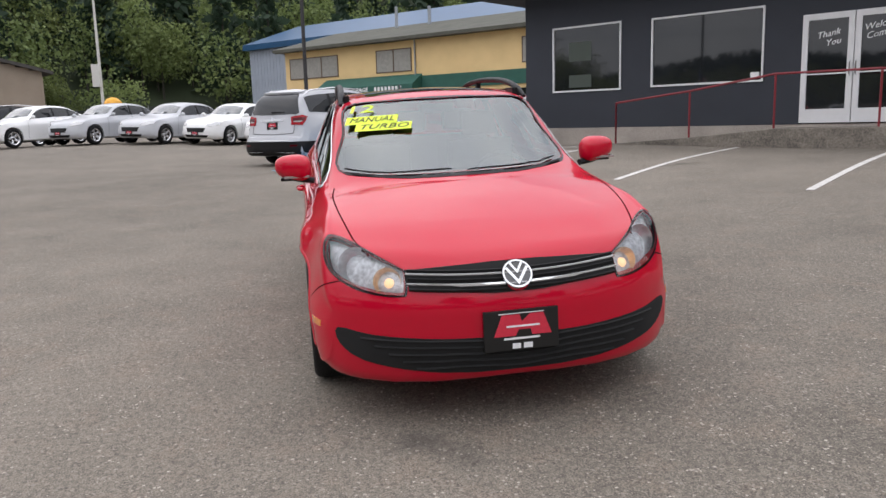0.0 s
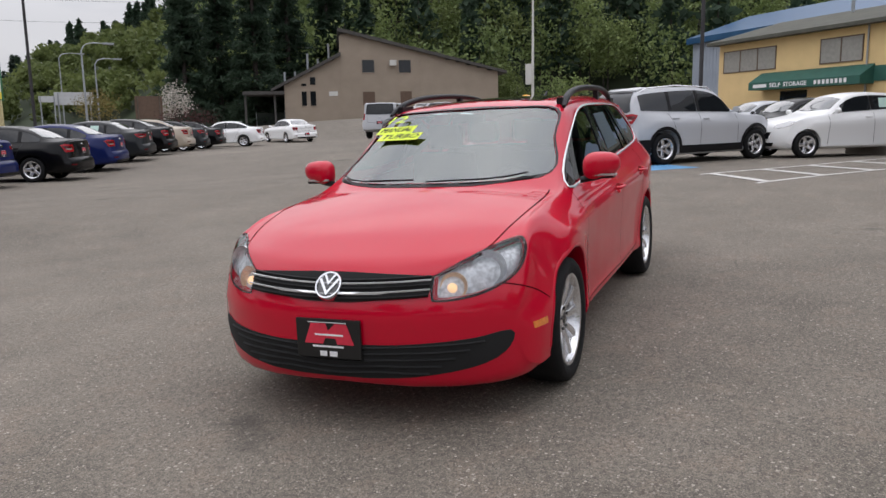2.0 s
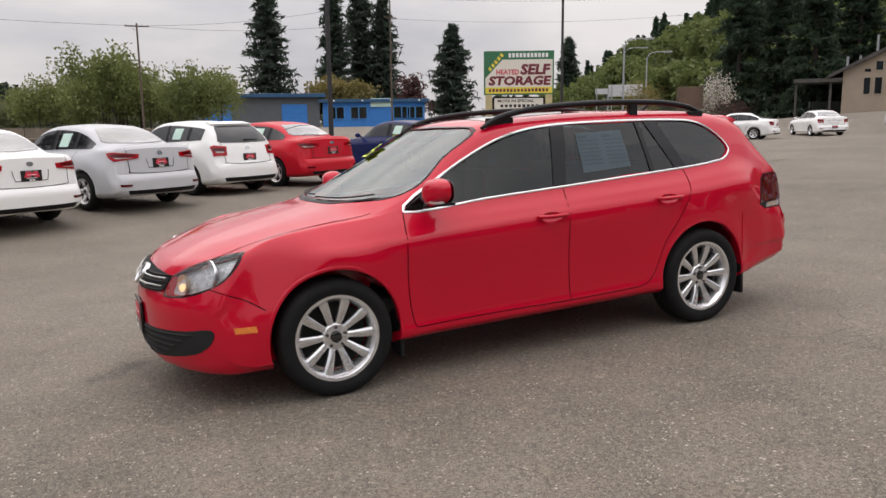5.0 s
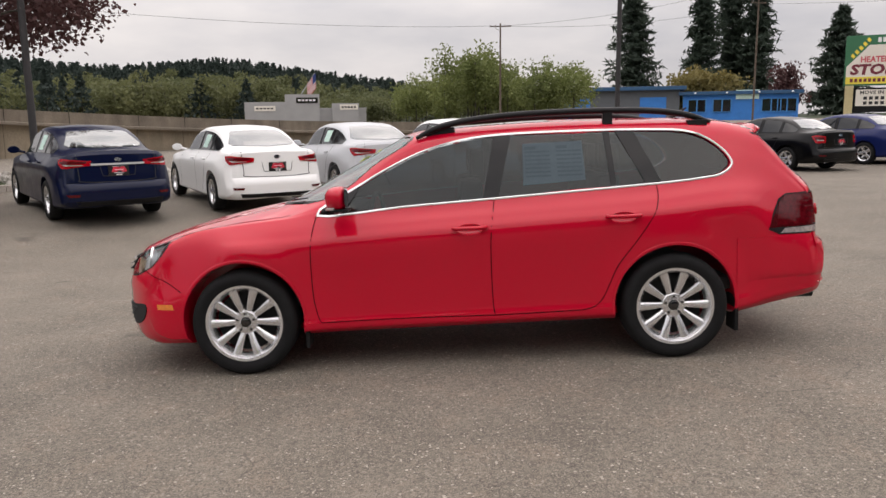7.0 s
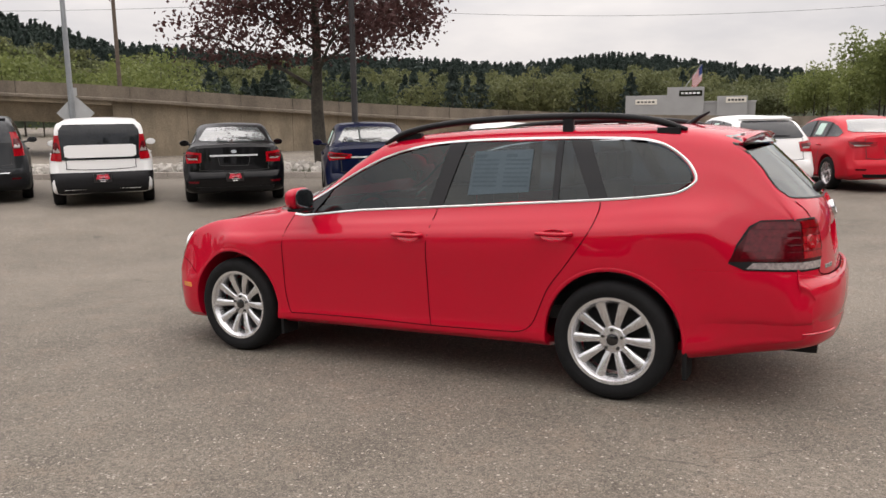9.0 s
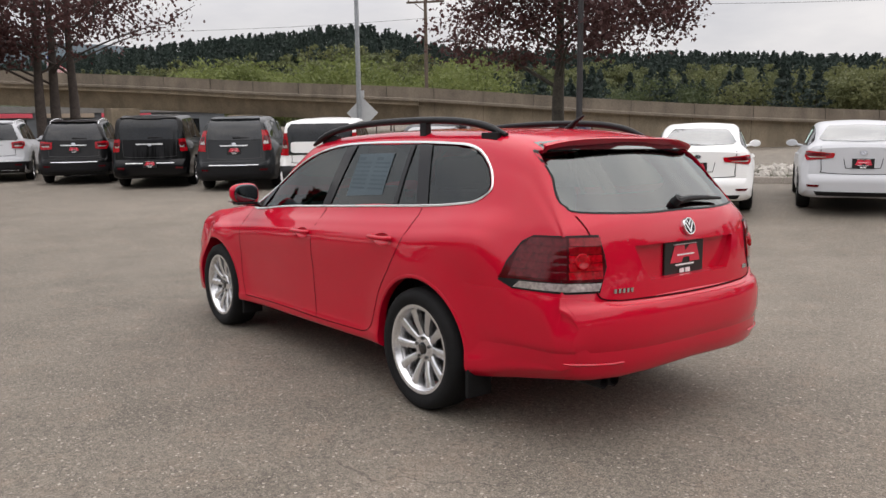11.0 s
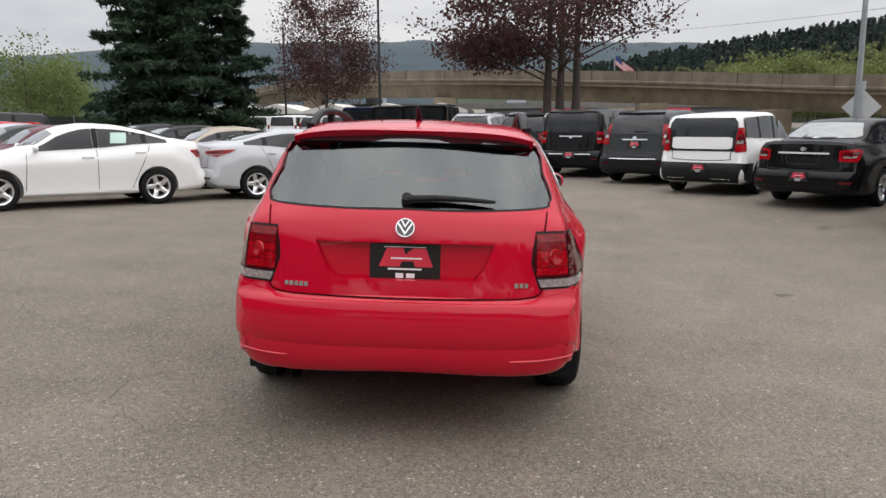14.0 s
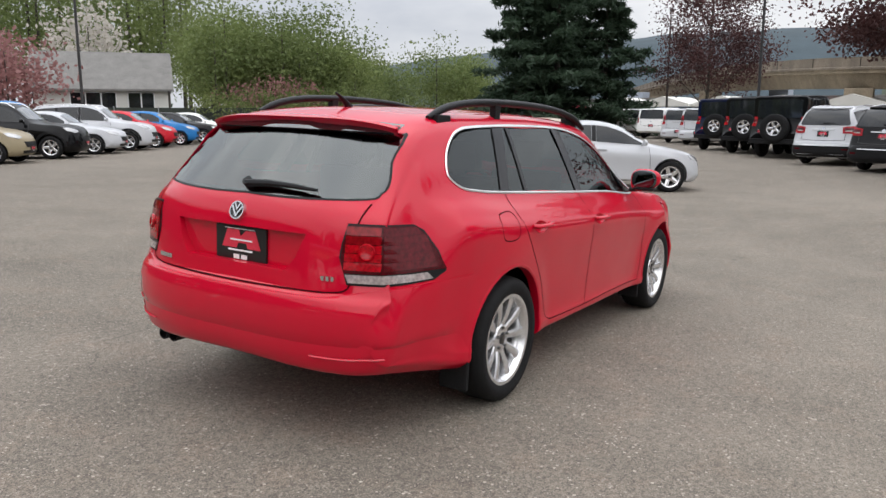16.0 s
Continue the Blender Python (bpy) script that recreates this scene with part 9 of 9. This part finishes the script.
DARK = "dark steel light poles"
for x, y, h in ((-5.46, -19.6, 11.5), (-23.7, -32.8, 12), (-26.9, -.8, 10), (39.6, 4.9, 11), (20.5, 34.8, 9), (9.13, -11.9, 9)):
    pole("light_pole", "tall thin dark steel light pole standing in the lot", x, y, h, .085, "dark_pole", group=DARK)
for x, y, h, deg in ((-47.8, -115.6, 23, 20), (-8.2, -107, 14.6, 0), (42.5, -32.2, 14, 40)):
    pole("utility_pole", "weathered wooden utility pole with a crossarm", x, y, h, .16, "wood_pole", ((h * .78, 1.4, deg), (h * .93, 1.2, deg)) if x != -8.2 else ((h - .4, 1.5, deg),), group="utility poles")


def lamp_post(x, y, h, reach, deg, mat="dark_pole", label="dark lamp post with a flat head on a short arm", base=None):
    o = thing("street_lamp", label, "street lamp", frame_at(x, y, deg) if base is None else frame_at(x, y, deg, base), "street lamps")
    bm = bmesh.new()
    tube(bm, (0, 0, -.3), (0, 0, h - .5), .09, .06, 10)
    sweep(bm, spline([(0, 0, h - .6), (reach * .15, 0, h - .15), (reach * .5, 0, h + .02), (reach, 0, h)], False, 5), .04, 8)
    part("post", bm, M[mat], o, "", True, 60)
    bm = bmesh.new()
    box(bm, (reach - .1, -.16, h - .06), (reach + .6, .16, h + .07), .03)
    part("lamp_head", bm, M[mat], o)


lamp_post(55.0, 14.0, 8.9, .6, 200)
lamp_post(-36.5, -43, 7.0, 1.6, 150, "galv", "galvanised street lamp with a curved arm")
lamp_post(-50, -56, 7.2, 1.8, 150, "galv", "galvanised street lamp with a curved arm")
lamp_post(-62, -74, 9.6, 2.2, 150, "galv", "galvanised street lamp with a curved arm")


def flag(o, x, z, w, h, deg, droop=.0, n=14):
    """A striped flag with a canton, waving from its pole."""
    m = Matrix.Rotation(radians(deg), 4, "Z")
    place = lambda u, v: m @ Vector((x + u * w * (1 - .3 * droop), .12 * math.sin(u * 7 + v) * w * .3 * u, z - v * h - droop * u * w * .8 + .04 * math.sin(u * 9)))
    fl = new("flag")
    fl.parent = o
    stuff = {"flag_red": bmesh.new(), "flag_white": bmesh.new(), "flag_blue": bmesh.new()}
    for s in range(13):
        key = "flag_red" if s % 2 == 0 else "flag_white"
        for k in range(n):
            u0, u1, v0, v1 = k / n, (k + 1) / n, s / 13, (s + 1) / 13
            kk = "flag_blue" if (u1 <= .42 and v1 <= .54) else key
            b = stuff[kk]
            b.faces.new([b.verts.new(place(*q)) for q in ((u0, v0), (u1, v0), (u1, v1), (u0, v1))])
    for key, b in stuff.items():
        bmesh.ops.remove_doubles(b, verts=b.verts, dist=.001)
        part(key.split("_")[1] + "_cloth", b, M[key], fl, "", True)


fp = thing("flagpole", "white flagpole with a control box and a drooping flag", "flagpole", frame_at(-48.3, -13.7, 0))
bm = bmesh.new()
tube(bm, (0, 0, -.3), (0, 0, 12.3), .11, .06, 12)
part("shaft", bm, M["pale_wall"], fp, "", True, 60)
bm = bmesh.new()
box(bm, (-.05, -.45, 3.2), (.30, .02, 4.6), .03)
part("control_box", bm, M["pale_wall"], fp)
flag(fp, .1, 11.9, 1.2, 1.5, 250, .9)
fb = thing("flagpole", "leaning flagpole with a flag on the far showroom", "flagpole", frame_at(25.2, -131, 0))
bm = bmesh.new()
tube(bm, (0, 0, 5.0), (-3.2, 0, 9.6), .07, .05, 8)
part("shaft", bm, M["galv"], fb)
flag(fb, -3.3, 9.5, 2.2, 2.6, 0, 1.0)
fc = thing("flagpole", "flagpole with a striped flag behind the viaduct", "flagpole", frame_at(142, -27, 0))
bm = bmesh.new()
tube(bm, (0, 0, 0), (0, 0, 13.2), .12, .08, 8)
part("shaft", bm, M["galv"], fc)
flag(fc, .1, 13.0, 4.6, 1.6, -95, .75)


def stop_sign():
    o = thing("warning_sign", "bare metal back of a diamond road sign on a pole", "road sign", frame_at(23.42, -14.3, 0))
    bm = bmesh.new()
    tube(bm, (0, 0, -.3), (-.12, .05, 9.5), .115, .075, 12)
    part("pole", bm, M["galv"], o, "galvanised pole", True, 60)
    bm = bmesh.new()
    box(bm, (-.46, -.01, -.46), (.46, .01, .46), .004, Matrix.Translation((.0, -.16, 2.13)) @ Matrix.Rotation(radians(58), 4, "Z") @ Matrix.Rotation(radians(45), 4, "Y"))
    part("sign_plate", bm, M["sign_back"], o, "bare metal sign back")
    bm = bmesh.new()
    box(bm, (-.10, -.01, 2.75), (.14, .01, 3.05), .0, Matrix.Translation((0, -.16, 0)) @ Matrix.Rotation(radians(58), 4, "Z"))
    part("small_plate", bm, M["sign_back"], o)


stop_sign()


def simple_building(name, label, x, y, deg, w, d, h, wall, roof, roof_h=.35, over=.4, base=0.0):
    o = thing(name, label, "building", frame_at(x, y, deg, base))
    bm = bmesh.new()
    box(bm, (0, 0, -.3), (w, d, h))
    part("wall", bm, M[wall], o)
    bm = bmesh.new()
    box(bm, (-over, -over, h + .004), (w + over, d + over, h + roof_h), .03)
    part("roof", bm, M[roof], o)
    return o


ws = simple_building("blue_workshop", "low grey-blue workshop with a blue roof edge", -29.3, -202.6, 167.5, 10.7, 9, 3.35, "grey_wall", "blue_roof", .42, .5)
for a, b in ((1.0, 3.2), (7.4, 9.6)):
    bm = bmesh.new()
    box(bm, (a, -.06, .2), (b, .0, 2.6))
    part("blue_door", bm, M["blue_wall"], ws)
w2 = simple_building("blue_shop", "low bright blue shop with barred dark windows", -61.4, -195.4, 159, 9.0, 9, 2.75, "blue_wall", "blue_roof", .36, .35)
for i, a in enumerate((.4, 2.4, 6.2, 7.4)):
    window_unit(w2, a, a + 1.5, .9, 2.3, -.03, 2, "window_dark", "blue_trim")
bm = bmesh.new()
box(bm, (4.2, -.12, 2.25), (6.0, -.06, 3.2))
part("shop_sign", bm, M["paper_green"], w2, "pale sign board")
for a in (1.0, 3.5, 6.0, 8.5):
    bm = bmesh.new()
    bmesh.ops.create_uvsphere(bm, u_segments=10, v_segments=6, radius=.14, matrix=Matrix.Translation((a, -.25, 2.95)))
    part("wall_lamp", bm, M["white"], w2)
# both are large sheds that stand far off
for shed in (ws, w2):
    for q in shed.children_recursive:
        if q.data:
            q.data.transform(Matrix.Diagonal((3.0, 3.0, 2.35, 1)))

sh = simple_building("far_showroom", "low grey far showroom with white sign boards", 33.5, -127.4, 190.5, 20.5, 12, 3.1, "showroom_wall", "showroom_wall", .35, .1)
for (a, b, h) in ((0, 6.7, 4.5), (6.7, 12.5, 5.75), (14.6, 19.2, 4.2)):
    bm = bmesh.new()
    box(bm, (a, -1.0, 0), (b, .3, h), .02)
    part("parapet_block", bm, M["showroom_wall"], sh)
for a, b, z0, z1, mt in ((1.6, 5.1, 3.0, 3.85, "sign_white"), (8.6, 12.2, 4.3, 5.2, "gloss_black"), (15.9, 19.0, 3.1, 4.0, "sign_white")):
    bm = bmesh.new()
    box(bm, (a, -1.1, z0), (b, -1.02, z1), .02)
    part("sign_board", bm, M[mt], sh)
    for k in range(5):
        bm = bmesh.new()
        box(bm, (a + .3 + k * (b - a - .5) / 5, -1.13, z0 + .3), (a + .3 + (k + .7) * (b - a - .5) / 5, -1.11, z1 - .3))
        part("print_bar", bm, M["ink"] if mt == "sign_white" else M["white"], sh)

shops = simple_building("far_shops", "long low grey shops with red and blue fascia boards", 96, 40, -98, 75, 12, 2.7, "grey_wall", "grey_shingle", .7, .3)
for k in range(12):
    bm = bmesh.new()
    box(bm, (2 + k * 6, -.06, .3), (6 + k * 6, -.02, 2.0))
    part("shop_window", bm, M["window_dark"], shops)
    if k % 4 != 3:
        bm = bmesh.new()
        box(bm, (1.4 + k * 6, -.9 if k % 2 else -.3, 2.2), (6.6 + k * 6, -.03, 2.66), .02)
        part("fascia_board", bm, M[("sign_red", "sign_white", "blue_trim", "sign_red", "beige")[k % 5]], shops)
    if k % 3 == 1:
        bm = bmesh.new()
        box(bm, (3 + k * 6, 2, 3.402), (5.2 + k * 6, 4, 4.2), .03)
        part("roof_unit", bm, M["grey_metal"], shops)


def marquee():
    """A row of gabled white canopies on thin posts over dark stalls."""
    o = thing("far_marquee", "row of white gabled canopies on posts beyond the pickups", "marquee", frame_at(70, 26, -95))
    for k in range(5):
        x = k * 5.3
        bm = bmesh.new()
        ends = [[bm.verts.new(q) for q in ((x, y, 2.35), (x + 2.5, y, 3.05), (x + 5.0, y, 2.35), (x + 5.0, y, 2.10), (x, y, 2.10))] for y in (-.5, 7.0)]
        bm.faces.new(ends[0][::-1])
        bm.faces.new(ends[1])
        for a in range(5):
            bm.faces.new((ends[0][a], ends[0][(a + 1) % 5], ends[1][(a + 1) % 5], ends[1][a]))
        bmesh.ops.recalc_face_normals(bm, faces=bm.faces)
        part("canopy_roof", bm, M["pale_wall"], o, "white gabled canopy roof")
        for px in (x + .12, x + 4.88):
            bm = bmesh.new()
            tube(bm, (px, -.4, -.1), (px, -.4, 2.12), .06, .06, 8)
            part("post", bm, M["galv"], o)
        bm = bmesh.new()
        box(bm, (x + .3, 2.2, 0), (x + 4.7, 6.6, 1.6 + .12 * (k % 3)), .04)
        part("stall", bm, M[("grey_wall", "window_dark", "dark_red", "window_dark", "blue_wall")[k]], o, "goods under the canopy")
    return o


marquee()


def cottage():
    m = frame_at(26.4, 48.9, -38, 0)
    o = thing("cottage", "small white boarded cottage with a pale grey roof", "house", m)
    bm = bmesh.new()
    pts = [(0, 0), (8.6, 0), (8.6, 3.2), (0, 3.2)]
    box(bm, (0, 0, -.2), (8.6, 6.4, 3.15))
    for x in (0.004, 8.596):
        vs = [bm.verts.new(p) for p in ((x, 0, 3.15), (x, 6.4, 3.15), (x, 3.2, 5.5))]
        bm.faces.new(vs)
    part("wall", bm, M["pale_wall"], o)
    bm = bmesh.new()
    siding(bm, 0, 8.6, .2, 3.1, 0, .2)
    part("siding", bm, M["pale_wall"], o, "white lapped boards")
    bm = bmesh.new()
    for sg in (0, 1):
        y0, y1 = (-.45, 3.2) if sg == 0 else (6.85, 3.2)
        vs = [bm.verts.new(p) for p in ((-.4, y0, 3.0), (9.0, y0, 3.0), (9.0, y1, 5.72), (-.4, y1, 5.72), (-.4, y0, 3.14), (9.0, y0, 3.14), (9.0, y1, 5.88), (-.4, y1, 5.88))]
        for f in ((0, 1, 2, 3), (4, 7, 6, 5), (0, 4, 5, 1), (1, 5, 6, 2), (2, 6, 7, 3), (3, 7, 4, 0)):
            bm.faces.new([vs[i] for i in f])
    bmesh.ops.recalc_face_normals(bm, faces=bm.faces)
    part("roof", bm, M["grey_shingle"], o, "pale grey shingle roof")
    for a, b, n in ((2.2, 5.2, 3), (5.9, 7.7, 2)):
        window_unit(o, a, b, 1.7, 2.95, -.03, n, "window_dark")


cottage()

# screen fence and kerb at the end of the lot
def run_fence(name, label, pts, h, mat, step=2.4, thick=.06):
    o = thing(name, label, "fence")
    for (ax, ay), (bx, by) in zip(pts, pts[1:]):
        ln = math.hypot(bx - ax, by - ay)
        k = max(1, int(ln / step))
        a = math.degrees(math.atan2(by - ay, bx - ax))
        for i in range(k):
            x, y = ax + (bx - ax) * i / k, ay + (by - ay) * i / k
            m = frame_at(x, y, a)
            bm = bmesh.new()
            box(bm, (.03, -thick / 2, .08), (ln / k - .03, thick / 2, h), 0, m)
            part("panel", bm, M[mat], o)
            bm = bmesh.new()
            tube(bm, m @ Vector((0, 0, -.1)), m @ Vector((0, 0, h + .08)), .04, None, 8)
            part("post", bm, M["galv"], o)


run_fence("screen_fence", "dark green screen fence along the trees", [(47, 24), (40, 34), (31, 42), (18, 48), (6, 50)], 1.75, "fence")
run_fence("chain_fence", "dim wire fence at the foot of the wooded slope", [(-66, -50), (-84, -22), (-76, -14)], 1.6, "fence", 3.0, .02)
bm = bmesh.new()
for (ax, ay), (bx, by) in zip([(46, 23), (39, 33), (30, 41), (17, 46.5)], [(39, 33), (30, 41), (17, 46.5), (5, 48.5)]):
    ln = math.hypot(bx - ax, by - ay)
    for i in range(int(ln / 2)):
        t0 = i / int(ln / 2)
        box(bm, (.02, -.12, -.1), (1.96, .12, .28), .02, frame_at(ax + (bx - ax) * t0, ay + (by - ay) * t0, math.degrees(math.atan2(by - ay, bx - ax))))
solid("kerb", bm, M["concrete"], "pale concrete kerb blocks before the fence", "kerb", kind="structure")


def rock_bed():
    edge = [(24, -5.0), (20, -7.3), (16.6, -8.9), (13.1, -10.0), (10.3, -11.3), (6, -13.2), (2, -15.4), (-4, -18.5)]
    pts = spline(edge, False, 6)
    bm = bmesh.new()
    for a, b in zip(pts, pts[1:]):
        d = b - a
        box(bm, (.004, -.09, -.1), (d.length - .004, .09, .15), .015, frame_at(a.x, a.y, math.degrees(math.atan2(d.y, d.x))))
    solid("rock_bed_kerb", bm, M["concrete"], "worn concrete kerb along the rock bed", "kerb", kind="structure")
    bm = bmesh.new()
    rd = random.Random(3)
    count = 0
    for a, b in zip(pts, pts[1:]):
        d = b - a
        nrm = Vector((-d.y, d.x)).normalized()
        if nrm.y > 0:
            nrm = -nrm
        for k in range(int(d.length * 44)):
            q = a.lerp(b, rd.random()) + nrm * (.15 + rd.random() ** 1.1 * 8.0)
            s = rd.uniform(.07, .22)
            r = bmesh.ops.create_icosphere(bm, subdivisions=1, radius=s, matrix=Matrix.Translation((q.x, q.y, height(q.x, q.y) + s * .35 + .05)) @ Euler((rd.random() * 6, rd.random() * 6, rd.random() * 6)).to_matrix().to_4x4() @ Matrix.Diagonal((1, rd.uniform(.6, .95), rd.uniform(.45, .8), 1)))
            for v in r["verts"]:
                v.co += Vector((rd.uniform(-1, 1), rd.uniform(-1, 1), rd.uniform(-1, 1))) * s * .14
    solid("river_rocks", bm, M["rock"], "pale river rocks piled behind the kerb", "rocks", kind="stuff")


rock_bed()
ground_strip("rock_bed_soil", [(24, -5.3), (16.6, -9.1), (10.3, -11.5), (2, -15.6), (-4, -18.8), (0, -24), (8, -22), (16, -17), (26, -10)], "grass", "rough grass and soil under the rocks", "verge", .02, 1.2)
bm = bmesh.new()
box(bm, (-.28, -.28, 0), (.28, .28, .55), .08)
bmesh.ops.create_uvsphere(bm, u_segments=16, v_segments=10, radius=.42, matrix=Matrix.Translation((0, 0, .75)) @ Matrix.Diagonal((1, 1, .9, 1)))
solid("inflatable_marker", bm, M["orange"], "orange-yellow rounded marker standing behind the parked cars", "marker", frame_at(-33, -9.6, 0, 1.55), smooth=True)

# overhead wires
def wire(a, b, sag, r=.018):
    bm = bmesh.new()
    a, b = Vector(a), Vector(b)
    pts = [a.lerp(b, k / 24) - Vector((0, 0, sag * 4 * (k / 24) * (1 - k / 24))) for k in range(25)]
    sweep(bm, pts, r, 4)
    solid("overhead_wire", bm, M["rubber"], "thin black overhead wire", "wire", group="overhead wires")


for z in (17.9, 21.3):
    wire((-47.8, -115.6, z), (-8.2, -107, 14.2), 1.2)
    wire((-47.8, -115.6, z), (-120, -95, z + 4), 1.8)
wire((-8.2, -107, 14.2), (60, -70, 15), 1.5)
wire((60, -70, 15), (130, -10, 15), 1.5)


# the far road: sign boards, a notice kiosk, a blossoming tree and a maroon shrub
def far_board(name, label, x, y, z0, z1, w, face, post="galv"):
    a = math.degrees(math.atan2(y, x)) + 90
    o = thing(name, label, "sign", frame_at(x, y, a, 0))
    bm = bmesh.new()
    box(bm, (-w / 2, -.05, z0), (w / 2, .05, z1), .02)
    part("board", bm, M[face], o)
    for q in (-.4, .4):
        bm = bmesh.new()
        tube(bm, (q * w, .10, 0), (q * w, .10, z1 - .05), .06)
        part("post", bm, M[post], o)


far_board("road_sign", "grey back of a road sign beyond the lot", -46.84, -58.78, 3.85, 4.4, 1.4, "sign_back")
far_board("road_sign", "wide grey back of a road sign beyond the lot", -48.52, -57.33, 3.6, 4.75, 3.3, "sign_back")
far_board("notice_board", "brown roadside notice board with pale print", -49.46, -49.47, 2.2, 4.2, 2.3, "brown_door", "wood_pole")
wood("roadside_blossom", "white blossoming tree beyond the lot", [(-53.15, -49.91, .8, 5.0, 1.5)], "leaf", "leaf_white", 1500, .15)
wood("maroon_shrub", "rounded dark red shrub at the end of the row", [(-44.7, -41.4, .6, 2.6, 2.3)], "leaf", "leaf_purple", 1600, .13, trunks=False)
wood("roadside_ochre", "yellow-green budding tree beside the road signs", [(-47.0, -53.0, .8, 4.2, 1.7)], "leaf", "leaf_ochre", 1500, .16)
